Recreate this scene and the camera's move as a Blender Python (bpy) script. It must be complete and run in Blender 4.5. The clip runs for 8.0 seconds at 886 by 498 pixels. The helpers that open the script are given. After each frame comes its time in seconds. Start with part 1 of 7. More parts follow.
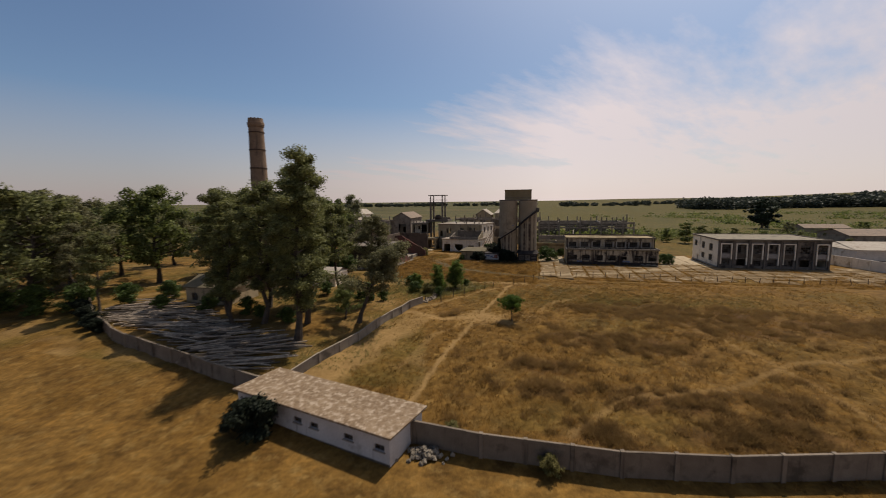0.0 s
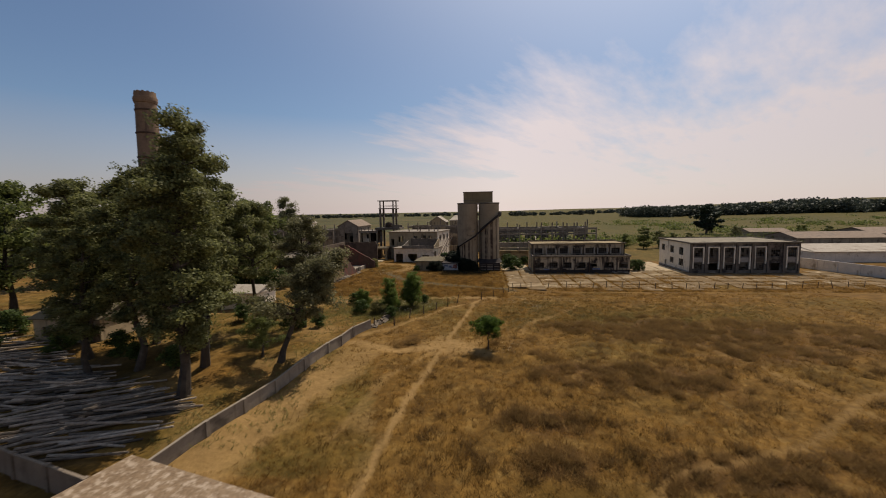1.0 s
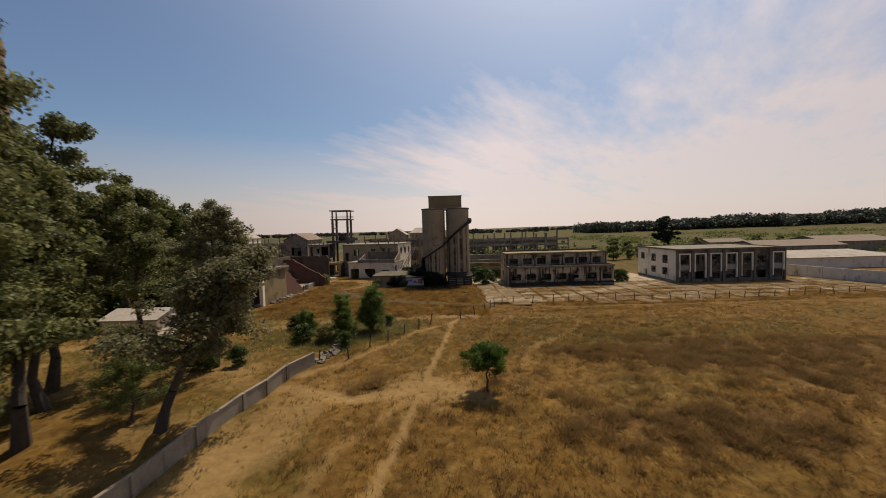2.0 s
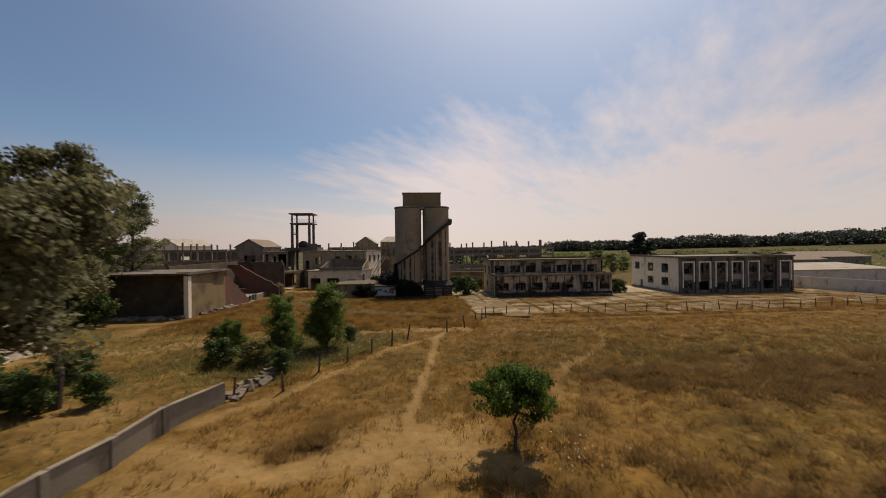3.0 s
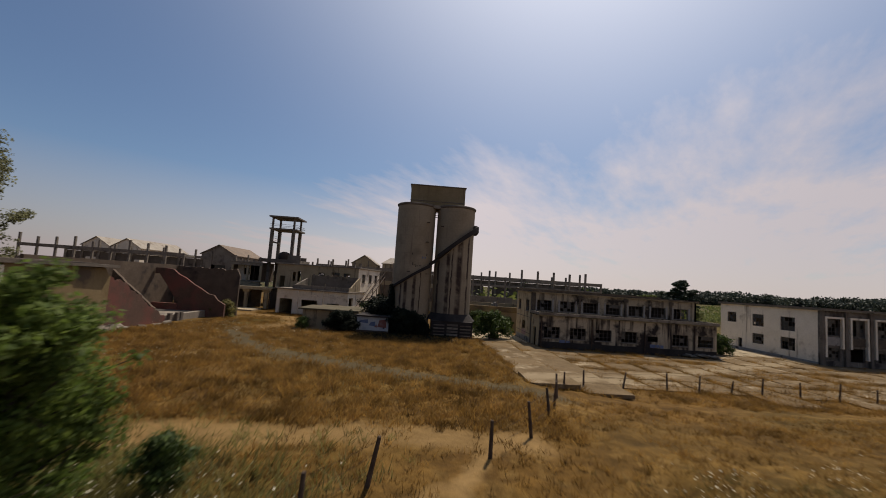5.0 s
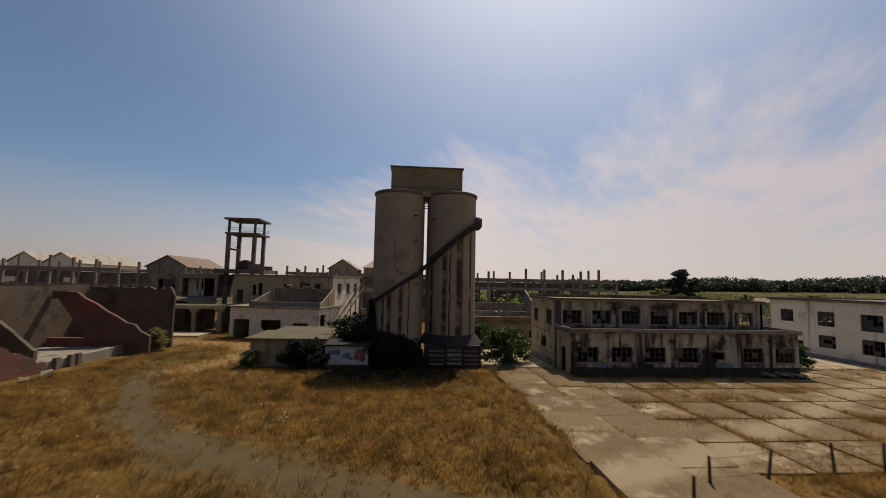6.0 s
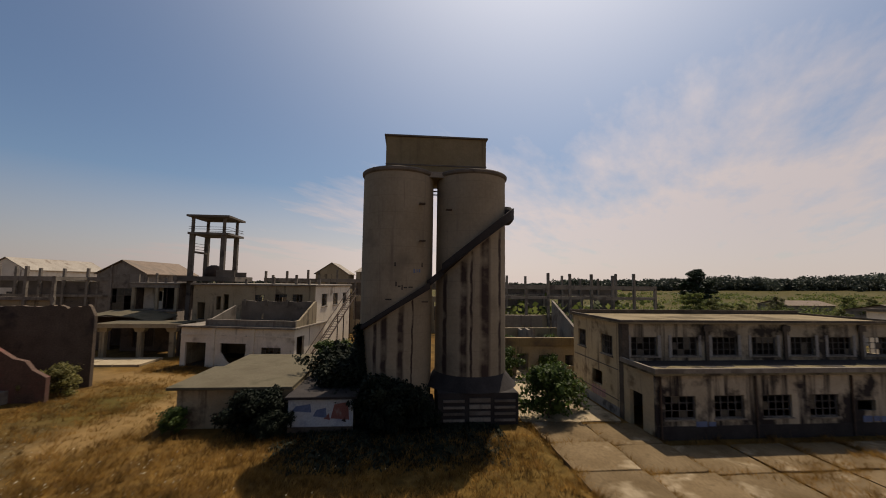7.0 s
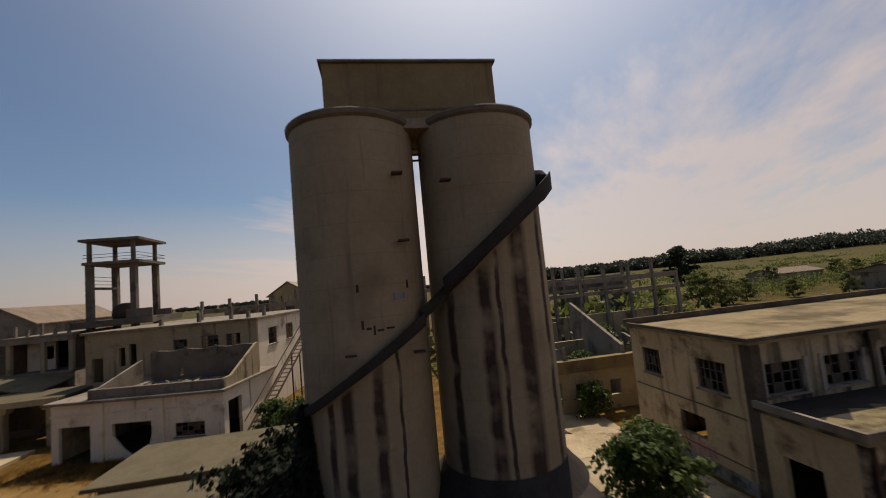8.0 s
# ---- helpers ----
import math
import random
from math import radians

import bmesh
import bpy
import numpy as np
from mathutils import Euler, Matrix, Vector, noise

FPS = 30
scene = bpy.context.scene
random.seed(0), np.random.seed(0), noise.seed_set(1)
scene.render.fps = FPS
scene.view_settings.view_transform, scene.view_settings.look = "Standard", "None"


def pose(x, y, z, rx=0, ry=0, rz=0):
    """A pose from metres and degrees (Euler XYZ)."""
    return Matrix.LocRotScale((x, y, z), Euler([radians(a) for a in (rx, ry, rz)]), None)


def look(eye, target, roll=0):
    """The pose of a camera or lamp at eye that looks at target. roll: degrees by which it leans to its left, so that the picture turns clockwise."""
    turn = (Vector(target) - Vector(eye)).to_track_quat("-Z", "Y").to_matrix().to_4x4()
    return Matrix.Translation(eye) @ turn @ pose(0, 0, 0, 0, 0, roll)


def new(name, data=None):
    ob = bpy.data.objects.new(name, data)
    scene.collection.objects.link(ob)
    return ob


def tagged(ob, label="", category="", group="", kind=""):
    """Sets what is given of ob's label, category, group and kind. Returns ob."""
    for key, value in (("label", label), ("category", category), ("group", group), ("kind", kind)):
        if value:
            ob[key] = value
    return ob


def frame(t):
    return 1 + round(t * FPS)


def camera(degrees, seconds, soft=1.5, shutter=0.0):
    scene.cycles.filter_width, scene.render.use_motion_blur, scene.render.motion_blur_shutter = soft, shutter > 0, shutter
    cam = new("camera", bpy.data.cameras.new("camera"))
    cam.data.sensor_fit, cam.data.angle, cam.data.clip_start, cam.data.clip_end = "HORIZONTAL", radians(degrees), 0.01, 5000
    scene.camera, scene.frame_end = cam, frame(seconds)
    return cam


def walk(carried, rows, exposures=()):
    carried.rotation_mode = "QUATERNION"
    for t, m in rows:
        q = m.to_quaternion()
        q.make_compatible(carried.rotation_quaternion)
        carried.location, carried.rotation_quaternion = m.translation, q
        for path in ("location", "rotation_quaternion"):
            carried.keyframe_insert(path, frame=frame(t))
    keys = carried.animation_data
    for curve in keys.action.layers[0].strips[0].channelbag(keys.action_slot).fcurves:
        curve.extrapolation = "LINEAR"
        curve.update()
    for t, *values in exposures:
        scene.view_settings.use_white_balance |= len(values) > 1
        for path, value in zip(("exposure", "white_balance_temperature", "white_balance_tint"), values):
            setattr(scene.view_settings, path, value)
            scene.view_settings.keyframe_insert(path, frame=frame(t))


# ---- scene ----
PATH = [
    (0.0, 6.00, -126.05, 18.30, 13.21, -6.91, 0.71),
    (0.5, 3.70, -118.42, 17.36, 8.12, -5.81, 1.46),
    (1.0, 2.44, -111.94, 16.22, 6.21, -5.45, 1.06),
    (1.5, 0.79, -104.94, 14.81, 3.03, -4.02, 1.07),
    (3.0, -2.00, -85.05, 9.65, -4.29, -0.26, 0.71),
    (3.5, -2.02, -78.29, 8.04, -4.82, 1.97, -2.10),
    (4.0, -1.81, -71.75, 7.24, -3.79, 3.14, -3.98),
    (4.5, -1.42, -65.37, 6.65, -2.80, 4.97, -4.65),
    (6.0, -1.75, -44.45, 8.30, -4.85, 4.75, -1.20),
    (6.5, -2.34, -38.25, 9.05, -5.55, 4.60, -0.40),
    (7.0, -2.26, -31.30, 9.56, -5.29, 4.78, -0.73),
    (7.5, -2.58, -24.68, 10.07, -7.23, 4.95, 1.10),
    (8.0, -2.25, -17.85, 10.77, -9.14, 4.78, 5.41),
]
EXPOSURE, KELVIN, TINT = 0.0, 7000, 14
cam = camera(95.49, 8.0, soft=0.95, shutter=0.3)
walk(cam, [(t, pose(x, y, z, 90 + p, r, w)) for t, x, y, z, w, p, r in PATH],
     exposures=[(t, EXPOSURE + de, KELVIN + dk, TINT) for t, de, dk in ((0.0, 0.09, 100), (1.5, 0.11, 300), (3.0, 0.06, 420), (3.6, 0.0, 150), (4.5, -0.08, -100), (6.0, -0.05, 150), (7.0, -0.05, 400), (8.0, -0.07, 550))])

# ---- world and sun ----
SUN_ELEVATION, SUN_AZIMUTH = radians(58), radians(23)   # azimuth from +y towards +x
world = bpy.data.worlds.new("sky")
scene.world = world
world.use_nodes = True


def build_sky():
    nt = world.node_tree
    nt.nodes.clear()
    N, L = nt.nodes.new, nt.links.new
    out = N("ShaderNodeOutputWorld")
    bg = N("ShaderNodeBackground")
    bg.inputs["Strength"].default_value = 0.088
    sky = N("ShaderNodeTexSky")
    sky.sky_type = "NISHITA"
    sky.sun_disc = False
    sky.sun_elevation = SUN_ELEVATION
    sky.sun_rotation = SUN_AZIMUTH
    sky.altitude, sky.air_density, sky.dust_density, sky.ozone_density = 60, 1.0, 0.7, 2.6
    co = N("ShaderNodeTexCoord")
    sep = N("ShaderNodeSeparateXYZ")
    L(co.outputs["Generated"], sep.inputs[0])

    def maths(op, a, b=None, clamp=False):
        n = N("ShaderNodeMath")
        n.operation, n.use_clamp = op, clamp
        for i, v in enumerate((a, b)):
            if v is None:
                continue
            if isinstance(v, (int, float)):
                n.inputs[i].default_value = v
            else:
                L(v, n.inputs[i])
        return n.outputs[0]
    x, z = sep.outputs["X"], maths("MAXIMUM", sep.outputs["Z"], 0.0)
    # thin cloud sheet, streaked, thicker towards +x and low down
    plane = N("ShaderNodeCombineXYZ")
    zz = maths("ADD", z, 0.12)
    L(maths("DIVIDE", sep.outputs["X"], zz), plane.inputs[0])
    L(maths("DIVIDE", sep.outputs["Y"], zz), plane.inputs[1])
    mp = N("ShaderNodeMapping")
    mp.vector_type = "TEXTURE"
    mp.inputs["Rotation"].default_value = (0, 0, -0.62)
    mp.inputs["Scale"].default_value = (0.62, 1.7, 1)
    L(plane.outputs[0], mp.inputs[0])
    big = N("ShaderNodeTexNoise")
    big.inputs["Scale"].default_value, big.inputs["Detail"].default_value = 0.55, 6
    big.inputs["Roughness"].default_value = 0.55
    big.inputs["Distortion"].default_value = 0.6
    L(mp.outputs[0], big.inputs["Vector"])
    fine = N("ShaderNodeTexNoise")
    fine.inputs["Scale"].default_value, fine.inputs["Detail"].default_value = 2.6, 8
    fine.inputs["Roughness"].default_value = 0.62
    L(mp.outputs[0], fine.inputs["Vector"])
    # haze falls off with height; the veil reaches higher towards +x
    reach = maths("ADD", 0.27, maths("MULTIPLY", x, 0.32))
    veil = maths("MULTIPLY", maths("SUBTRACT", 1.0, maths("DIVIDE", z, maths("MAXIMUM", reach, 0.06))), 1.5)
    veil = maths("ADD", veil, maths("MULTIPLY", maths("SUBTRACT", big.outputs["Fac"], 0.5), 2.8))
    veil = maths("ADD", veil, maths("MULTIPLY", maths("SUBTRACT", fine.outputs["Fac"], 0.5), 1.6))
    veil = maths("MULTIPLY", maths("MULTIPLY", veil, 1.0, True), 0.80, True)
    low = maths("SUBTRACT", 1.0, maths("MULTIPLY", z, 4.6), True)
    veil = maths("MAXIMUM", veil, maths("MULTIPLY", low, 0.85))
    mix = N("ShaderNodeMix")
    mix.data_type = "RGBA"
    L(veil, mix.inputs["Factor"])
    clear = N("ShaderNodeMix")
    clear.data_type, clear.blend_type = "RGBA", "MULTIPLY"
    clear.inputs["Factor"].default_value = 1.0
    L(sky.outputs[0], clear.inputs["A"])
    clear.inputs["B"].default_value = (0.705, 0.810, 0.895, 1)
    L(clear.outputs["Result"], mix.inputs["A"])
    # the veil is palest ahead, dimmer to both sides
    tone = N("ShaderNodeValToRGB")
    side = N("ShaderNodeMapRange")
    side.inputs["From Min"].default_value, side.inputs["From Max"].default_value = -1.0, 1.0
    L(x, side.inputs["Value"])
    L(side.outputs[0], tone.inputs["Fac"])
    ends = tone.color_ramp.elements
    ends[0].position, ends[0].color = 0.12, (4.0, 3.5, 3.7, 1)
    ends[1].position, ends[1].color = 0.85, (6.7, 6.05, 6.15, 1)
    mid = ends.new(0.52)
    mid.color = (8.35, 7.45, 7.55, 1)
    L(tone.outputs["Color"], mix.inputs["B"])
    dot = N("ShaderNodeVectorMath")
    dot.operation = "DOT_PRODUCT"
    L(co.outputs["Generated"], dot.inputs[0])
    dot.inputs[1].default_value = (math.cos(SUN_ELEVATION) * math.sin(SUN_AZIMUTH), math.cos(SUN_ELEVATION) * math.cos(SUN_AZIMUTH), math.sin(SUN_ELEVATION))
    ring = maths("POWER", maths("MAXIMUM", dot.outputs["Value"], 0.0), 6.8)
    glow = N("ShaderNodeMix")
    glow.data_type, glow.blend_type = "RGBA", "ADD"
    L(maths("MULTIPLY", ring, 1.0, True), glow.inputs["Factor"])
    L(mix.outputs["Result"], glow.inputs["A"])
    glow.inputs["B"].default_value = (7.8, 7.7, 7.35, 1)
    L(glow.outputs["Result"], bg.inputs["Color"])
    L(bg.outputs[0], out.inputs[0])


build_sky()
sun = new("sun", bpy.data.lights.new("sun", "SUN"))
sun.data.energy, sun.data.angle, sun.data.color = 4.0, radians(0.6), (1.0, 0.93, 0.82)
sun.matrix_world = look((0, 0, 0), (-math.cos(SUN_ELEVATION) * math.sin(SUN_AZIMUTH),
                                    -math.cos(SUN_ELEVATION) * math.cos(SUN_AZIMUTH), -math.sin(SUN_ELEVATION)))


# ---- materials ----
def surface(name, c1, c2, scale=1.0, rough=0.9, bump=0.3, stain=None, stain_scale=0.4, stain_at=0.55,
            streak=None, streak_at=0.56, metal=0.0, tint=0.0, island=0.0, fine=14.0, spec=0.25, grain=0.25):
    """Two noise scales between c1 and c2; stain: large patches; streak: runs down the face; tint: from object to object; island: from piece to piece."""
    m = bpy.data.materials.new(name)
    m.use_nodes = True
    nt = m.node_tree
    N, L = nt.nodes.new, nt.links.new
    bsdf = nt.nodes["Principled BSDF"]
    bsdf.inputs["Roughness"].default_value = rough
    bsdf.inputs["Metallic"].default_value = metal
    bsdf.inputs["Specular IOR Level"].default_value = spec
    co, info = N("ShaderNodeTexCoord"), N("ShaderNodeObjectInfo")
    shift = N("ShaderNodeVectorMath")
    shift.operation = "MULTIPLY_ADD"
    L(info.outputs["Random"], shift.inputs[0])
    shift.inputs[1].default_value = (37, 53, 71)
    L(co.outputs["Object"], shift.inputs[2])
    vec = shift.outputs[0]

    def noise_fac(sc, detail=4, squash=None):
        n = N("ShaderNodeTexNoise")
        n.inputs["Scale"].default_value, n.inputs["Detail"].default_value = sc, detail
        n.inputs["Roughness"].default_value = 0.6
        if squash:
            mp = N("ShaderNodeMapping")
            mp.inputs["Scale"].default_value = squash
            L(vec, mp.inputs[0])
            L(mp.outputs[0], n.inputs["Vector"])
        else:
            L(vec, n.inputs["Vector"])
        return n.outputs["Fac"]

    def ramp(fac, lo, hi):
        n = N("ShaderNodeMapRange")
        n.inputs["From Min"].default_value, n.inputs["From Max"].default_value = lo, hi
        L(fac, n.inputs["Value"])
        return n.outputs["Result"]

    def mixed(fac, a, b, kind="MIX"):
        n = N("ShaderNodeMix")
        n.data_type, n.blend_type = "RGBA", kind
        for key, v in (("Factor", fac), ("A", a), ("B", b)):
            if isinstance(v, tuple):
                n.inputs[key].default_value = (*v, 1)
            elif isinstance(v, float):
                n.inputs[key].default_value = v
            else:
                L(v, n.inputs[key])
        return n.outputs["Result"]
    small = noise_fac(scale * fine, 5)
    col = mixed(ramp(noise_fac(scale, 5), 0.3, 0.7), c1, c2)
    grey = N("ShaderNodeCombineColor")
    g = ramp(small, 0.25, 0.75)
    gm = N("ShaderNodeMapRange")
    gm.inputs["To Min"].default_value, gm.inputs["To Max"].default_value = 1 - 1.1 * grain, 1 + 0.9 * grain
    L(g, gm.inputs["Value"])
    for k in range(3):
        L(gm.outputs[0], grey.inputs[k])
    col = mixed(1.0, col, grey.outputs[0], "MULTIPLY")
    if stain:
        col = mixed(ramp(noise_fac(stain_scale, 8), stain_at, stain_at + 0.12), col, stain)
    if streak:
        col = mixed(ramp(noise_fac(1.6, 6, (1.0, 1.0, 0.07)), streak_at, streak_at + 0.16), col, streak)
    for amount, source in ((tint, "o"), (island, "i")):
        if amount:
            geo = N("ShaderNodeNewGeometry") if source == "i" else None
            rnd = geo.outputs["Random Per Island"] if geo else info.outputs["Random"]
            hm = N("ShaderNodeMapRange")
            hm.inputs["To Min"].default_value, hm.inputs["To Max"].default_value = 1 - amount, 1 + amount
            L(rnd, hm.inputs["Value"])
            gg = N("ShaderNodeCombineColor")
            for k in range(3):
                L(hm.outputs[0], gg.inputs[k])
            col = mixed(1.0, col, gg.outputs[0], "MULTIPLY")
    L(col, bsdf.inputs["Base Color"])
    if bump:
        b = N("ShaderNodeBump")
        b.inputs["Strength"].default_value, b.inputs["Distance"].default_value = bump, 0.06
        L(small, b.inputs["Height"])
        L(b.outputs[0], bsdf.inputs["Normal"])
    return m


def leaf_surface(name, c1, c2, lets=0.35, clumps=0.55, vary=0.31, gloss=0.25):
    m = bpy.data.materials.new(name)
    m.use_nodes = True
    nt = m.node_tree
    N, L = nt.nodes.new, nt.links.new
    bsdf, out = nt.nodes["Principled BSDF"], nt.nodes["Material Output"]
    bsdf.inputs["Roughness"].default_value = 0.65
    bsdf.inputs["Specular IOR Level"].default_value = gloss
    geo = N("ShaderNodeNewGeometry")
    mix = N("ShaderNodeMix")
    mix.data_type = "RGBA"
    mix.inputs["A"].default_value, mix.inputs["B"].default_value = (*c1, 1), (*c2, 1)
    L(geo.outputs["Random Per Island"], mix.inputs["Factor"])
    # lighter and darker clumps
    co, cl, mr, grey, mul = N("ShaderNodeTexCoord"), N("ShaderNodeTexNoise"), N("ShaderNodeMapRange"), N("ShaderNodeCombineColor"), N("ShaderNodeMix")
    cl.inputs["Scale"].default_value, cl.inputs["Detail"].default_value = clumps, 3
    L(co.outputs["Object"], cl.inputs["Vector"])
    for key, v in (("From Min", 0.35), ("From Max", 0.65), ("To Min", 1 - vary), ("To Max", 1 + vary)):
        mr.inputs[key].default_value = v
    L(cl.outputs["Fac"], mr.inputs["Value"])
    for k in range(3):
        L(mr.outputs[0], grey.inputs[k])
    mul.data_type, mul.blend_type = "RGBA", "MULTIPLY"
    mul.inputs["Factor"].default_value = 1.0
    L(mix.outputs["Result"], mul.inputs["A"])
    L(grey.outputs[0], mul.inputs["B"])
    L(mul.outputs["Result"], bsdf.inputs["Base Color"])
    tr = N("ShaderNodeBsdfTranslucent")
    L(mul.outputs["Result"], tr.inputs["Color"])
    ms = N("ShaderNodeMixShader")
    ms.inputs[0].default_value = lets
    L(bsdf.outputs[0], ms.inputs[1])
    L(tr.outputs[0], ms.inputs[2])
    L(ms.outputs[0], out.inputs["Surface"])
    return m


SILO = surface("silo_concrete", (0.240, 0.204, 0.160), (0.288, 0.248, 0.200), 0.5, stain=(0.200, 0.168, 0.136), stain_scale=0.18, streak=(0.184, 0.152, 0.124), bump=0.15)
CONC = surface("weathered_concrete", (0.185, 0.155, 0.12), (0.26, 0.225, 0.18), 0.6, stain=(0.115, 0.095, 0.075), stain_scale=0.5, stain_at=0.52, streak=(0.10, 0.08, 0.065), grain=0.13)
DARKCONC = surface("dark_concrete", (0.10, 0.083, 0.066), (0.17, 0.143, 0.115), 0.6, stain=(0.06, 0.05, 0.042), grain=0.13)
PLASTER = surface("dirty_plaster", (0.285, 0.225, 0.138), (0.37, 0.30, 0.195), 0.5, stain=(0.10, 0.075, 0.05), stain_scale=0.4, stain_at=0.56, streak=(0.06, 0.046, 0.036), streak_at=0.56, grain=0.13)
WHITE = surface("old_white_paint", (0.66, 0.58, 0.45), (0.77, 0.69, 0.56), 0.4, stain=(0.33, 0.265, 0.19), stain_scale=0.35, stain_at=0.59, streak=(0.17, 0.135, 0.10), streak_at=0.59, grain=0.10)
# stained plaster; on recess walls its darkness also stands for shade
SOOTSHADE = surface("sooty_shade_plaster", (0.055, 0.043, 0.033), (0.12, 0.095, 0.07), 0.7, stain=(0.20, 0.155, 0.105), stain_scale=0.7, stain_at=0.60, bump=0.5, grain=0.3)
ROOFING = surface("weathered_roofing", (0.19, 0.148, 0.085), (0.29, 0.23, 0.14), 0.35, stain=(0.11, 0.085, 0.05), stain_scale=0.25, stain_at=0.50, grain=0.15, spec=0.08)
FLAKES = surface("flaking_roof", (0.145, 0.100, 0.062), (0.215, 0.155, 0.100), 0.3, stain=(0.315, 0.252, 0.185), stain_scale=1.7, stain_at=0.49, streak=(0.13, 0.088, 0.055), streak_at=0.54, fine=16.0, spec=0.08)
WALLC = surface("boundary_concrete", (0.136, 0.108, 0.080), (0.192, 0.156, 0.116), 0.7, stain=(0.084, 0.068, 0.050), stain_scale=0.5, streak=(0.064, 0.051, 0.038), streak_at=0.58, tint=0.12, bump=0.1, grain=0.12)
BRICKRED = surface("faded_red_plaster", (0.135, 0.048, 0.036), (0.19, 0.08, 0.06), 0.5, stain=(0.095, 0.062, 0.046), stain_scale=0.4)
CHIM = surface("chimney_brick", (0.18, 0.122, 0.08), (0.24, 0.165, 0.112), 0.6, stain=(0.11, 0.078, 0.056), stain_scale=0.3, streak=(0.09, 0.065, 0.05))
IRON = surface("rusted_iron", (0.056, 0.040, 0.032), (0.104, 0.068, 0.048), 3.0, rough=0.8, metal=0.3)
FRAME = surface("window_iron", (0.085, 0.075, 0.065), (0.14, 0.125, 0.11), 3.0, rough=0.8)
GREYWOOD = surface("weathered_pole", (0.135, 0.108, 0.082), (0.340, 0.280, 0.212), 1.5, tint=0.75, fine=8)
POST = surface("fence_post_wood", (0.062, 0.044, 0.033), (0.115, 0.082, 0.058), 3.0, tint=0.2)
BARK = surface("bark", (0.038, 0.031, 0.024), (0.08, 0.065, 0.05), 1.2, stain=(0.11, 0.092, 0.072), stain_scale=1.0, stain_at=0.62)
STONE = surface("rubble_stone", (0.144, 0.122, 0.094), (0.223, 0.194, 0.152), 1.5, tint=0.35)
SLAB = surface("yard_slab", (0.125, 0.086, 0.045), (0.19, 0.136, 0.076), 0.5, stain=(0.34, 0.27, 0.175), stain_scale=0.33, stain_at=0.56, streak=(0.10, 0.07, 0.038), streak_at=0.60, tint=0.10, bump=0.2, spec=0.05)
LANESLAB = surface("swept_slab", (0.31, 0.245, 0.155), (0.42, 0.345, 0.235), 0.5, stain=(0.15, 0.11, 0.066), stain_scale=0.4, stain_at=0.57, tint=0.12, bump=0.15, spec=0.05)
BLUEPAINT = surface("faded_blue_white_paint", (0.368, 0.400, 0.440), (0.464, 0.464, 0.456), 0.8, stain=(0.240, 0.264, 0.320), stain_scale=0.9, stain_at=0.55)
# room surfaces, coloured dark to carry the shade seen through openings
INSIDE = surface("shade_dark_interior", (0.050, 0.042, 0.034), (0.085, 0.072, 0.058), 0.6)
TILE = surface("old_roof_tiles", (0.17, 0.125, 0.09), (0.23, 0.175, 0.13), 0.9, stain=(0.14, 0.115, 0.09))
PALE = surface("pale_sheet_roof", (0.29, 0.255, 0.21), (0.37, 0.33, 0.275), 0.3, stain=(0.20, 0.16, 0.125), spec=0.08)
EUCA = leaf_surface("eucalyptus_leaves", (0.088, 0.098, 0.032), (0.195, 0.202, 0.074), 0.45)
BUSHLEAF = leaf_surface("bush_leaves", (0.032, 0.056, 0.012), (0.085, 0.125, 0.028), 0.35, 1.6)
FEATHER = leaf_surface("pale_feathery_leaves", (0.12, 0.125, 0.06), (0.23, 0.23, 0.12), 0.5)
UMBEL = leaf_surface("deep_green_leaves", (0.040, 0.080, 0.010), (0.105, 0.165, 0.026), 0.5, 1.4)
OLIVE = leaf_surface("grey_green_leaves", (0.099, 0.099, 0.046), (0.209, 0.198, 0.097), 0.5)
DARKLEAF = leaf_surface("dark_leaves", (0.073, 0.095, 0.025), (0.168, 0.190, 0.056), 0.5)
FRESH = leaf_surface("fresh_leaves", (0.070, 0.115, 0.020), (0.160, 0.215, 0.048), 0.55, 1.1)
# leaf green darkened so the deep shade at the silo's foot is in its colour
SHADELEAF = leaf_surface("shade_dark_leaves", (0.010, 0.014, 0.010), (0.022, 0.028, 0.017), 0.1, gloss=0.06)
CEDAR = leaf_surface("conifer_needles", (0.012, 0.022, 0.012), (0.03, 0.048, 0.022), 0.15)
STRAW = leaf_surface("dry_grass", (0.165, 0.088, 0.022), (0.265, 0.153, 0.042), 0.6, 0.7, 0.52)
SCRUB = leaf_surface("dry_scrub", (0.145, 0.086, 0.032), (0.235, 0.148, 0.056), 0.6)
FLOWER = leaf_surface("white_umbels", (0.45, 0.42, 0.30), (0.62, 0.58, 0.44), 0.2)
OLIVEWEED = leaf_surface("olive_weeds", (0.105, 0.082, 0.026), (0.185, 0.145, 0.05), 0.45)
GREENWEED = leaf_surface("green_weeds", (0.13, 0.125, 0.036), (0.25, 0.215, 0.075), 0.45)


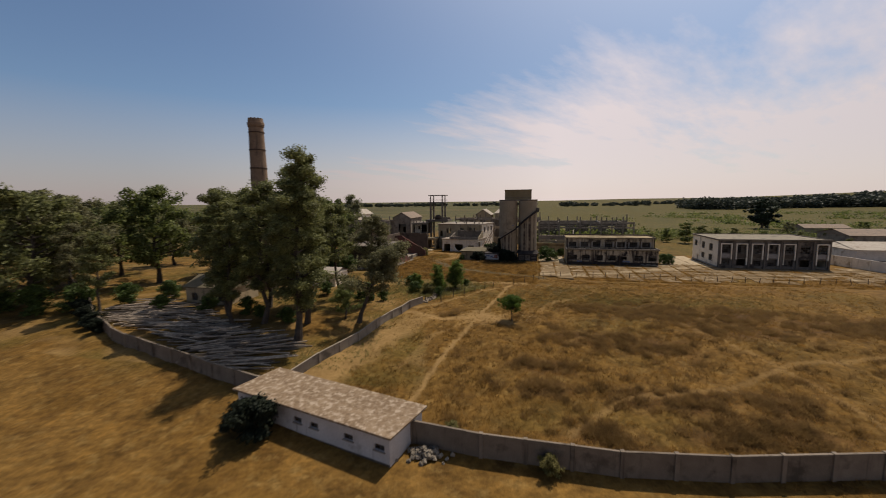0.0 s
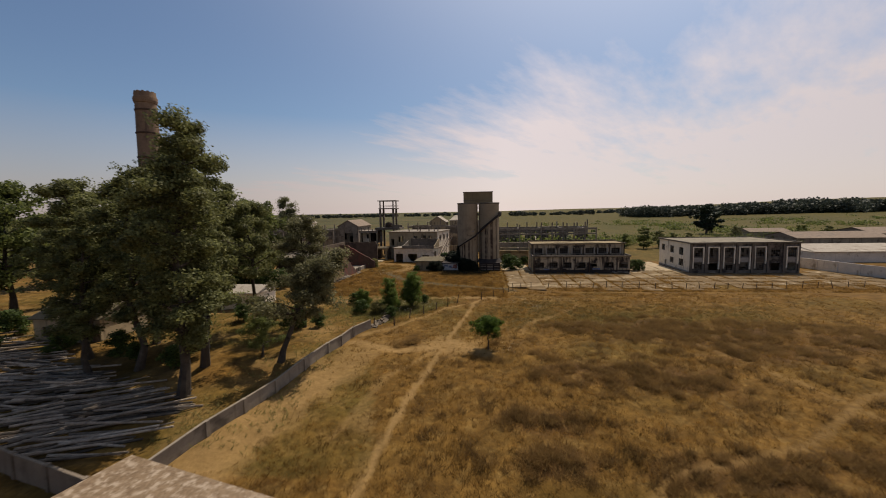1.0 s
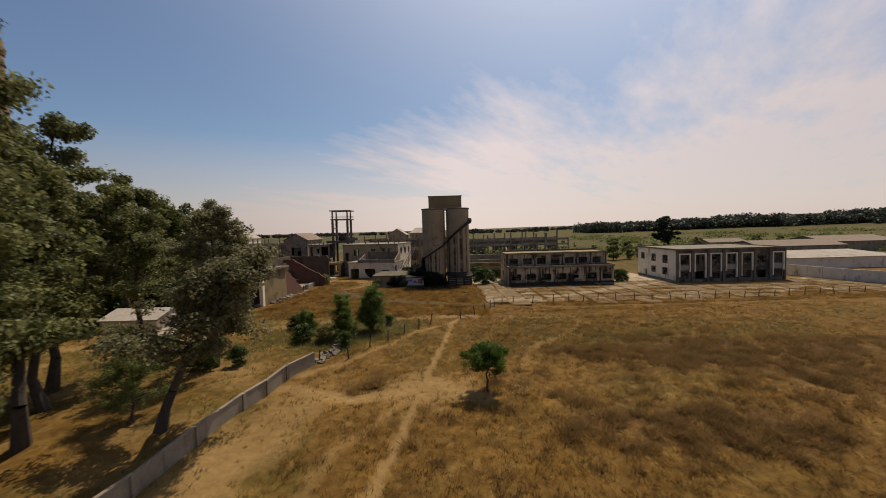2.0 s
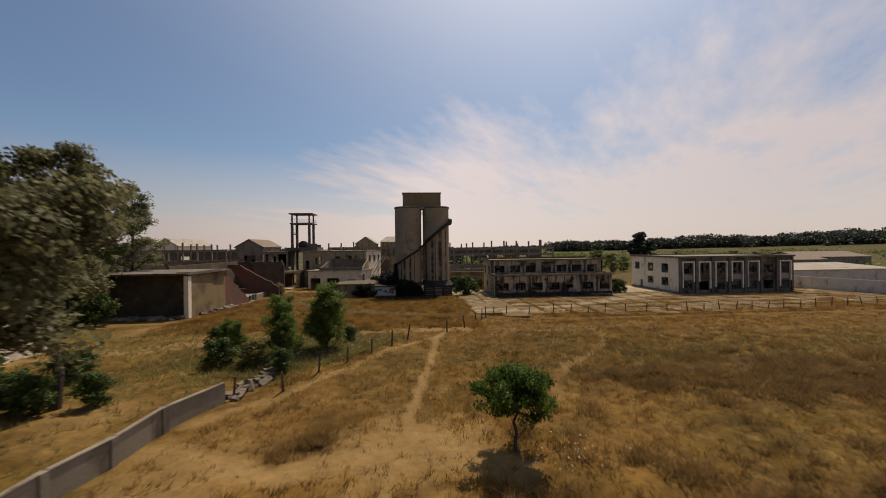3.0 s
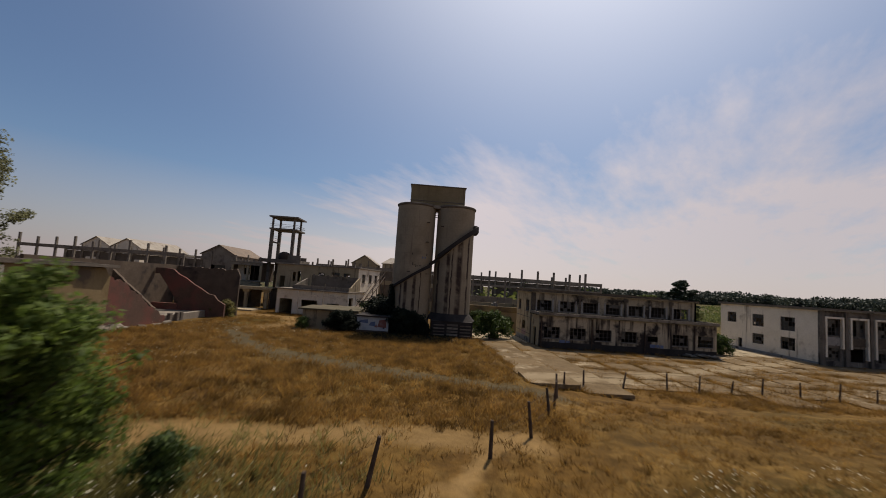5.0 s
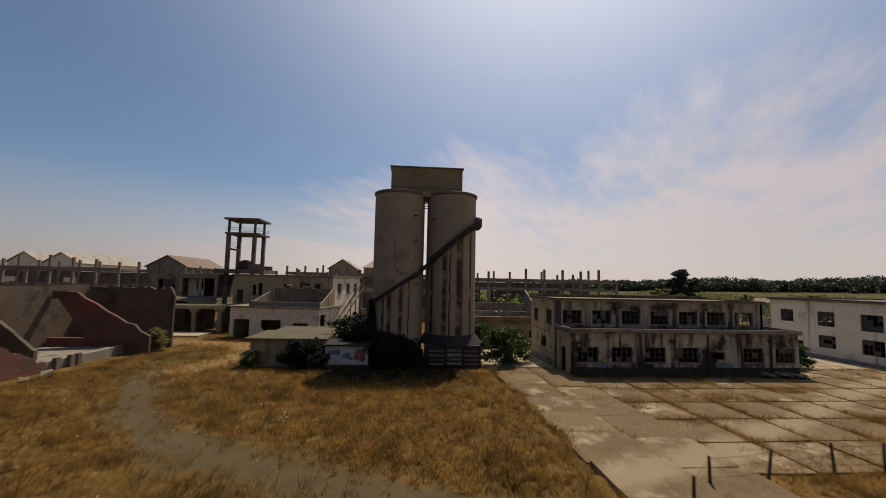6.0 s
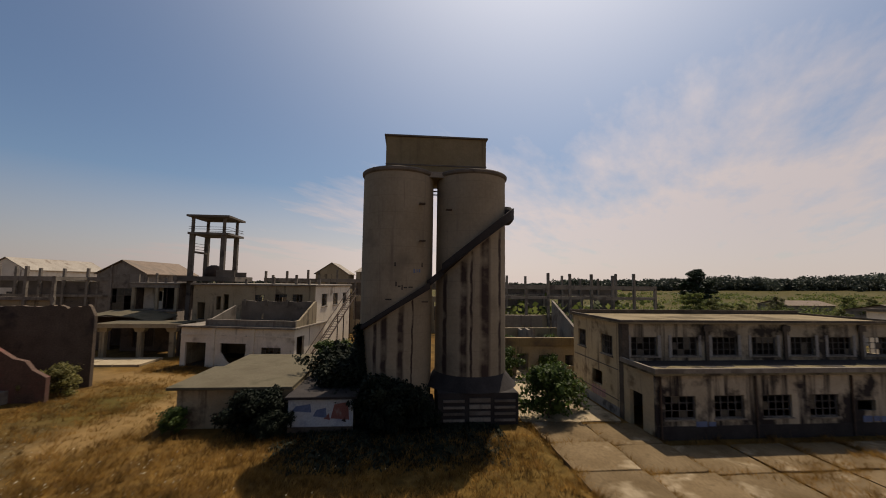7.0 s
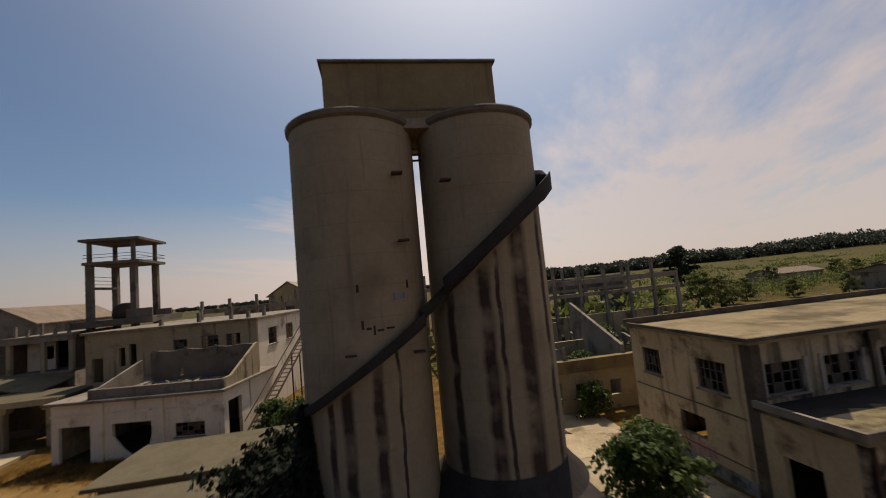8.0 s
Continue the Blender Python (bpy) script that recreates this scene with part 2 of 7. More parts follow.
# ---- mesh helpers ----
class Acc:
    """Collects faces of one mesh."""

    def __init__(self):
        self.v, self.f = [], []

    def poly(self, *pts):
        n = len(self.v)
        self.v += [tuple(p) for p in pts]
        self.f.append(tuple(range(n, n + len(pts))))

    def box(self, x0, x1, y0, y1, z0, z1, m=None, taper=0.0):
        n = len(self.v)
        t = taper
        pts = [(x0, y0, z0), (x1, y0, z0), (x1, y1, z0), (x0, y1, z0),
               (x0 + t, y0 + t, z1), (x1 - t, y0 + t, z1), (x1 - t, y1 - t, z1), (x0 + t, y1 - t, z1)]
        self.v += [tuple(m @ Vector(p)) for p in pts] if m else pts
        self.f += [tuple(n + i for i in q) for q in
                   ((0, 3, 2, 1), (4, 5, 6, 7), (0, 1, 5, 4), (1, 2, 6, 5), (2, 3, 7, 6), (3, 0, 4, 7))]

    def tube(self, p0, p1, r0, r1, n=8, caps=True):
        p0, p1 = Vector(p0), Vector(p1)
        q = (p1 - p0).to_track_quat("Z", "Y")
        s = len(self.v)
        for p, r in ((p0, r0), (p1, r1)):
            for i in range(n):
                a = 2 * math.pi * i / n
                self.v.append(tuple(p + q @ Vector((r * math.cos(a), r * math.sin(a), 0))))
        for i in range(n):
            j = (i + 1) % n
            self.f.append((s + i, s + j, s + n + j, s + n + i))
        if caps:
            self.f.append(tuple(s + n + i for i in range(n)))
            self.f.append(tuple(s + n - 1 - i for i in range(n)))

    def lathe(self, rings, n=48, cx=0.0, cy=0.0):
        """rings: (radius, z) from bottom to top."""
        s = len(self.v)
        for r, z in rings:
            for i in range(n):
                a = 2 * math.pi * i / n
                self.v.append((cx + r * math.cos(a), cy + r * math.sin(a), z))
        for k in range(len(rings) - 1):
            for i in range(n):
                j = (i + 1) % n
                a, b = s + k * n, s + (k + 1) * n
                self.f.append((a + i, a + j, b + j, b + i))
        e = s + (len(rings) - 1) * n
        self.f.append(tuple(e + i for i in range(n)))
        self.f.append(tuple(s + n - 1 - i for i in range(n)))

    def wall(self, p0, p1, z0, z1, th, ops=(), top=None):
        """A wall from p0 to p1; its outer face lies to the right of that way, its thickness to the left. ops: openings (u0, u1, za, zb).
        top: optional function of u that gives the height of a broken upper edge."""
        p0, p1 = Vector((*p0, 0)), Vector((*p1, 0))
        d = p1 - p0
        ln = d.length
        d /= ln
        nrm = Vector((-d.y, d.x, 0)) * th
        us = sorted({0.0, ln, *[u for o in ops for u in o[:2] if 0 < u < ln]})
        if top:
            k = max(2, int(ln / 0.22))
            us = sorted({*us, *[ln * i / k for i in range(k + 1)]})
        zs = sorted({z0, z1, *[z for o in ops for z in o[2:] if z0 < z < z1]})
        nu, nz = len(us) - 1, len(zs) - 1

        def solid(i, j):
            if not (0 <= i < nu and 0 <= j < nz):
                return False
            u, z = (us[i] + us[i + 1]) / 2, (zs[j] + zs[j + 1]) / 2
            return not any(o[0] < u < o[1] and o[2] < z < o[3] for o in ops)

        def at(u, z, side):
            if top:
                z = min(z, top(u)) if z < z1 else top(u)
            return tuple(p0 + d * u + nrm * side + Vector((0, 0, z)))
        for i in range(nu):
            for j in range(nz):
                if not solid(i, j):
                    continue
                a, b, c, e = us[i], us[i + 1], zs[j], zs[j + 1]
                self.poly(at(a, c, 0), at(b, c, 0), at(b, e, 0), at(a, e, 0))
                self.poly(at(b, c, 1), at(a, c, 1), at(a, e, 1), at(b, e, 1))
                if not solid(i - 1, j):
                    self.poly(at(a, c, 1), at(a, c, 0), at(a, e, 0), at(a, e, 1))
                if not solid(i + 1, j):
                    self.poly(at(b, c, 0), at(b, c, 1), at(b, e, 1), at(b, e, 0))
                if not solid(i, j - 1):
                    self.poly(at(a, c, 1), at(b, c, 1), at(b, c, 0), at(a, c, 0))
                if not solid(i, j + 1):
                    self.poly(at(a, e, 0), at(b, e, 0), at(b, e, 1), at(a, e, 1))

    def mesh(self, name):
        me = bpy.data.meshes.new(name)
        me.from_pydata(self.v, [], self.f)
        me.update()
        return me


def part(name, acc, material, parent=None, label="", smooth=False, bevel=0.0):
    """Links one mesh object, under a thing or a part."""
    me = acc.mesh(name) if isinstance(acc, Acc) else acc
    if material and not me.materials:
        me.materials.append(material)
    ob = new(name, me)
    if parent:
        ob.parent = parent
    if smooth:
        me.polygons.foreach_set("use_smooth", [True] * len(me.polygons))
    if bevel:
        b = ob.modifiers.new("bevel", "BEVEL")
        b.width, b.segments, b.limit_method = bevel, 2, "ANGLE"
    if label:
        ob["label"] = label
    return ob


def thing(name, label, category, x=0.0, y=0.0, z=0.0, rz=0.0, group="", kind=""):
    ob = new(name)
    ob.empty_display_size = 0.3
    ob.matrix_basis = pose(x, y, z, 0, 0, rz)
    return tagged(ob, label, category, group, kind)


# ---- ground cover ----
def seg_distance(x, y, pts):
    best = np.full(x.shape, 1e9)
    for (ax, ay), (bx, by) in zip(pts[:-1], pts[1:]):
        dx, dy = bx - ax, by - ay
        t = np.clip(((x - ax) * dx + (y - ay) * dy) / (dx * dx + dy * dy), 0, 1)
        best = np.minimum(best, np.hypot(x - ax - t * dx, y - ay - t * dy))
    return best


def lumps(x, y, s, seed=0.0):
    """A cheap smooth noise in -1..1."""
    a = np.sin(x * s + 1.7 * np.sin(y * s * 0.63 + seed) + seed) * np.cos(y * s * 1.1 + 1.3 * np.sin(x * s * 0.71 + 2 * seed))
    b = np.sin(x * s * 2.3 - y * s * 1.9 + 3 * seed) * np.cos(y * s * 2.7 + x * s * 0.8)
    return 0.65 * a + 0.35 * b


def mounds(x, y):
    return lumps(x, y, 1.7, 2.0) * 0.55 + lumps(x, y, 3.1, 5.0) * 0.35


FOOTPATH = [(2.5, -41), (0.2, -45.8), (-0.7, -53), (-1.7, -59.3), (-2.5, -65.5), (-3.3, -71), (-4.8, -79), (-5.8, -86.9), (-6.3, -94)]
FORK = [(-3.1, -68), (-7.5, -75), (-9.5, -84)]
CROSS = [(-14, -66), (-8, -68), (-3.1, -67), (2, -68.5)]
TRACK = [(-80, -57), (-45, -53.5), (-24, -46.5), (-12, -42.5), (-4, -41.5), (3, -42)]
YARDROAD = [(-42, 26), (-31, 8), (-24.5, -7), (-18.0, -18), (-14.4, -22.2), (-9.0, -25.6), (-4.6, -27.6), (3, -31), (7, -33)]
WALLSIDE = [(-18.0, -87), (-14.8, -78), (-12.2, -70), (-10.6, -62)]
YARDTRACK = [(-52, 17), (-40, 15.5), (-30, 14.5), (-24, 13.5), (-20.5, 9), (-20.8, 2), (-22.5, -5)]
SIDEPATHS = [[(9, -92), (14, -86), (24, -83), (34, -76), (46, -72)], [(17.0, -45.5), (15, -49.8), (13.3, -52.2), (10, -55.3), (8, -57.6), (6.5, -61.5)], [(-13.6, -63.5), (-12.0, -60.8), (-9.2, -58.2), (-6.0, -52.8), (-3.2, -48.4), (-0.4, -45.9)], [(26, -64), (33, -80), (36, -90)]]
SCRUBS = [(14.1, -58.4, 3), (22.6, -61.6, 4), (29.7, -63, 4), (33.5, -67.2, 4), (43.3, -63, 5), (12.5, -72.7, 3), (19.1, -73.4, 3.5),
          (6.8, -81, 2.2), (7.3, -85.4, 2), (21.1, -85.9, 2.4), (28, -84.7, 2.2), (21.3, -90.4, 1.8), (24.3, -89.8, 1.8), (27.8, -88.6, 2),
          (11.4, -91.5, 2.2), (16.2, -85.9, 2.2), (52, -62, 5), (60, -66, 5), (-6.6, -66, 0.8), (25, -57, 3.5), (36, -59, 3.5)]


def masks(x, y):
    """Bare earth, dark scrub and green, 0 to 1, at each place."""
    wob = lumps(x, y, 0.9, 1.0) * 0.35
    dirt = np.clip(1.6 - seg_distance(x, y, FOOTPATH) / (0.23 + 0.10 * wob), 0, 1)
    for pts, w in ((CROSS, 0.9), (TRACK, 1.1), (YARDTRACK, 1.9)):
        dirt = np.maximum(dirt, 0.85 * np.clip(1.5 - seg_distance(x, y, pts) / (w * (1 + wob)), 0, 1))
    for pts in SIDEPATHS + [FORK]:
        dirt = np.maximum(dirt, (0.62 if pts[0][0] < -13 else 0.36) * np.clip(1.5 - seg_distance(x, y, pts) / (0.34 * (1 + 1.6 * wob)), 0, 1))
    dirt = np.maximum(dirt, np.clip((-62 - y) / 14, 0.12, 1) * np.clip(1.6 - seg_distance(x, y, WALLSIDE) / (2.2 * (1 + wob)), 0, 1))
    dirt = np.maximum(dirt, 0.9 * np.clip(1.5 - np.hypot((x + 2.2) / 3.4, (y + 66.5) / 2.4) * (1 + wob), 0, 1))
    scrub = np.zeros_like(x)
    for sx, sy, r in SCRUBS:
        scrub = np.maximum(scrub, np.clip(1.4 - np.hypot((x - sx) / (1.6 * r), (y - sy) / (0.85 * r)) * (1 + 0.8 * wob), 0, 1))
    yard = (x < -13 - (y + 60) * 0.28) & (y > -88) & (y < -30)
    green = np.where(yard, np.clip(0.30 + 0.6 * lumps(x, y, 0.22, 4.0), 0, 0.8), 0)
    green = np.maximum(green, 0.8 * np.clip(1.3 - np.hypot((x + 12) / 8, (y + 50) / 7) * (1 + wob), 0, 1))
    green = np.maximum(green, np.clip(0.45 * lumps(x, y, 0.13, 7.0) + 0.05, 0, 0.35) * (y > -92))
    green = np.maximum(green, 0.75 * np.clip(1.25 - np.hypot((x - 22) / 26, (y + 53) / 8), 0, 1) * np.clip(0.65 + 0.6 * lumps(x, y, 0.33, 1.5), 0.1, 1))
    green = np.maximum(green, 0.75 * np.clip(1.3 - np.hypot((x + 26) / 6, (y - 4) / 7) * (1 + wob), 0, 1))
    green = np.maximum(green, np.where((y > 20) & (x > 4), np.clip(0.75 + 0.4 * lumps(x, y, 0.12, 3.1), 0.2, 1), 0))
    dirt = np.maximum(dirt, np.where(yard, np.clip(0.7 * lumps(x, y, 0.28, 2.2), 0, 0.55), 0))
    road = 0.92 * np.clip(1.45 - seg_distance(x, y, YARDROAD) / (1.5 * (1 + 1.3 * wob + 0.35 * lumps(x, y, 0.35, 3.3))), 0, 1)
    road = road * np.clip((2 - y) / 12, 0.25, 1)
    return dirt, scrub, green, road


# ---- ground heights ----
GY = [-400, -134, -104, -97, -84, -70, -59, -44, -29, -14, -4, 11, 51, 400]
GZ = [-3.2, -2.9, -2.8, -2.6, -0.9, 0.5, 0.6, 0.8, 0.3, -0.1, -0.4, -0.7, -0.8, -0.8]


def ground_z(x, y):
    x, y = np.asarray(x, float), np.asarray(y, float)
    z = np.interp(y, GY, GZ)
    # the yard on the +x side lies a little lower and level
    k = np.clip((x - 6) / 8, 0, 1) * np.clip((y + 40) / 12, 0, 1)
    z = z * (1 - k) + np.minimum(z, -0.6) * k
    inside = np.clip((y + 92) / 6, 0, 1) * np.clip((-36 - y) / 8, 0, 1)
    bumps = 0.16 * np.sin(x * 0.31 + 1.3) * np.sin(y * 0.27) + 0.10 * np.sin(x * 0.73 + y * 0.41) + 0.06 * np.sin(x * 1.7 - y * 1.1 + 0.5)
    tuft = mounds(x, y)
    grown = np.clip((y + 93) / 3, 0, 1) * np.clip((-3 - y) / 5, 0, 1) * np.clip((62 - x) / 6, 0, 1) * (1 - k) * (x > -19 - (y + 88) * -0.29)
    dirt_, _, _, road_ = masks(x, y)
    z = z + (0.20 + 0.16 * np.clip((y + 40) / 6, 0, 1)) * tuft * grown * (1 - np.maximum(dirt_, road_))
    return z + bumps * inside * np.clip((np.abs(x + 1) - 1) / 4, 0.25, 1)


def far_rise(x, y):
    return 7.0 * np.clip((x - 200) / 520, 0, 1.5) * np.clip((y - 180) / 260, 0, 1)


def gz(x, y):
    return float(ground_z(x, y))


# ---- ground sheet ----
def ground_material():
    m = bpy.data.materials.new("dry_field")
    m.use_nodes = True
    nt = m.node_tree
    N, L = nt.nodes.new, nt.links.new
    bsdf = nt.nodes["Principled BSDF"]
    bsdf.inputs["Roughness"].default_value = 0.95
    bsdf.inputs["Specular IOR Level"].default_value = 0.1
    co = N("ShaderNodeTexCoord")

    def noise_fac(sc, detail=5, rot=None):
        n = N("ShaderNodeTexNoise")
        n.inputs["Scale"].default_value, n.inputs["Detail"].default_value = sc, detail
        n.inputs["Roughness"].default_value = 0.62
        if rot:
            mp = N("ShaderNodeMapping")
            mp.inputs["Scale"].default_value = rot
            L(co.outputs["Object"], mp.inputs[0])
            L(mp.outputs[0], n.inputs["Vector"])
        else:
            L(co.outputs["Object"], n.inputs["Vector"])
        return n.outputs["Fac"]

    def ramp(fac, lo, hi, a=0.0, b=1.0):
        n = N("ShaderNodeMapRange")
        for k, v in (("From Min", lo), ("From Max", hi), ("To Min", a), ("To Max", b)):
            n.inputs[k].default_value = v
        L(fac, n.inputs["Value"])
        return n.outputs["Result"]

    def mixed(fac, a, b, kind="MIX"):
        n = N("ShaderNodeMix")
        n.data_type, n.blend_type = "RGBA", kind
        for key, v in (("Factor", fac), ("A", a), ("B", b)):
            if isinstance(v, tuple):
                n.inputs[key].default_value = (*v, 1)
            elif isinstance(v, float):
                n.inputs[key].default_value = v
            else:
                L(v, n.inputs[key])
        return n.outputs["Result"]

    def attr(name):
        n = N("ShaderNodeAttribute")
        n.attribute_name = name
        return n.outputs["Fac"]

    def grey(f):
        n = N("ShaderNodeCombineColor")
        for k in range(3):
            L(f, n.inputs[k])
        return n.outputs[0]
    tuft = noise_fac(2.2, 6)
    col = mixed(ramp(noise_fac(0.12, 6), 0.35, 0.65), (0.116, 0.061, 0.013), (0.158, 0.087, 0.022))
    col = mixed(ramp(noise_fac(0.45, 6), 0.5, 0.72), col, (0.077, 0.040, 0.010))
    # broad fields far off: strips of crop and stubble
    far = mixed(ramp(noise_fac(0.011, 3, (0.35, 2.6, 1)), 0.38, 0.56), (0.094, 0.077, 0.034), (0.040, 0.051, 0.019))
    col = mixed(attr("far"), col, far)
    # base colour follows mound height: dark hollows, pale tops
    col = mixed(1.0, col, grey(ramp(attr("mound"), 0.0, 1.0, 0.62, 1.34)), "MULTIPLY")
    col = mixed(attr("green"), col, (0.068, 0.058, 0.013))
    col = mixed(attr("scrub"), col, (0.077, 0.039, 0.015))
    col = mixed(attr("dirt"), col, mixed(ramp(tuft, 0.3, 0.7), (0.215, 0.134, 0.052), (0.260, 0.165, 0.066)))
    col = mixed(ramp(noise_fac(0.85, 7), 0.52, 0.66), col, mixed(0.6, col, (0.200, 0.124, 0.039)))
    col = mixed(1.0, col, grey(ramp(noise_fac(0.30, 6), 0.3, 0.7, 0.74, 1.2)), "MULTIPLY")
    col = mixed(1.0, col, grey(ramp(tuft, 0.3, 0.7, 0.70, 1.20)), "MULTIPLY")
    col = mixed(1.0, col, grey(ramp(noise_fac(9.0, 4), 0.3, 0.7, 0.86, 1.12)), "MULTIPLY")
    half = N("ShaderNodeMath")
    half.operation = "MULTIPLY"
    half.inputs[1].default_value = 0.65
    L(attr("dirt"), half.inputs[0])
    col = mixed(half.outputs[0], col, mixed(ramp(noise_fac(0.6, 5), 0.3, 0.7), (0.186, 0.112, 0.040), (0.230, 0.144, 0.057)))
    col = mixed(attr("road"), col, mixed(ramp(noise_fac(0.5, 5), 0.3, 0.7), (0.064, 0.050, 0.025), (0.087, 0.067, 0.035)))
    L(col, bsdf.inputs["Base Color"])
    b = N("ShaderNodeBump")
    b.inputs["Strength"].default_value, b.inputs["Distance"].default_value = 0.5, 0.2
    L(tuft, b.inputs["Height"])
    L(b.outputs[0], bsdf.inputs["Normal"])
    return m


def build_ground():
    def axis(lo, hi, step, reach):
        core = np.arange(lo, hi + step / 2, step)
        d, outs = step, []
        p = 0.0
        while p < reach:
            d *= 1.22
            p += d
            outs.append(p)
        outs = np.array(outs)
        return np.concatenate([lo - outs[::-1], core, hi + outs])
    xs, ys = axis(-80, 64, 0.42, 4300), axis(-112, 12, 0.42, 4300)
    X, Y = np.meshgrid(xs, ys)
    Z = ground_z(X, Y)
    # a long low rise far off on the +x side
    Z = Z + far_rise(X, Y) + 26 * np.exp(-((X - 1500) / 900) ** 2 - ((Y - 1300) / 600) ** 2)
    nx, ny = len(xs), len(ys)
    co = np.stack([X.ravel(), Y.ravel(), Z.ravel()], 1)
    i = (np.arange(ny - 1)[:, None] * nx + np.arange(nx - 1)).ravel()
    quads = np.stack([i, i + 1, i + nx + 1, i + nx], 1)
    me = bpy.data.meshes.new("ground")
    me.vertices.add(len(co))
    me.vertices.foreach_set("co", co.ravel())
    me.loops.add(quads.size)
    me.loops.foreach_set("vertex_index", quads.ravel())
    me.polygons.add(len(quads))
    me.polygons.foreach_set("loop_start", np.arange(0, quads.size, 4))
    me.update(calc_edges=True)
    me.polygons.foreach_set("use_smooth", [True] * len(quads))
    dirt, scrub, green, road = masks(X.ravel(), Y.ravel())
    far = np.clip((np.hypot(X.ravel() * 0.6, np.maximum(Y.ravel() - 20, 0)) - 70) / 60, 0, 1) * (Y.ravel() > 20)
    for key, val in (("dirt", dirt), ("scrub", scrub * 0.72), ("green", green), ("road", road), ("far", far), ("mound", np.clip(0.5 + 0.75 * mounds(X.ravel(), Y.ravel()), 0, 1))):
        a = me.attributes.new(key, "FLOAT", "POINT")
        a.data.foreach_set("value", np.asarray(val, np.float32))
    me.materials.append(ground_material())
    return tagged(new("ground", me), "dry golden grassland with trodden earth paths", "ground", kind="structure")


build_ground()


# ---- building parts ----
def window(parent, p0, p1, u0, u1, z0, z1, nx=4, nz=3, inset=0.12, panes=0.5, rng=None, sill=True, mat=None):
    """An iron window with glazing bars in a wall that runs from p0 to p1 (outer face to the right of that way)."""
    p0, p1 = Vector((*p0, 0)), Vector((*p1, 0))
    d = (p1 - p0).normalized()
    m = Matrix((( d.x, -d.y, 0, p0.x), (d.y, d.x, 0, p0.y), (0, 0, 1, 0), (0, 0, 0, 1)))
    a = Acc()
    w = 0.07
    n = len(a.v)
    for yy in (inset, inset + 0.08):
        for e in (0.0, w):
            a.v += [tuple(m @ Vector(p)) for p in ((u0 + e, yy, z0 + e), (u1 - e, yy, z0 + e), (u1 - e, yy, z1 - e), (u0 + e, yy, z1 - e))]
    for i in range(4):
        k = (i + 1) % 4
        a.f += [(i, k, 4 + k, 4 + i), (8 + k, 8 + i, 12 + i, 12 + k), (4 + i, 4 + k, 12 + k, 12 + i), (k, i, 8 + i, 8 + k)]
    win = part("window", a, mat or FRAME, parent)
    for i in range(1, nx):
        u = u0 + (u1 - u0) * i / nx
        b = Acc()
        b.box(u - 0.025, u + 0.025, inset + 0.01, inset + 0.06, z0 + w, z1 - w, m)
        part("glazing_bar", b, mat or FRAME, win)
    for j in range(1, nz):
        z = z0 + (z1 - z0) * j / nz
        b = Acc()
        b.box(u0 + w, u1 - w, inset + 0.065, inset + 0.078, z - 0.025, z + 0.025, m)
        part("glazing_bar", b, mat or FRAME, win)
    if sill:
        s = Acc()
        s.box(u0 - 0.1, u1 + 0.1, -0.10, 0.10, z0 - 0.10, z0 - 0.004, m)
        part("sill", s, CONC, win)
    rng = rng or random
    for i in range(nx):
        for j in range(nz):
            if rng.random() < panes:
                ua, ub = u0 + (u1 - u0) * i / nx + 0.03, u0 + (u1 - u0) * (i + 1) / nx - 0.03
                za, zb = z0 + (z1 - z0) * j / nz + 0.03, z0 + (z1 - z0) * (j + 1) / nz - 0.03
                g = Acc()
                g.box(ua, ub, inset + 0.03, inset + 0.036, za, zb, m)
                part("pane", g, PANE, win)
    return win


PANE = surface("grimy_glass", (0.018, 0.020, 0.020), (0.055, 0.055, 0.05), 2.0, rough=0.3, bump=0.0, spec=0.5, stain=(0.11, 0.105, 0.09), stain_scale=3.0, stain_at=0.62)


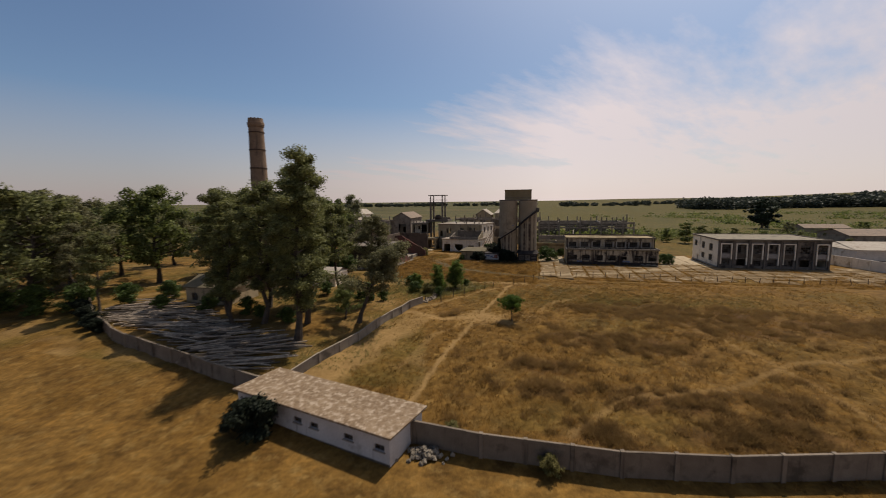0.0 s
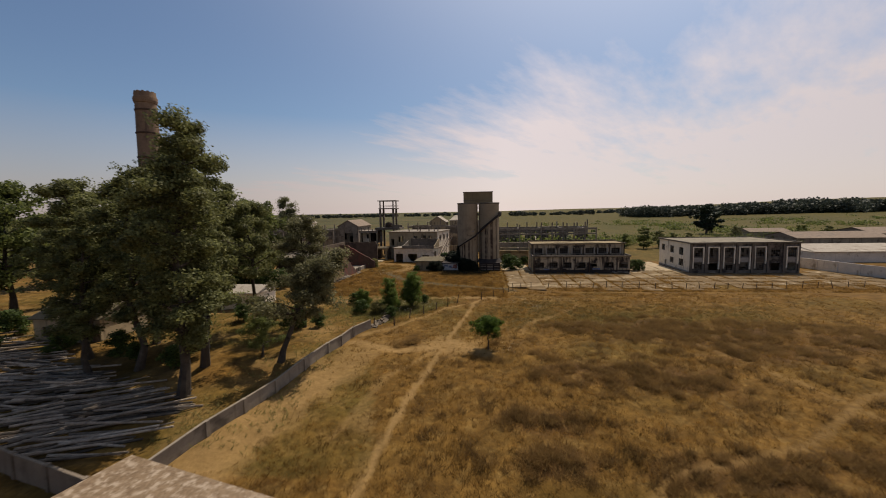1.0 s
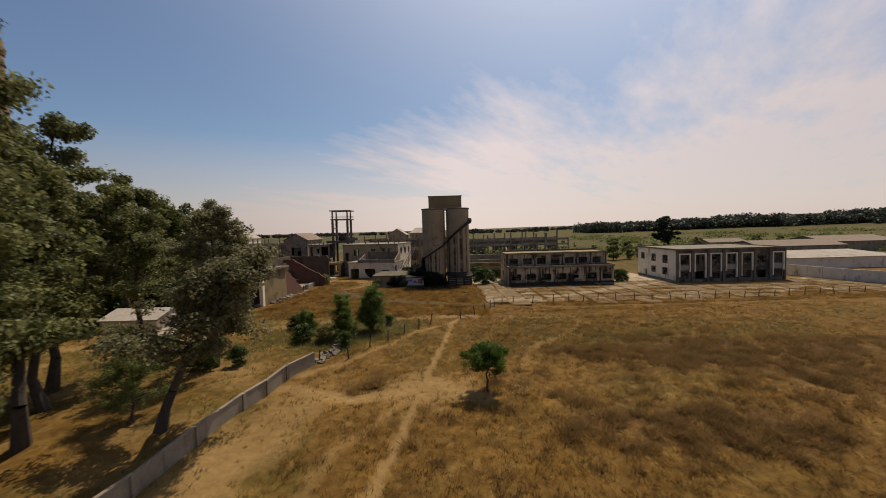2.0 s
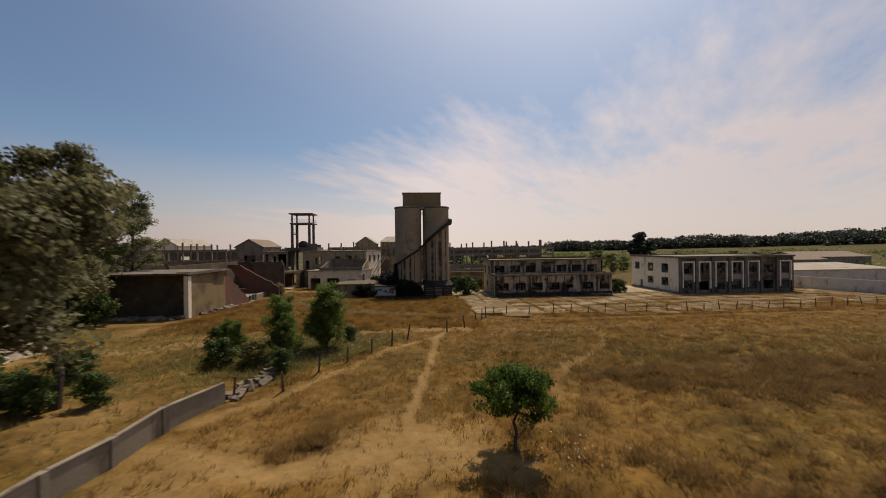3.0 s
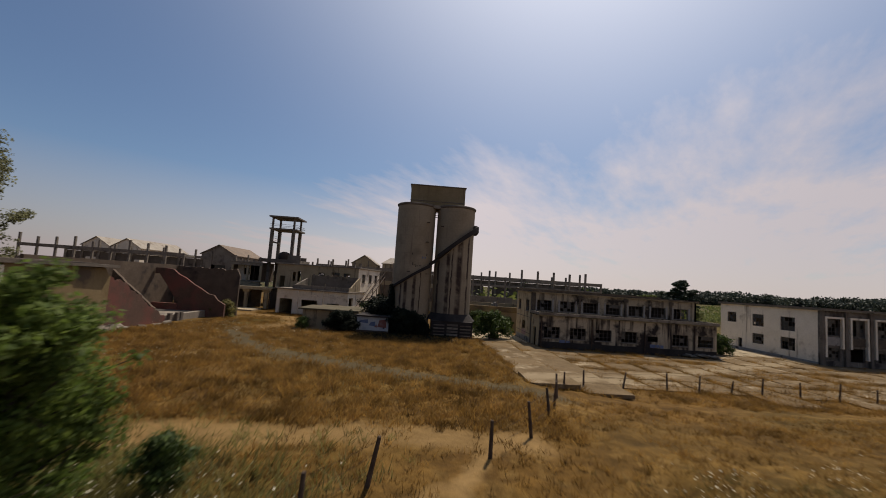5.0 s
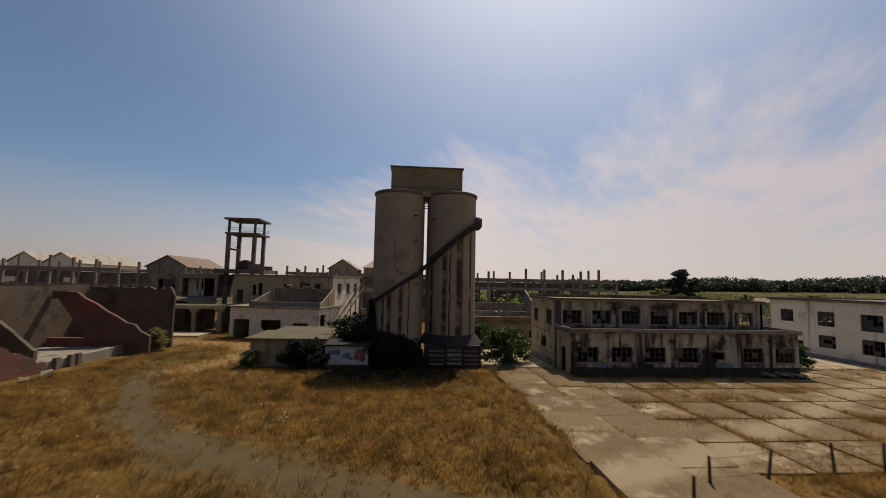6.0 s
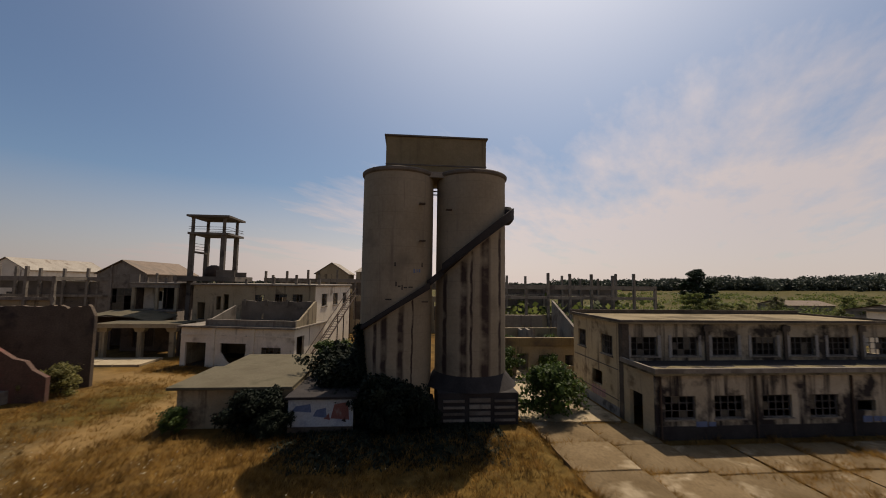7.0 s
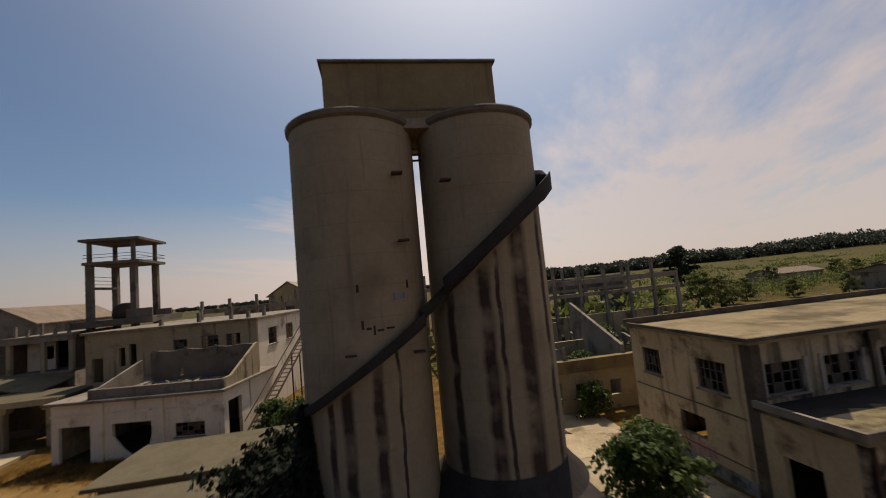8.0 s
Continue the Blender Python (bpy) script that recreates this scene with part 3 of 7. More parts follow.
# ---- twin silo ----
def build_silo():
    s = thing("twin_silo", "tall twin concrete silo, stained and abandoned, on a dark base", "silo", 0, 1.0, -0.5)
    R, GAP, TOP = 2.78, 0.16, 18.6
    cx = R + GAP
    for sx in (-1, 1):
        a = Acc()
        rings = [(R, 0.0)]
        z = 0.0
        while z < TOP - 0.01:                      # slightly uneven lifts
            z = min(TOP, z + 1.27)
            rings.append((R + 0.012 * math.sin(z * 5.1 + sx), z))
        a.lathe(rings, 72, sx * cx, 0)
        part("silo_shell", a, SILOMAT, s, smooth=False)
        r = Acc()
        r.lathe([(R + 0.02, TOP - 0.26), (R + 0.13, TOP - 0.16), (R + 0.15, TOP + 0.02), (R + 0.08, TOP + 0.10)], 72, sx * cx, 0)
        part("rim", r, DARKCONC, s, "darkened concrete rim")
    # bridge slab, head house, coping
    a = Acc()
    a.box(-1.2, 1.2, -1.5, 2.2, TOP - 0.35, TOP + 0.10)
    part("bridge_slab", a, SILO, s)
    a = Acc()
    x0, x1, y0, y1 = -4.0, 4.0, -0.95, 2.3
    a.wall((x0, y0), (x1, y0), TOP + 0.10, 21.6, 0.2)
    a.wall((x1, y0 + 0.2), (x1, y1), TOP + 0.10, 21.6, 0.2)
    a.wall((x1 - 0.2, y1), (x0, y1), TOP + 0.10, 21.6, 0.2)
    a.wall((x0, y1 - 0.2), (x0, y0 + 0.2), TOP + 0.10, 21.6, 0.2)
    part("head_house", a, HEADMAT, s)
    a = Acc()
    a.box(x0 - 0.14, x1 + 0.14, y0 - 0.14, y1 + 0.14, 21.604, 21.74)
    part("roof_slab", a, DARKCONC, s, bevel=0.02)
    a = Acc()
    a.box(x0 - 0.03, x1 + 0.03, y0 - 0.04, y0 - 0.004, TOP + 0.70, TOP + 0.80)
    part("band", a, DARKCONC, s)
    # rungs seen in the gap
    for i in range(3):
        a = Acc()
        a.box(-GAP - 0.1, GAP + 0.1, -0.5, -0.42, TOP - 1.0 - 0.28 * i, TOP - 0.92 - 0.28 * i)
        part("rung", a, IRON, s)
    # inclined stair wound across both fronts: from low at -x to high at +x, leaving the shell at its end
    pts = []
    for k in range(61):
        t = k / 60
        ang = math.radians(200 + 140 * min(1, t / 0.5)) if t <= 0.5 else math.radians(200 + 156 * (t - 0.5) / 0.5)
        c = -cx if t <= 0.5 else cx
        pts.append((c + math.cos(ang) * R, math.sin(ang) * R, math.cos(ang), math.sin(ang)))
    a, b = Acc(), Acc()
    prev = None
    for (px, py, nx, ny) in pts:
        z = 10.1 + 0.68 * px if px < 0 else 10.1 + 0.93 * min(px, cx + R * 0.93)
        if abs(px) < 0.75:                          # across the gap the stair runs straight
            py, nx, ny = -1.35, 0.0, -1.0
        wide = 0.26 + 0.040 * (px + 5.7)
        cur = (Vector((px + nx * 0.02, py + ny * 0.02, z)), Vector((px + nx * wide, py + ny * wide, z)))
        if prev:
            (i0, o0), (i1, o1) = prev, cur
            dz = Vector((0, 0, 0.16))
            up = Vector((0, 0, 0.30 + 0.045 * (px + 5.7)))
            a.poly(i0, i1, o1, o0)
            a.poly(i0 + dz, o0 + dz, o1 + dz, i1 + dz)
            a.poly(o0, o1, o1 + dz, o0 + dz)
            a.poly(i1, i0, i0 + dz, i1 + dz)
            off0, off1 = (o0 - i0) * 0.08, (o1 - i1) * 0.08
            b.poly(o0 + dz, o1 + dz, o1 + up, o0 + up)
            b.poly(o1 + dz - off1, o0 + dz - off0, o0 + up - off0, o1 + up - off1)
            b.poly(o0 + up, o1 + up, o1 + up - off1, o0 + up - off0)
        prev = cur
    c = Acc()
    c.lathe([(0.0, 14.75), (0.40, 14.8), (0.66, 15.1), (0.74, 15.5), (0.70, 15.95), (0.52, 16.2), (0.0, 16.25)], 24, cx + R - 0.05, -0.45)
    part("stair_landing", c, BLACKCONC, s, "rounded dark stair landing")
    part("stair_flight", a, BLACKCONC, s, "dark inclined stair slab")
    part("stair_parapet", b, BLACKCONC, s, "dark solid parapet")
    # base block under the +x silo with louvred front
    a = Acc()
    a.box(0.15, 5.95, -3.35, -0.5, -0.3, 2.3)
    part("plinth", a, BLACKCONC, s, "soot-dark concrete plinth", bevel=0.05)
    for i in range(4):                               # three bays of slats
        for u0, u1 in ((0.55, 2.05), (2.4, 3.9), (4.2, 5.7)):
            l = Acc()
            l.box(u0, u1, -3.47, -3.354, 0.35 + 0.44 * i, 0.50 + 0.44 * i + (0.12 if u0 == 2.4 else 0))
            part("louvre", l, DARKCONC if i % 2 else CONC, s)
    a = Acc()
    a.lathe([(R + 0.85, 2.304), (R + 0.55, 2.6), (R + 0.22, 3.0), (R + 0.02, 3.25)], 48, cx, 0)
    part("fillet", a, BLACKCONC, s, "soot-dark sloping concrete fillet")
    a = Acc()
    a.box(-5.6, 0.0, -3.2, -0.4, -0.3, 1.5)
    part("plinth", a, BLACKCONC, s, bevel=0.05)
    # sprayed scrawl, plain strokes
    for x, z, w, h, m in ((-3.0, 9.75, 0.10, 0.34, BLACKCONC), (-2.82, 9.72, 0.20, 0.09, BLACKCONC), (-2.55, 9.5, 0.08, 0.36, BLACKCONC), (-2.4, 9.62, 0.26, 0.08, BLACKCONC), (-2.05, 9.66, 0.32, 0.08, BLACKCONC),
                          (-3.7, 8.75, 0.45, 0.09, BLACKCONC), (-1.7, 10.75, 0.22, 0.30, BLUEDAUB), (-1.42, 10.8, 0.26, 0.24, BLUEDAUB), (-1.1, 11.2, 0.10, 0.34, BLACKCONC), (-3.1, 11.2, 0.12, 0.30, BLACKCONC)):
        a = Acc()
        n = 5
        for k in range(n):
            xa, xb = x + w * k / n, x + w * (k + 1) / n
            ya, yb = (-math.sqrt((R + 0.006) ** 2 - (v + cx) ** 2) for v in (xa, xb))
            a.poly((xa, ya, z), (xb, yb, z), (xb, yb, z + h), (xa, ya, z + h))
        part("spray_paint", a, m, s)
    # iron brackets
    for x, z in ((-0.95, 13.1), (-1.0, 15.9), (1.0, 15.5), (-0.7, 8.6)):
        a = Acc()
        a.box(x - 0.35, x + 0.1, -2.75, -2.3, z, z + 0.07)
        part("bracket", a, IRON, s)
    return s


def silo_material():
    m = surface("silo_shell_concrete", (0.245, 0.194, 0.128), (0.325, 0.263, 0.180), 0.30, stain=(0.19, 0.15, 0.104), stain_scale=0.22,
                streak=(0.185, 0.145, 0.105), streak_at=0.58, bump=0.08, grain=0.10)
    nt = m.node_tree
    N, L = nt.nodes.new, nt.links.new
    bsdf = nt.nodes["Principled BSDF"]
    base = bsdf.inputs["Base Color"].links[0].from_socket
    co, sep = N("ShaderNodeTexCoord"), N("ShaderNodeSeparateXYZ")
    L(co.outputs["Object"], sep.inputs[0])

    def maths(op, a, b):
        n = N("ShaderNodeMath")
        n.operation = op
        for i, v in enumerate((a, b)):
            if isinstance(v, (int, float)):
                n.inputs[i].default_value = v
            else:
                L(v, n.inputs[i])
        return n.outputs[0]
    x, y, z = sep.outputs
    # water runs below the stair: narrow dark tracks with ragged edges
    wob = N("ShaderNodeTexNoise")
    wob.inputs["Scale"].default_value, wob.inputs["Detail"].default_value = 0.8, 6
    L(co.outputs["Object"], wob.inputs["Vector"])
    xx = maths("ADD", x, maths("MULTIPLY", maths("SUBTRACT", wob.outputs["Fac"], 0.5), 0.30))
    line = maths("ADD", 10.15, maths("ADD", maths("MULTIPLY", maths("MINIMUM", x, 0.0), 0.68), maths("MULTIPLY", maths("MAXIMUM", x, 0.0), 0.91)))
    below = N("ShaderNodeMapRange")
    below.inputs["From Min"].default_value, below.inputs["From Max"].default_value = 0.0, 0.25
    L(maths("SUBTRACT", line, z), below.inputs["Value"])
    total = None
    for pos, wide in ((-4.4, 0.16), (-3.75, 0.30), (-2.55, 0.30), (-1.7, 0.08), (0.75, 0.18), (2.05, 0.34), (2.6, 0.12), (3.65, 0.50), (4.9, 0.16)):
        d = maths("ABSOLUTE", maths("SUBTRACT", xx, pos), 0)
        r = N("ShaderNodeMapRange")
        r.inputs["From Min"].default_value, r.inputs["From Max"].default_value = wide, wide * 0.45
        L(d, r.inputs["Value"])
        total = r.outputs[0] if total is None else maths("MAXIMUM", total, r.outputs[0])
    fade = N("ShaderNodeMapRange")
    fade.inputs["From Min"].default_value, fade.inputs["From Max"].default_value = 0.22, 0.52
    L(wob.outputs["Fac"], fade.inputs["Value"])
    fac = maths("MULTIPLY", maths("MULTIPLY", total, below.outputs[0]), maths("MULTIPLY", fade.outputs[0], 0.95))
    mix = N("ShaderNodeMix")
    mix.data_type = "RGBA"
    L(fac, mix.inputs["Factor"])
    L(base, mix.inputs["A"])
    mix.inputs["B"].default_value = (0.038, 0.023, 0.019, 1)
    lift = maths("ABSOLUTE", maths("SUBTRACT", maths("FRACT", maths("DIVIDE", z, 1.27), 0), 0.5), 0)
    seam = N("ShaderNodeMapRange")
    seam.inputs["From Min"].default_value, seam.inputs["From Max"].default_value = 0.47, 0.495
    seam.inputs["To Max"].default_value = 0.30
    L(lift, seam.inputs["Value"])
    lines = N("ShaderNodeMix")
    lines.data_type = "RGBA"
    L(maths("MULTIPLY", seam.outputs[0], wob.outputs["Fac"]), lines.inputs["Factor"])
    L(mix.outputs["Result"], lines.inputs["A"])
    lines.inputs["B"].default_value = (0.09, 0.068, 0.05, 1)
    L(lines.outputs["Result"], bsdf.inputs["Base Color"])
    return m


BLUEDAUB = surface("blue_daub", (0.09, 0.12, 0.21), (0.16, 0.19, 0.28), 1.0)
SILOMAT = silo_material()
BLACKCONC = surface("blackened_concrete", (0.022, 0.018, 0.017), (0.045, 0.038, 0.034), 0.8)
HEADMAT = surface("head_house_plaster", (0.19, 0.145, 0.075), (0.26, 0.20, 0.115), 0.5, streak=(0.13, 0.10, 0.06), grain=0.10)
build_silo()


# ---- two-storey block beside the silo ----
def build_block_a():
    rng = random.Random(3)
    h = thing("two_storey_block", "derelict two-storey concrete block with broken windows and low front wing", "building", 14.4, -5.4, -0.7)
    W, D1, D2, Z1, Z2 = 24.2, 4.15, 13.1, 4.32, 7.28         # wing to D1, block from D1 to D2
    T = 0.28
    # lower front wall
    low = [(0.6 + 3.5 * i, 2.75 + 3.5 * i, 1.45, 2.95) for i in range(7)]
    low[4] = (14.7, 16.1, 1.8, 2.5)
    a = Acc()
    a.wall((0, 0), (W, 0), 0, Z1, T, low)
    part("front_wall", a, FACADELOW, h, "grime-streaked plaster front wall")
    for i, o in enumerate(low):
        if i != 4:
            window(h, (0, 0), (W, 0), *o, nx=4, nz=3, panes=0.2, rng=rng)
    # upper front wall
    up = [(0.75 + 3.35 * i, 2.85 + 3.35 * i, 4.80, 6.28) for i in range(7)]
    a = Acc()
    a.wall((0, D1), (W, D1), Z1 - 0.6, Z2, T, up)
    part("upper_wall", a, FACADE, h)
    for o in up:
        window(h, (0, D1), (W, D1), *o, nx=4, nz=3, panes=0.18, rng=rng)
        u0, u1, za, zb = o
        for u in (u0 - 0.30, u1 + 0.06):              # pale jambs beside each window
            k = Acc()
            k.box(u, u + 0.24, D1 - 0.05, D1 - 0.003, za - 0.1, zb + 0.12)
            part("jamb", k, PALEBAND, h)
    # side towards the silo
    a = Acc()
    side = [(1.1, 2.7, 4.55, 6.1), (5.6, 7.5, 4.55, 6.15), (3.9, 5.7, 1.75, 2.95)]
    a.wall((0, D2), (0, D1), 0, Z2, T, side)
    part("side_wall", a, SIDEPLASTER, h, "pale ochre plaster side wall")
    for o in side[:2]:
        window(h, (0, D2), (0, D1), *o, nx=5, nz=3, panes=0.18, rng=rng)
    k = Acc()                                         # dark string lines along the side
    k.box(-0.03, -0.003, D1 + 0.6, D2 - 0.2, 3.62, 3.70)
    k.box(-0.03, -0.003, D1 + 0.6, D2 - 0.2, 1.30, 1.37)
    part("string_course", k, DARKCONC, h)
    a = Acc()
    a.wall((0, D1), (0, T), 0, Z1, T, [(0.95, 2.55, 0.0, 2.65)])
    part("wing_side_wall", a, SIDEPLASTER, h)
    a = Acc()
    a.wall((W, T), (W, D1), 0, Z1, T)
    part("wing_side_wall", a, PLASTER, h)
    a = Acc()
    a.wall((W, D1), (W, D2), 0, Z2, T, [(1.5, 3.3, 4.6, 6.1), (5.5, 7.3, 4.6, 6.1)])
    part("side_wall", a, PLASTER, h)
    a = Acc()
    a.wall((W - T, D2), (T, D2), 0, Z2, T, [(1.5 + 3.4 * i, 3.4 + 3.4 * i, 4.6, 6.1) for i in range(6)] + [(1.5 + 3.4 * i, 3.4 + 3.4 * i, 1.2, 2.9) for i in range(6)])
    part("back_wall", a, PLASTER, h)
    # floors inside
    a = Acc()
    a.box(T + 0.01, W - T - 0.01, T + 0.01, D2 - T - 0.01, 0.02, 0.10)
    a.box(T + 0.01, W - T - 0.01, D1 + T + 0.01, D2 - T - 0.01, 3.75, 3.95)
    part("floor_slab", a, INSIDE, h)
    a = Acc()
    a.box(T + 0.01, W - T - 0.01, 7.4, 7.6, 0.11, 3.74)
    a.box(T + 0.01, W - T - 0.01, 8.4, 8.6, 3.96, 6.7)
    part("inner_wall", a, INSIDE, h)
    # wing roof with a thin pale rim
    a = Acc()
    a.box(-0.22, W + 0.22, -0.30, D1 - 0.003, Z1 + 0.003, Z1 + 0.14)
    part("wing_roof", a, WINGROOF, h, "weathered olive-grey flat roof")
    a = Acc()                                         # black strip that paints in the upper wall's shadow, with damp mould
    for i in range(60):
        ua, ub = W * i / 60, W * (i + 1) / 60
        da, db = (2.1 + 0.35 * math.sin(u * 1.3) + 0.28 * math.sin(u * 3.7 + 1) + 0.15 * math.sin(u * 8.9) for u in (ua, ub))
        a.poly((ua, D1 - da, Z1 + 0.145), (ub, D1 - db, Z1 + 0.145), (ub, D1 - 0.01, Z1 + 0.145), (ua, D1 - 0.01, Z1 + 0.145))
    part("moss_strip", a, BLACKCONC, h, "black strip for the wall's shadow and damp mould")
    for args in ((-0.22, W + 0.22, -0.30, -0.12), (-0.22, -0.04, -0.12, D1 - 0.003), (W + 0.04, W + 0.22, -0.12, D1 - 0.003)):
        k = Acc()
        k.box(*args, Z1 + 0.143, Z1 + 0.46)
        part("kerb", k, CONC, h)
    # main roof
    a = Acc()
    a.box(-0.25, W + 0.25, D1 - 0.28, D2 + 0.25, Z2 + 0.003, Z2 + 0.13)
    part("roof", a, ROOFING, h, "sun-bleached flat roof with brown stains")
    for args, top in (((-0.25, W + 0.25, D1 - 0.28, D1 - 0.08), 0.30), ((-0.25, W + 0.25, D2 + 0.03, D2 + 0.25), 0.52), ((-0.25, -0.05, D1 - 0.08, D2 + 0.03), 0.30), ((W + 0.05, W + 0.25, D1 - 0.08, D2 + 0.03), 0.30)):
        k = Acc()
        k.box(*args, Z2 + 0.133, Z2 + top)
        part("parapet", k, SOOTSHADE, h)
    # piers between windows, drain pipes
    k = Acc()
    k.box(-0.03, 0.50, D1 - 0.14, D1 + 0.45, 0.0, Z2 - 0.004)
    part("corner_pier", k, SOOTSHADE, h, "water-blackened corner pier")
    for x in (7.1, 13.8, 20.5):
        k = Acc()
        k.box(x - 0.32, x - 0.06, D1 - 0.16, D1 - 0.053, Z1 + 0.15, Z2)
        part("pier", k, SOOTSHADE, h)
        k = Acc()
        k.box(x - 0.5, x + 0.15, D1 - 0.26, D1 - 0.17, Z2 - 0.55, Z2 - 0.1)
        part("hopper", k, SOOTSHADE, h)
    for x in (0.25, 7.05, 14.25, 21.1):
        k = Acc()
        k.tube((x, -0.09, 0.2), (x, -0.09, Z1 - 0.1), 0.07, 0.07, 8)
        part("drain_pipe", k, IRON, h)
    # soot-dark plinth band
    k = Acc()
    k.box(0.0, W, -0.045, -0.003, 0.0, 1.0)
    part("plinth_band", k, BLACKCONC, h, "black mould-stained plinth band")
    k = Acc()
    k.box(-0.05, -0.003, D1 + 0.5, D2 - 0.4, 0.0, 0.8)
    part("plinth_band", k, PALEBAND, h)
    for u, z, w, hh in ((15.0, 1.05, 0.7, 0.42), (15.8, 1.10, 0.5, 0.34), (16.4, 1.02, 0.45, 0.40), (2.7, 0.95, 0.8, 0.35), (3.6, 0.98, 0.5, 0.28)):
        k = Acc()
        k.box(u, u + w, -0.053, -0.046, z, z + hh)
        part("spray_paint", k, BLUEDAUB, h, "faded blue spray-paint bar")
    rng2 = random.Random(9)
    k = Acc()
    for i in range(7):                                # spray-painted writing as plain bars
        y = 9.3 - 0.36 * i
        k.box(-0.007, -0.003, y - 0.30 + 0.1 * rng2.random(), y, 0.85 + 0.12 * rng2.random(), 1.5 + 0.18 * rng2.random())
    part("spray_paint", k, PINKPAINT, h, "faded pink spray-paint bars")
    return h


SIDEPLASTER = surface("ochre_side_plaster", (0.375, 0.292, 0.172), (0.475, 0.380, 0.238), 0.4, stain=(0.138, 0.095, 0.050), stain_scale=0.45, stain_at=0.54, streak=(0.085, 0.058, 0.036), streak_at=0.56, grain=0.13)
WINGROOF = surface("olive_roofing", (0.17, 0.138, 0.075), (0.25, 0.205, 0.12), 0.5, stain=(0.055, 0.045, 0.03), stain_scale=0.5, stain_at=0.47, spec=0.08)
PINKPAINT = surface("faded_pink_paint", (0.33, 0.17, 0.18), (0.42, 0.25, 0.25), 2.0)
FACADE = surface("mouldy_facade", (0.310, 0.252, 0.168), (0.390, 0.326, 0.232), 0.45, stain=(0.034, 0.027, 0.021), stain_scale=0.36, stain_at=0.50, streak=(0.030, 0.024, 0.020), streak_at=0.52, grain=0.13)
FACADELOW = surface("black_mouldy_facade", (0.325, 0.265, 0.182), (0.430, 0.362, 0.262), 0.45, stain=(0.028, 0.022, 0.020), stain_scale=0.42, stain_at=0.455, streak=(0.026, 0.020, 0.018), streak_at=0.48, grain=0.13)
ROOFDARK = surface("dark_roofing", (0.152, 0.128, 0.088), (0.240, 0.208, 0.152), 0.5, stain=(0.088, 0.080, 0.056), stain_scale=0.5, stain_at=0.5)
PALEBAND = surface("pale_band", (0.245, 0.224, 0.197), (0.340, 0.313, 0.279), 0.8, stain=(0.088, 0.075, 0.068), stain_scale=0.8)
build_block_a()


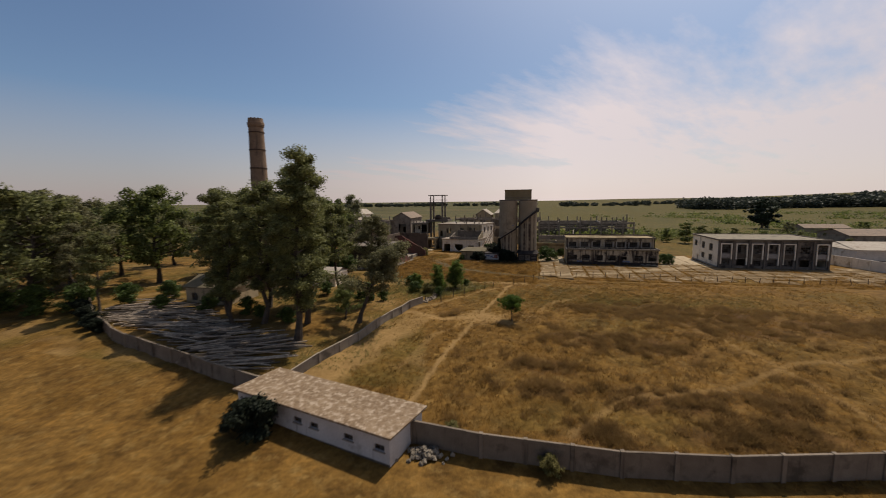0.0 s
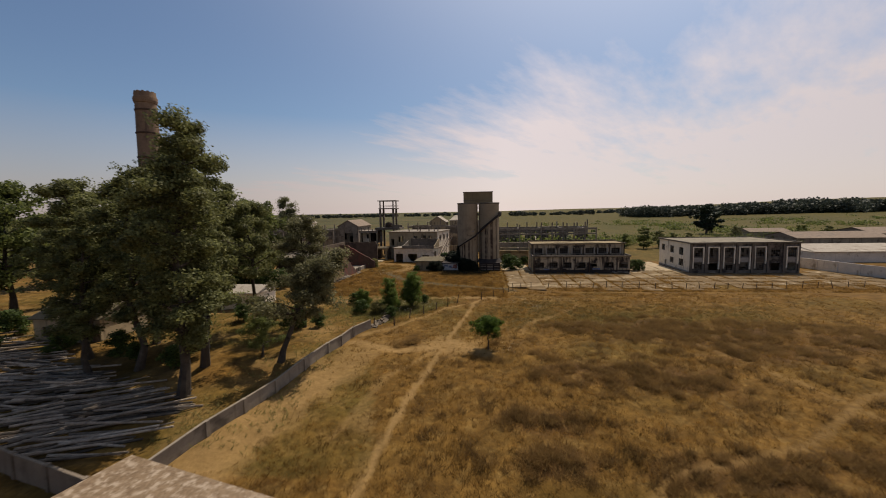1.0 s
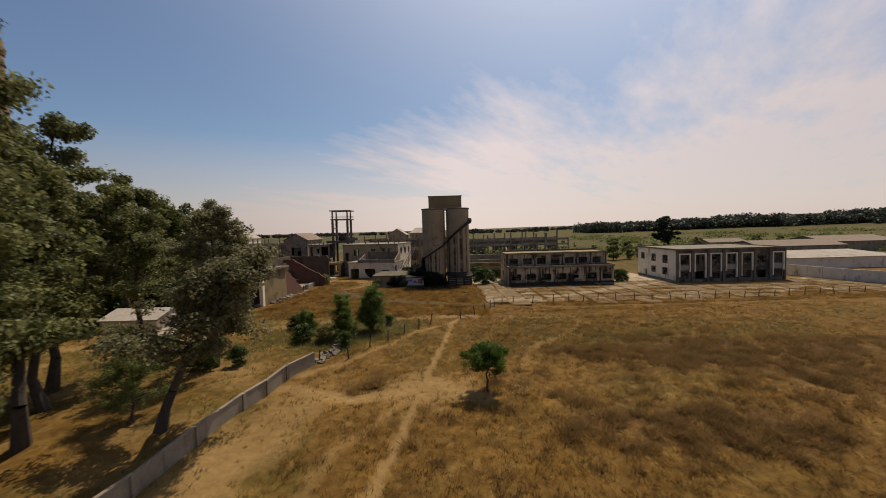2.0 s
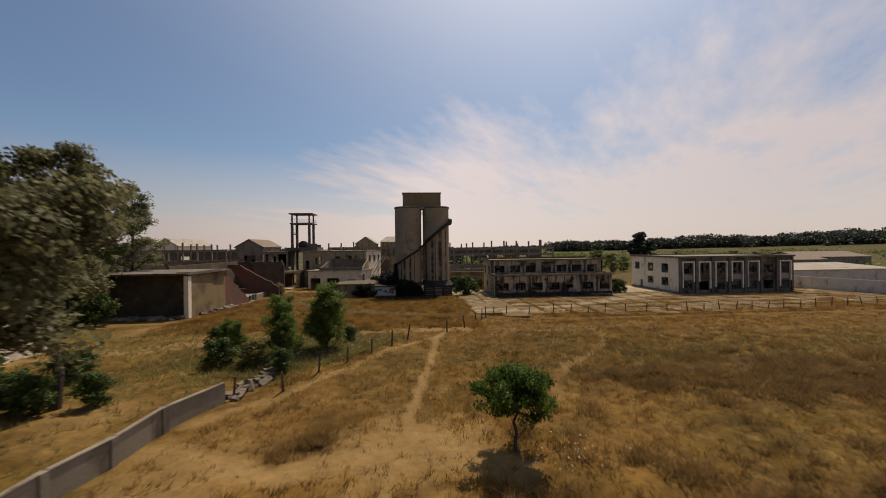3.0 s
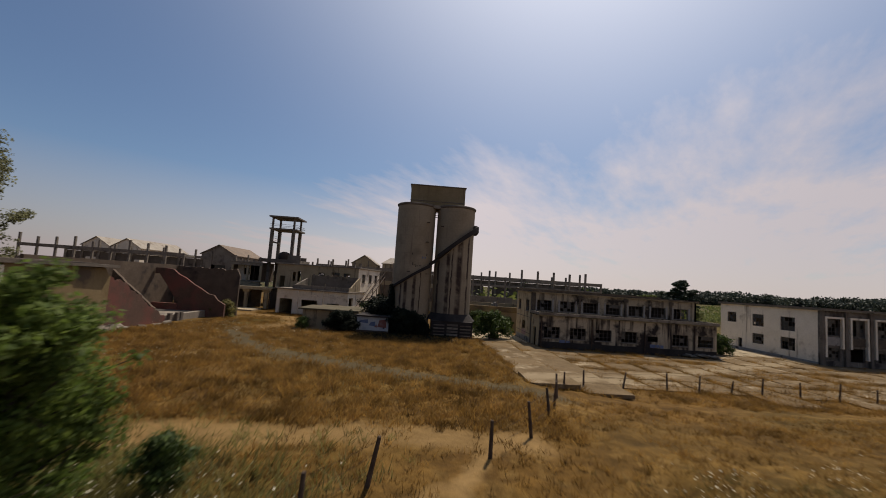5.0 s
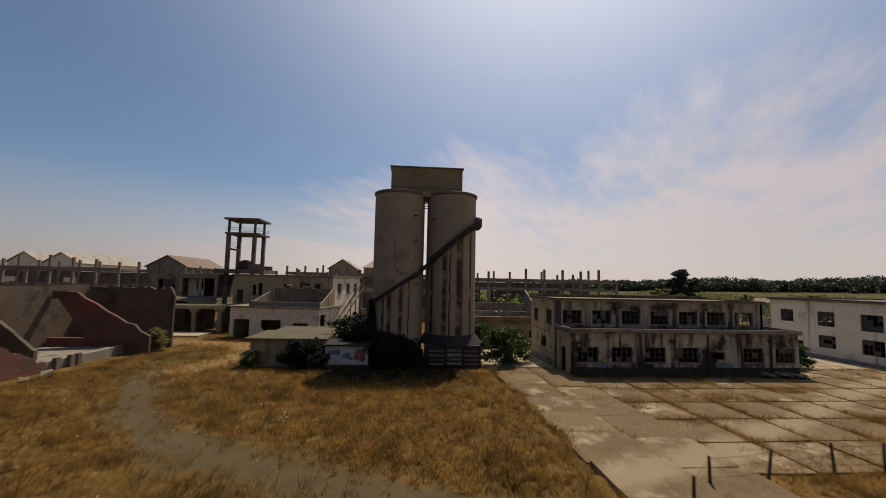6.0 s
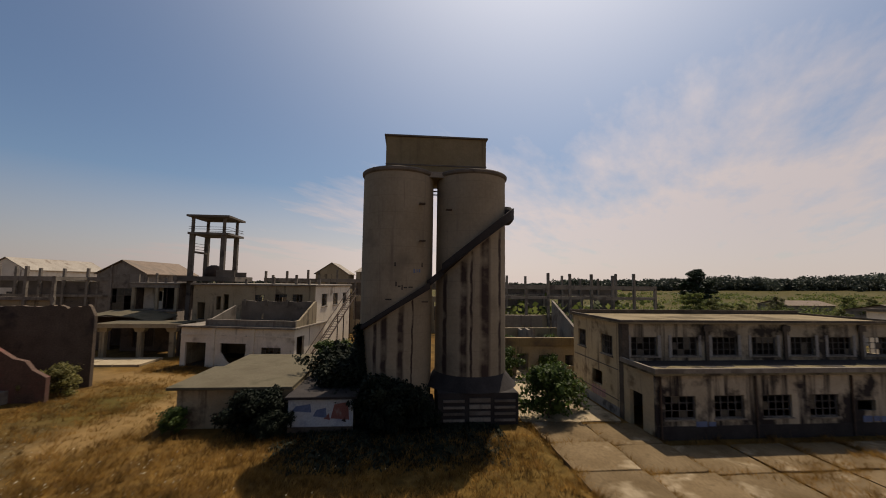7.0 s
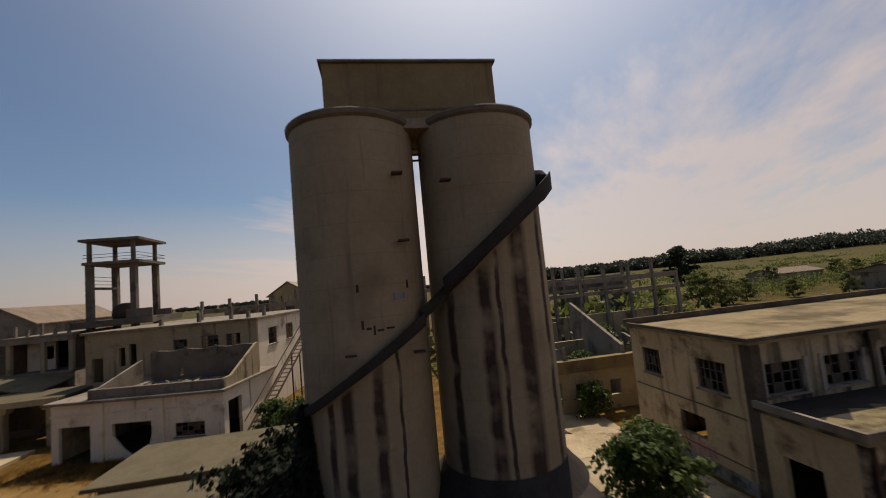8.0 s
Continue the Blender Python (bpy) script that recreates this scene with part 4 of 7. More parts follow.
# ---- second block, white gable side and framed bays ----
def build_block_b():
    rng = random.Random(5)
    h = thing("framed_bay_block", "derelict two-storey block with white side wall and framed concrete bays", "building", 53.0, -5.6, -0.8)
    W, D, H, T = 25.1, 18.3, 7.6, 0.3
    bays = 7
    pitch = W / bays
    ops = []
    for i in range(bays):
        ops += [(0.75 + pitch * i, 2.85 + pitch * i, 4.3, 6.5), (0.75 + pitch * i, 2.85 + pitch * i, 0.9, 2.7)]
    a = Acc()
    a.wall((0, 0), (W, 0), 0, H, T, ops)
    part("front_wall", a, DARKFRONT, h, "dark plaster front wall with pale streaks")
    for k, o in enumerate(ops):
        if k % 2 == 0 or rng.random() < 0.6:
            window(h, (0, 0), (W, 0), *o, nx=4, nz=4, panes=0.5, rng=rng, sill=False)
    for i in range(bays):                           # pale projecting surrounds
        if i == 5:
            continue
        x0, x1 = 0.45 + pitch * i, 3.15 + pitch * i
        k = Acc()
        k.box(x0, x0 + 0.26, -0.35, -0.003, 2.6 if i % 2 else 1.4, 6.85)
        k.box(x1 - 0.26, x1, -0.35, -0.003, 1.2 if i % 2 else 2.6, 6.85)
        k.box(x0 + 0.262, x1 - 0.262, -0.35, -0.003, 6.6, 6.85)
        part("surround", k, WHITE, h, "peeling white window surround")
        k = Acc()
        k.box(x0 + 0.3, x1 - 0.3, -0.1, -0.003, 3.0, 4.1)
        part("apron_panel", k, SOOTSHADE if i % 3 else PALEBAND, h)
    for i in range(bays + 1):
        k = Acc()
        x = min(max(pitch * i - 0.2, 0.0), W - 0.4)
        k.box(x, x + 0.4, -0.30, -0.004, 0, H)
        part("pier", k, DARKCONC, h)
    a = Acc()
    sd = [(1.6, 3.6, 4.6, 6.3), (7.0, 9.2, 4.4, 6.3), (12.2, 14.6, 4.3, 6.3), (7.0, 9.2, 1.6, 3.2), (12.2, 14.6, 1.5, 3.3), (4.0, 4.9, 0.0, 2.1)]
    a.wall((0, D), (0, T), 0, H, T, sd)
    part("side_wall", a, WHITE, h, "whitewashed side wall")
    for o in sd[:5]:
        window(h, (0, D), (0, T), *o, nx=4, nz=3, panes=0.45, rng=rng, sill=False)
    a = Acc()
    a.wall((W, T), (W, D), 0, H, T)
    part("side_wall", a, WHITE, h)
    a = Acc()
    a.wall((W - T, D), (T, D), 0, H, T, [(1 + 3.5 * i, 3 + 3.5 * i, 4.4, 6.3) for i in range(6)])
    part("back_wall", a, WHITE, h)
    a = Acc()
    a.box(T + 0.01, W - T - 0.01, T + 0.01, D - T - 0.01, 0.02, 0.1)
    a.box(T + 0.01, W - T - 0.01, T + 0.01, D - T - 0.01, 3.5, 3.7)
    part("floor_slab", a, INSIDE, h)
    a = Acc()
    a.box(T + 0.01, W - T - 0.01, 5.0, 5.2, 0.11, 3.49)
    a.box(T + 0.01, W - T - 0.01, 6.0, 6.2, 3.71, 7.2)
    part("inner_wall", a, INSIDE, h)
    a = Acc()
    a.box(-0.3, W + 0.3, -0.45, D + 0.3, H + 0.003, H + 0.16)
    part("roof", a, ROOFDARK, h, "dark flat roof")
    for args in ((-0.3, W + 0.3, -0.45, -0.2), (-0.3, W + 0.3, D + 0.05, D + 0.3), (-0.3, -0.05, -0.2, D + 0.05), (W + 0.05, W + 0.3, -0.2, D + 0.05)):
        k = Acc()
        k.box(*args, H + 0.163, H + 0.36)
        part("parapet", k, DARKCONC, h)
    k = Acc()
    k.box(-0.05, -0.003, 0.3, D, 0.0, 0.6)
    part("plinth_band", k, PALEBAND, h)
    return h


DARKFRONT = surface("dark_streaked_plaster", (0.085, 0.072, 0.06), (0.19, 0.165, 0.135), 0.6, stain=(0.04, 0.034, 0.03), stain_scale=0.5, stain_at=0.5, streak=(0.36, 0.32, 0.265), streak_at=0.62)
build_block_b()


# ---- broken stones ----
def rock_mesh(seed, mat=None):
    rng = random.Random(seed)
    bm = bmesh.new()
    bmesh.ops.create_cube(bm, size=1.0)
    bmesh.ops.bevel(bm, geom=bm.edges[:], offset=0.14, segments=1, affect="EDGES")
    for v in bm.verts:
        v.co += Vector((rng.uniform(-0.09, 0.09), rng.uniform(-0.09, 0.09), rng.uniform(-0.09, 0.09)))
    me = bpy.data.meshes.new("stone")
    bm.to_mesh(me)
    bm.free()
    me.materials.append(mat or STONE)
    return me


ROCKS = [rock_mesh(i) for i in range(5)]


# ---- workshop and taller block behind it ----
WORK_TURN = -11.5


def build_workshop():
    rng = random.Random(7)
    h = thing("workshop", "single-storey white workshop with dark doorways and a broken roof terrace", "building", -28.7, 19.9, -0.7, rz=WORK_TURN)
    W, D, H, T = 14.1, 8.9, 4.62, 0.28
    a = Acc()
    ops = [(0.6, 3.2, 0.0, 2.85), (5.0, 8.2, 0.25, 2.85), (10.1, 12.5, 1.45, 2.5)]
    a.wall((0, 0), (W, 0), 0, H, T, ops)
    part("front_wall", a, WHITE, h, "dirty white front wall")
    # torn masonry left in the lower corners of the broken opening
    for ua, ub in ((5.0, 6.5), (8.2, 7.6)):
        a = Acc()
        pts = [(ua, 0.25), (ub, 0.25), (ua + (ub - ua) * 0.55, 0.75), (ua + (ub - ua) * 0.25, 1.35), (ua, 1.8)]
        if ub < ua:
            pts = pts[::-1]
        front, back = [(u, 0.02, z) for u, z in pts], [(u, T - 0.02, z) for u, z in pts]
        a.poly(*front)
        a.poly(*back[::-1])
        for k in range(len(pts)):
            m = (k + 1) % len(pts)
            a.poly(front[m], front[k], back[k], back[m])
        part("broken_infill", a, WHITE, h, "torn masonry in the broken opening")
    window(h, (0, 0), (W, 0), *ops[2], nx=5, nz=3, panes=0.3, rng=rng)
    a = Acc()
    a.wall((W, T), (W, D), 0, H, T, [(0.35, 2.3, 0.0, 3.7)])
    part("side_wall", a, WHITE, h)
    a = Acc()
    a.wall((0, D), (0, T), 0, H, T)
    part("side_wall", a, PLASTER, h)
    a = Acc()
    a.wall((W - T, D), (T, D), 0, H, T)
    part("back_wall", a, PLASTER, h)
    a = Acc()
    a.box(T + 0.01, W - T - 0.01, T + 0.01, D - T - 0.01, 0.02, 0.1)
    part("floor_slab", a, INSIDE, h)
    a = Acc()
    a.box(-0.35, W + 0.3, -0.4, D, H + 0.003, H + 0.22)
    part("roof", a, CONC, h, bevel=0.03)
    a = Acc()
    a.wall((2.9, 0.15), (W, 0.15), H + 0.225, H + 0.95, 0.25)
    part("terrace_parapet", a, CONC, h, "stained concrete terrace parapet")
    a = Acc()
    a.wall((W, 0.41), (W, 5.9), H + 0.225, H + 3.0, 0.25, top=lambda u: H + 0.98 + 2.0 * min(1, max(0, u - 0.9) / 4.2))
    part("terrace_side_wall", a, PLASTER, h)
    a = Acc()
    a.wall((3.9, 5.6), (W - 0.26, 5.6), H + 0.225, H + 3.0, 0.25, [(2.8, 3.1, H + 0.6, H + 1.3)], top=lambda u: H + 2.92 + 0.05 * math.sin(u * 2.3))
    part("terrace_back_wall", a, DARKCONC, h)
    for u in (4.2, 7.2, 10.0):
        a = Acc()
        a.box(u, u + 0.3, 5.45, 5.595, H + 2.3, H + 3.12)
        part("wall_stub", a, DARKCONC, h)
    a = Acc()
    a.wall((2.9, 5.6), (2.9, 0.41), H + 0.225, H + 2.6, 0.25, top=lambda u: H + 2.3 - 1.35 * min(1, u / 4.5))
    part("terrace_side_wall", a, CONC, h)
    # dry weeds and rubble on the terrace
    for i in range(26):
        ob = part("masonry", ROCKS[i % len(ROCKS)], None, h)
        k = rng.uniform(0.15, 0.4)
        ob.matrix_basis = pose(rng.uniform(4.2, W - 1), rng.uniform(3.2, 5.2), H + 0.23 + k * 0.25, rng.uniform(-25, 25), rng.uniform(-25, 25), rng.uniform(0, 360)) @ Matrix.Diagonal((k * 1.4, k, k * 0.6, 1))
    for x in (4.3, 9.2):
        k = Acc()
        k.box(x - 0.3, x + 0.1, -0.22, -0.003, 0, H)
        part("pier", k, WHITE, h)
    k = Acc()
    k.box(0.0, W, -0.1, -0.003, H - 0.95, H - 0.8)
    part("string_course", k, WHITE, h)
    k = Acc()
    k.box(9.4, 13.4, -0.06, -0.003, 0.25, 0.75)
    part("plinth_band", k, CONC, h, "mouldy band below the barred window")
    # taller block behind
    t = thing("tall_block", "two-storey whitewashed block with small windows behind the workshop", "building", -32.73, 30.2, -0.7, rz=WORK_TURN)
    W, D, H = 18.25, 14.5, 9.5
    a = Acc()
    ops = [(12.4, 14.2, 7.1, 8.35), (15.0, 16.5, 7.1, 8.35), (9.4, 10.9, 7.2, 8.2), (0.7, 1.9, 4.6, 7.0), (3.6, 4.3, 6.0, 7.9), (4.7, 5.5, 6.0, 8.2)]
    a.wall((0, 0), (W, 0), 0, H, T, ops)
    part("front_wall", a, PLASTER, t)
    for o in ops[:3]:
        window(t, (0, 0), (W, 0), *o, nx=3, nz=3, panes=0.3, rng=rng)
    a = Acc()
    ops = [(2.2, 4.2, 6.6, 8.4), (6.6, 8.6, 6.6, 8.4), (10.8, 12.6, 6.6, 8.4)]
    a.wall((W, T), (W, D), 0, H, T, ops)
    part("side_wall", a, WHITE, t, "peeling white side wall")
    for o in ops:
        window(t, (W, T), (W, D), *o, nx=3, nz=3, panes=0.3, rng=rng)
    a = Acc()
    a.wall((0, D), (0, T), 0, H, T, [(3, 5, 5, 8)])
    part("side_wall", a, PLASTER, t)
    a = Acc()
    a.wall((W - T, D), (T, D), 0, H, T, [(2 + 4 * i, 4 + 4 * i, 5.5, 8) for i in range(4)])
    part("back_wall", a, PLASTER, t)
    a = Acc()
    a.box(T, W - T, T, D - T, 4.4, 4.6)
    a.box(T, W - T, T, D - T, 0.02, 0.1)
    part("floor_slab", a, INSIDE, t)
    a = Acc()
    a.box(-0.3, W + 0.3, -0.3, D + 0.3, H + 0.003, H + 0.25)
    part("roof", a, CONC, t, bevel=0.03)
    for i, (u, v) in enumerate(((7.2, 1.0), (11.6, 0.6), (14.6, 1.4), (16.8, 0.8), (17.4, 3.0), (9.0, 5.0))):
        a = Acc()
        a.box(u, u + 0.3, v, v + 0.3, H + 0.253, H + 0.9 + 0.35 * (i % 3))
        part("column_stub", a, CONC, t)
    # outside stair up the +x side
    s = thing("outside_stair", "steep broken iron stair leaning on the white wall", "stair", -13.9, 18.6, -0.7, rz=WORK_TURN)
    for y in (0.0, 0.95):
        a = Acc()
        a.tube((0.0 + y, 0.0, 0.6), (1.0 + y, 12.0, 8.2), 0.10, 0.10, 6)
        part("stringer", a, IRON, s)
        a = Acc()
        a.tube((0.0 + y, 0.0, 1.7), (1.0 + y, 12.0, 9.3), 0.05, 0.05, 6)
        part("handrail", a, IRON, s)
    for i in range(26):
        a = Acc()
        f = (i + 0.5) / 26
        x, y, z = f, 12 * f, 0.6 + 7.6 * f
        a.box(x, x + 0.95, y - 0.13, y + 0.13, z - 0.025, z + 0.025)
        part("tread", a, IRON, s)
    for y in (3.0, 8.0, 12.0):
        for x in (0.1, 0.95):
            a = Acc()
            z = 0.6 + 7.6 * y / 12
            a.tube((x + y / 12, y, 0), (x + y / 12, y, z), 0.08, 0.08, 6)
            part("strut", a, IRON, s)


build_workshop()


def build_huts():
    h = thing("flat_roofed_hut", "low hut with flat concrete roof and a dark doorway", "hut", -17.4, -2.0, -0.55)
    a = Acc()
    W, D, H, T = 7.6, 6.0, 2.75, 0.22
    a.wall((0, 0), (W, 0), 0, H, T, [(5.0, 6.2, 0.3, 1.9)])
    part("front_wall", a, PLASTER, h)
    for p, q in (((0, D), (0, T)), ((W, T), (W, D)), ((W - T, D), (T, D))):
        a = Acc()
        a.wall(p, q, 0, H, T)
        part("side_wall", a, PLASTER, h)
    a = Acc()
    a.box(-0.5, W + 0.02, -0.5, D + 0.4, H + 0.003, H + 0.2)
    part("roof", a, HUTROOF, h, "grey concrete roof slab", bevel=0.03)
    g = thing("painted_hut", "low hut with faded blue and white painted wall", "hut", -9.75, -3.4, -0.5)
    a = Acc()
    W, D, H = 4.2, 5.4, 2.35
    a.wall((0, 0), (W, 0), 0, H, T)
    part("front_wall", a, BLUEPAINT, g)
    for x0, x1, z0, z1, mat in ((0.25, 1.5, 1.45, 2.0, BLUEDAUB), (1.6, 2.5, 1.1, 1.75, BLUEDAUB), (2.75, 3.95, 0.95, 2.1, MURALRED), (2.3, 2.72, 0.95, 1.4, MURALRED), (3.45, 3.75, 0.8, 1.25, BLACKCONC)):
        a = Acc()
        a.poly((x0, -0.006, z0 + 0.1), (x1, -0.006, z0), (x1 - 0.08, -0.006, z1), (x0 + 0.22, -0.006, z1 - 0.14))
        part("mural_patch", a, mat, g)
    a = Acc()
    a.box(0.0, W, -0.03, -0.008, 0.0, 0.55)
    part("plinth_band", a, SOOTSHADE, g)
    for p, q in (((0, D), (0, T)), ((W, T), (W, D)), ((W - T, D), (T, D))):
        a = Acc()
        a.wall(p, q, 0, H, T)
        part("side_wall", a, PLASTER, g)
    a = Acc()
    a.box(-0.15, W + 0.25, -0.35, D + 0.2, H + 0.003, H + 0.18)
    part("roof", a, BLACKCONC, g, bevel=0.03)
    c = thing("loading_platform", "low concrete platform with a slab roof", "platform", -18.2, 6.6, -0.65)
    a = Acc()
    a.box(0, 11.0, 0, 6.2, 2.35, 2.58)
    part("slab", a, HUTROOF, c, bevel=0.03)
    a = Acc()
    a.wall((0.5, 0.6), (10.7, 0.6), 0, 2.346, 0.3)
    a.wall((10.7, 6.0), (0.5, 6.0), 0, 2.346, 0.3)
    part("support_wall", a, DARKCONC, c)


MURALRED = surface("faded_red_mural", (0.20, 0.075, 0.06), (0.28, 0.12, 0.095), 1.2, stain=(0.30, 0.26, 0.23), stain_scale=0.9, stain_at=0.58)
HUTROOF = surface("grey_slab_roof", (0.095, 0.080, 0.052), (0.140, 0.120, 0.080), 0.4, stain=(0.085, 0.075, 0.048), stain_scale=0.4, grain=0.15, spec=0.08)
build_huts()


# ---- water tower frame ----
def build_tower():
    s = thing("water_tower", "open concrete water tower frame with flat roof slab", "tower", -35.9, 43.0, -0.1)
    for x in (-2.6, 2.5):
        for y in (-2.6, 2.6):
            a = Acc()
            a.box(x - 0.34, x + 0.34, y - 0.34, y + 0.34, -0.7, 17.3)
            part("column", a, DARKCONC, s)
            a = Acc()
            a.box(x - 0.2, x + 0.2, y - 0.2, y + 0.2, 17.66, 20.3)
            part("column", a, DARKCONC, s)
    a = Acc()
    a.box(-3.1, 3.5, -3.3, 3.3, 17.303, 17.656)
    part("middle_slab", a, DARKCONC, s)
    a = Acc()
    a.box(-3.35, 3.6, -3.5, 3.5, 20.303, 20.62)
    part("roof_slab", a, DARKCONC, s)
    a = Acc()
    a.box(-2.85, -2.3, -2.25, 2.25, 14.2, 14.5)
    part("beam", a, DARKCONC, s)
    a = Acc()
    for z in (18.2, 18.6):
        for y in (-3.5, 3.5):
            a.tube((-3.0, y * 0.92, z), (3.45, y * 0.92, z), 0.035, 0.035, 5)
        a.tube((3.45, -3.22, z), (3.45, 3.22, z), 0.035, 0.035, 5)
    part("guard_rail", a, IRON, s)
    a = Acc()
    for z in (14.9, 15.4, 15.9):
        a.tube((-2.8, -2.3, z), (-2.8, 2.3, z), 0.035, 0.035, 5)
    part("guard_rail", a, IRON, s)
    a = Acc()
    a.lathe([(1.35, 10.2), (1.5, 10.6), (1.45, 11.3), (1.1, 11.9), (0.4, 12.2)], 20)
    part("tank", a, IRON, s, "rusty round tank", smooth=True)
    a = Acc()
    a.box(-4.6, 5.2, -3.9, 3.9, 9.4, 10.18)
    part("deck", a, DARKCONC, s)
    for x0, x1, y0, z1 in ((2.0, 5.0, -3.6, 11.3), (3.2, 5.1, 1.0, 11.0)):
        a = Acc()
        a.wall((x0, y0), (x1, y0), 10.183, z1, 0.25)
        part("deck_wall", a, DARKCONC, s)


build_tower()


# ---- long factory skeleton ----
def build_skeleton(name, x0, x1, y, pitch, top, low, depth, seed, wallh, label):
    rng = random.Random(seed)
    s = thing(name, label, "ruin", 0, 0, -0.8)
    n = int(round((x1 - x0) / pitch))
    for row in (0, 1):
        yy = y + depth * row
        for i in range(n + 1):
            x = x0 + pitch * i
            up = top + (rng.uniform(1.2, 2.4) if rng.random() < 0.8 else 0.0)
            a = Acc()
            a.box(x - 0.2, x + 0.2, yy - 0.2, yy + 0.2, 0, up)
            part("column", a, CONC, s)
        a = Acc()
        a.box(x0 - 0.3, x1 + 0.3, yy - 0.16, yy + 0.16, top - 0.75, top - 0.05)
        part("top_beam", a, CONC, s)
        if low:
            a = Acc()
            a.box(x0 - 0.3, x1 + 0.3, yy - 0.165, yy + 0.165, low - 0.5, low)
            part("low_beam", a, CONC, s)
    for i in range(0, n + 1, 2):
        a = Acc()
        x = x0 + pitch * i
        a.box(x - 0.12, x + 0.12, y + 0.22, y + depth - 0.22, top - 0.6, top - 0.1)
        part("cross_beam", a, CONC, s)
    if wallh:
        a = Acc()
        ops = []
        for i in range(n):
            u = pitch * i + 0.9
            if rng.random() < 0.65:
                ops.append((u, u + pitch - 1.4, wallh * 0.35, wallh * 0.85))
        a.wall((x0, y + 0.25), (x1, y + 0.25), 0, wallh, 0.25, ops)
        part("infill_wall", a, PLASTER, s)
        a = Acc()
        ops = [(pitch * i + 0.7, pitch * i + pitch - 0.7, top * 0.45, top * 0.8) for i in range(n) if rng.random() < 0.5]
        a.wall((x0, y + depth + 0.25), (x1, y + depth + 0.25), 0, top - 0.8, 0.25, ops)
        part("back_wall", a, DARKCONC, s)
    return s


build_skeleton("factory_skeleton", -92, -56, 36, 4.0, 10.6, 7.4, 12, 1, 7.2, "long roofless concrete factory frame with bare column stubs")
build_skeleton("factory_skeleton", 6.5, 40.5, 35, 3.8, 10.2, 8.3, 13, 2, 5.2, "roofless concrete factory frame with two tiers of beams")
build_skeleton("factory_skeleton", -30, 7, 52, 4.1, 10.9, 0, 10, 4, 7.5, "far bare concrete frame with column stubs")


def gabled(name, label, x0, x1, y0, y1, eave, ridge, mat, roofmat, ops=(), seed=1, along="y", hip=0.0):
    """A hall with a pitched roof; its ridge runs along y or x."""
    h = thing(name, label, "building", 0, 0, -0.8)
    T = 0.28
    a = Acc()
    a.wall((x0, y0), (x1, y0), 0, eave, T, ops)
    part("front_wall", a, mat, h)
    rng = random.Random(seed)
    for o in ops:
        if o[2] > 0.5:
            window(h, (x0, y0), (x1, y0), *o, nx=3, nz=3, panes=0.5, rng=rng, sill=False)
    for p, q in (((x1, y0 + T), (x1, y1)), ((x1 - T, y1), (x0, y1)), ((x0, y1 - T), (x0, y0 + T))):
        a = Acc()
        a.wall(p, q, 0, eave, T)
        part("side_wall", a, mat, h)
    a = Acc()
    if along == "y":
        xm = (x0 + x1) / 2
        for yy, sgn in ((y0, 1), (y1, -1)):
            k = Acc()
            pts = [(x0, yy, eave + 0.003), (x1, yy, eave + 0.003), (xm, yy, ridge)]
            bk = [(p[0], p[1] + sgn * 0.25, p[2]) for p in pts]
            if sgn < 0:
                pts, bk = bk, pts
            k.poly(*pts)
            k.poly(*bk[::-1])
            for i in range(3):
                j = (i + 1) % 3
                k.poly(pts[j], pts[i], bk[i], bk[j])
            part("gable", k, mat, h)
        for sx in (x0, x1):
            o = -0.35 if sx == x0 else 0.35
            e0, e1 = (sx + o, y0 - 0.35, eave - 0.1), (sx + o, y1 + 0.35, eave - 0.1)
            r0, r1 = (xm, y0 - 0.35, ridge + 0.08), (xm, y1 + 0.35, ridge + 0.08)
            up = lambda p: (p[0], p[1], p[2] + 0.16)
            a.poly(e0, e1, r1, r0)
            a.poly(up(e0), up(r0), up(r1), up(e1))
            a.poly(e0, up(e0), up(e1), e1)
            a.poly(e0, r0, up(r0), up(e0))
            a.poly(e1, up(e1), up(r1), r1)
    else:
        ym = (y0 + y1) / 2
        for sy in (y0, y1):
            o = -0.35 if sy == y0 else 0.35
            e0, e1 = (x0 - 0.35, sy + o, eave - 0.05), (x1 + 0.35, sy + o, eave - 0.05)
            r0, r1 = (x0 - 0.35 + hip, ym, ridge + 0.08), (x1 + 0.35 - hip, ym, ridge + 0.08)
            up = lambda p: (p[0], p[1], p[2] + 0.14)
            a.poly(e0, e1, r1, r0)
            a.poly(up(e0), up(r0), up(r1), up(e1))
            a.poly(e0, up(e0), up(e1), e1)
        for e in (x0, x1):
            o = -0.3 if e == x0 else 0.3
            a.poly((e + o, y0 - 0.3, eave), (e + o, y1 + 0.3, eave), (e + (hip if e == x0 else -hip), ym, ridge + 0.1))
    part("roof", a, roofmat, h)
    return h


gabled("white_hall", "long white gabled hall in the old factory", -103, -95, 66, 90, 12.0, 14.6, WHITE, PALE, [(1, 3.4, 8.6, 10.2), (4.6, 7, 8.6, 10.2), (1, 3.4, 5.6, 7.2), (4.6, 7, 5.6, 7.2)])
gabled("white_hall", "long white gabled hall in the old factory", -94.5, -86, 66, 90, 12.0, 14.6, WHITE, PALE, [(1, 3.4, 8.6, 10.2), (4.9, 7.4, 8.6, 10.2), (1, 3.4, 5.6, 7.2), (4.9, 7.4, 5.6, 7.2)])
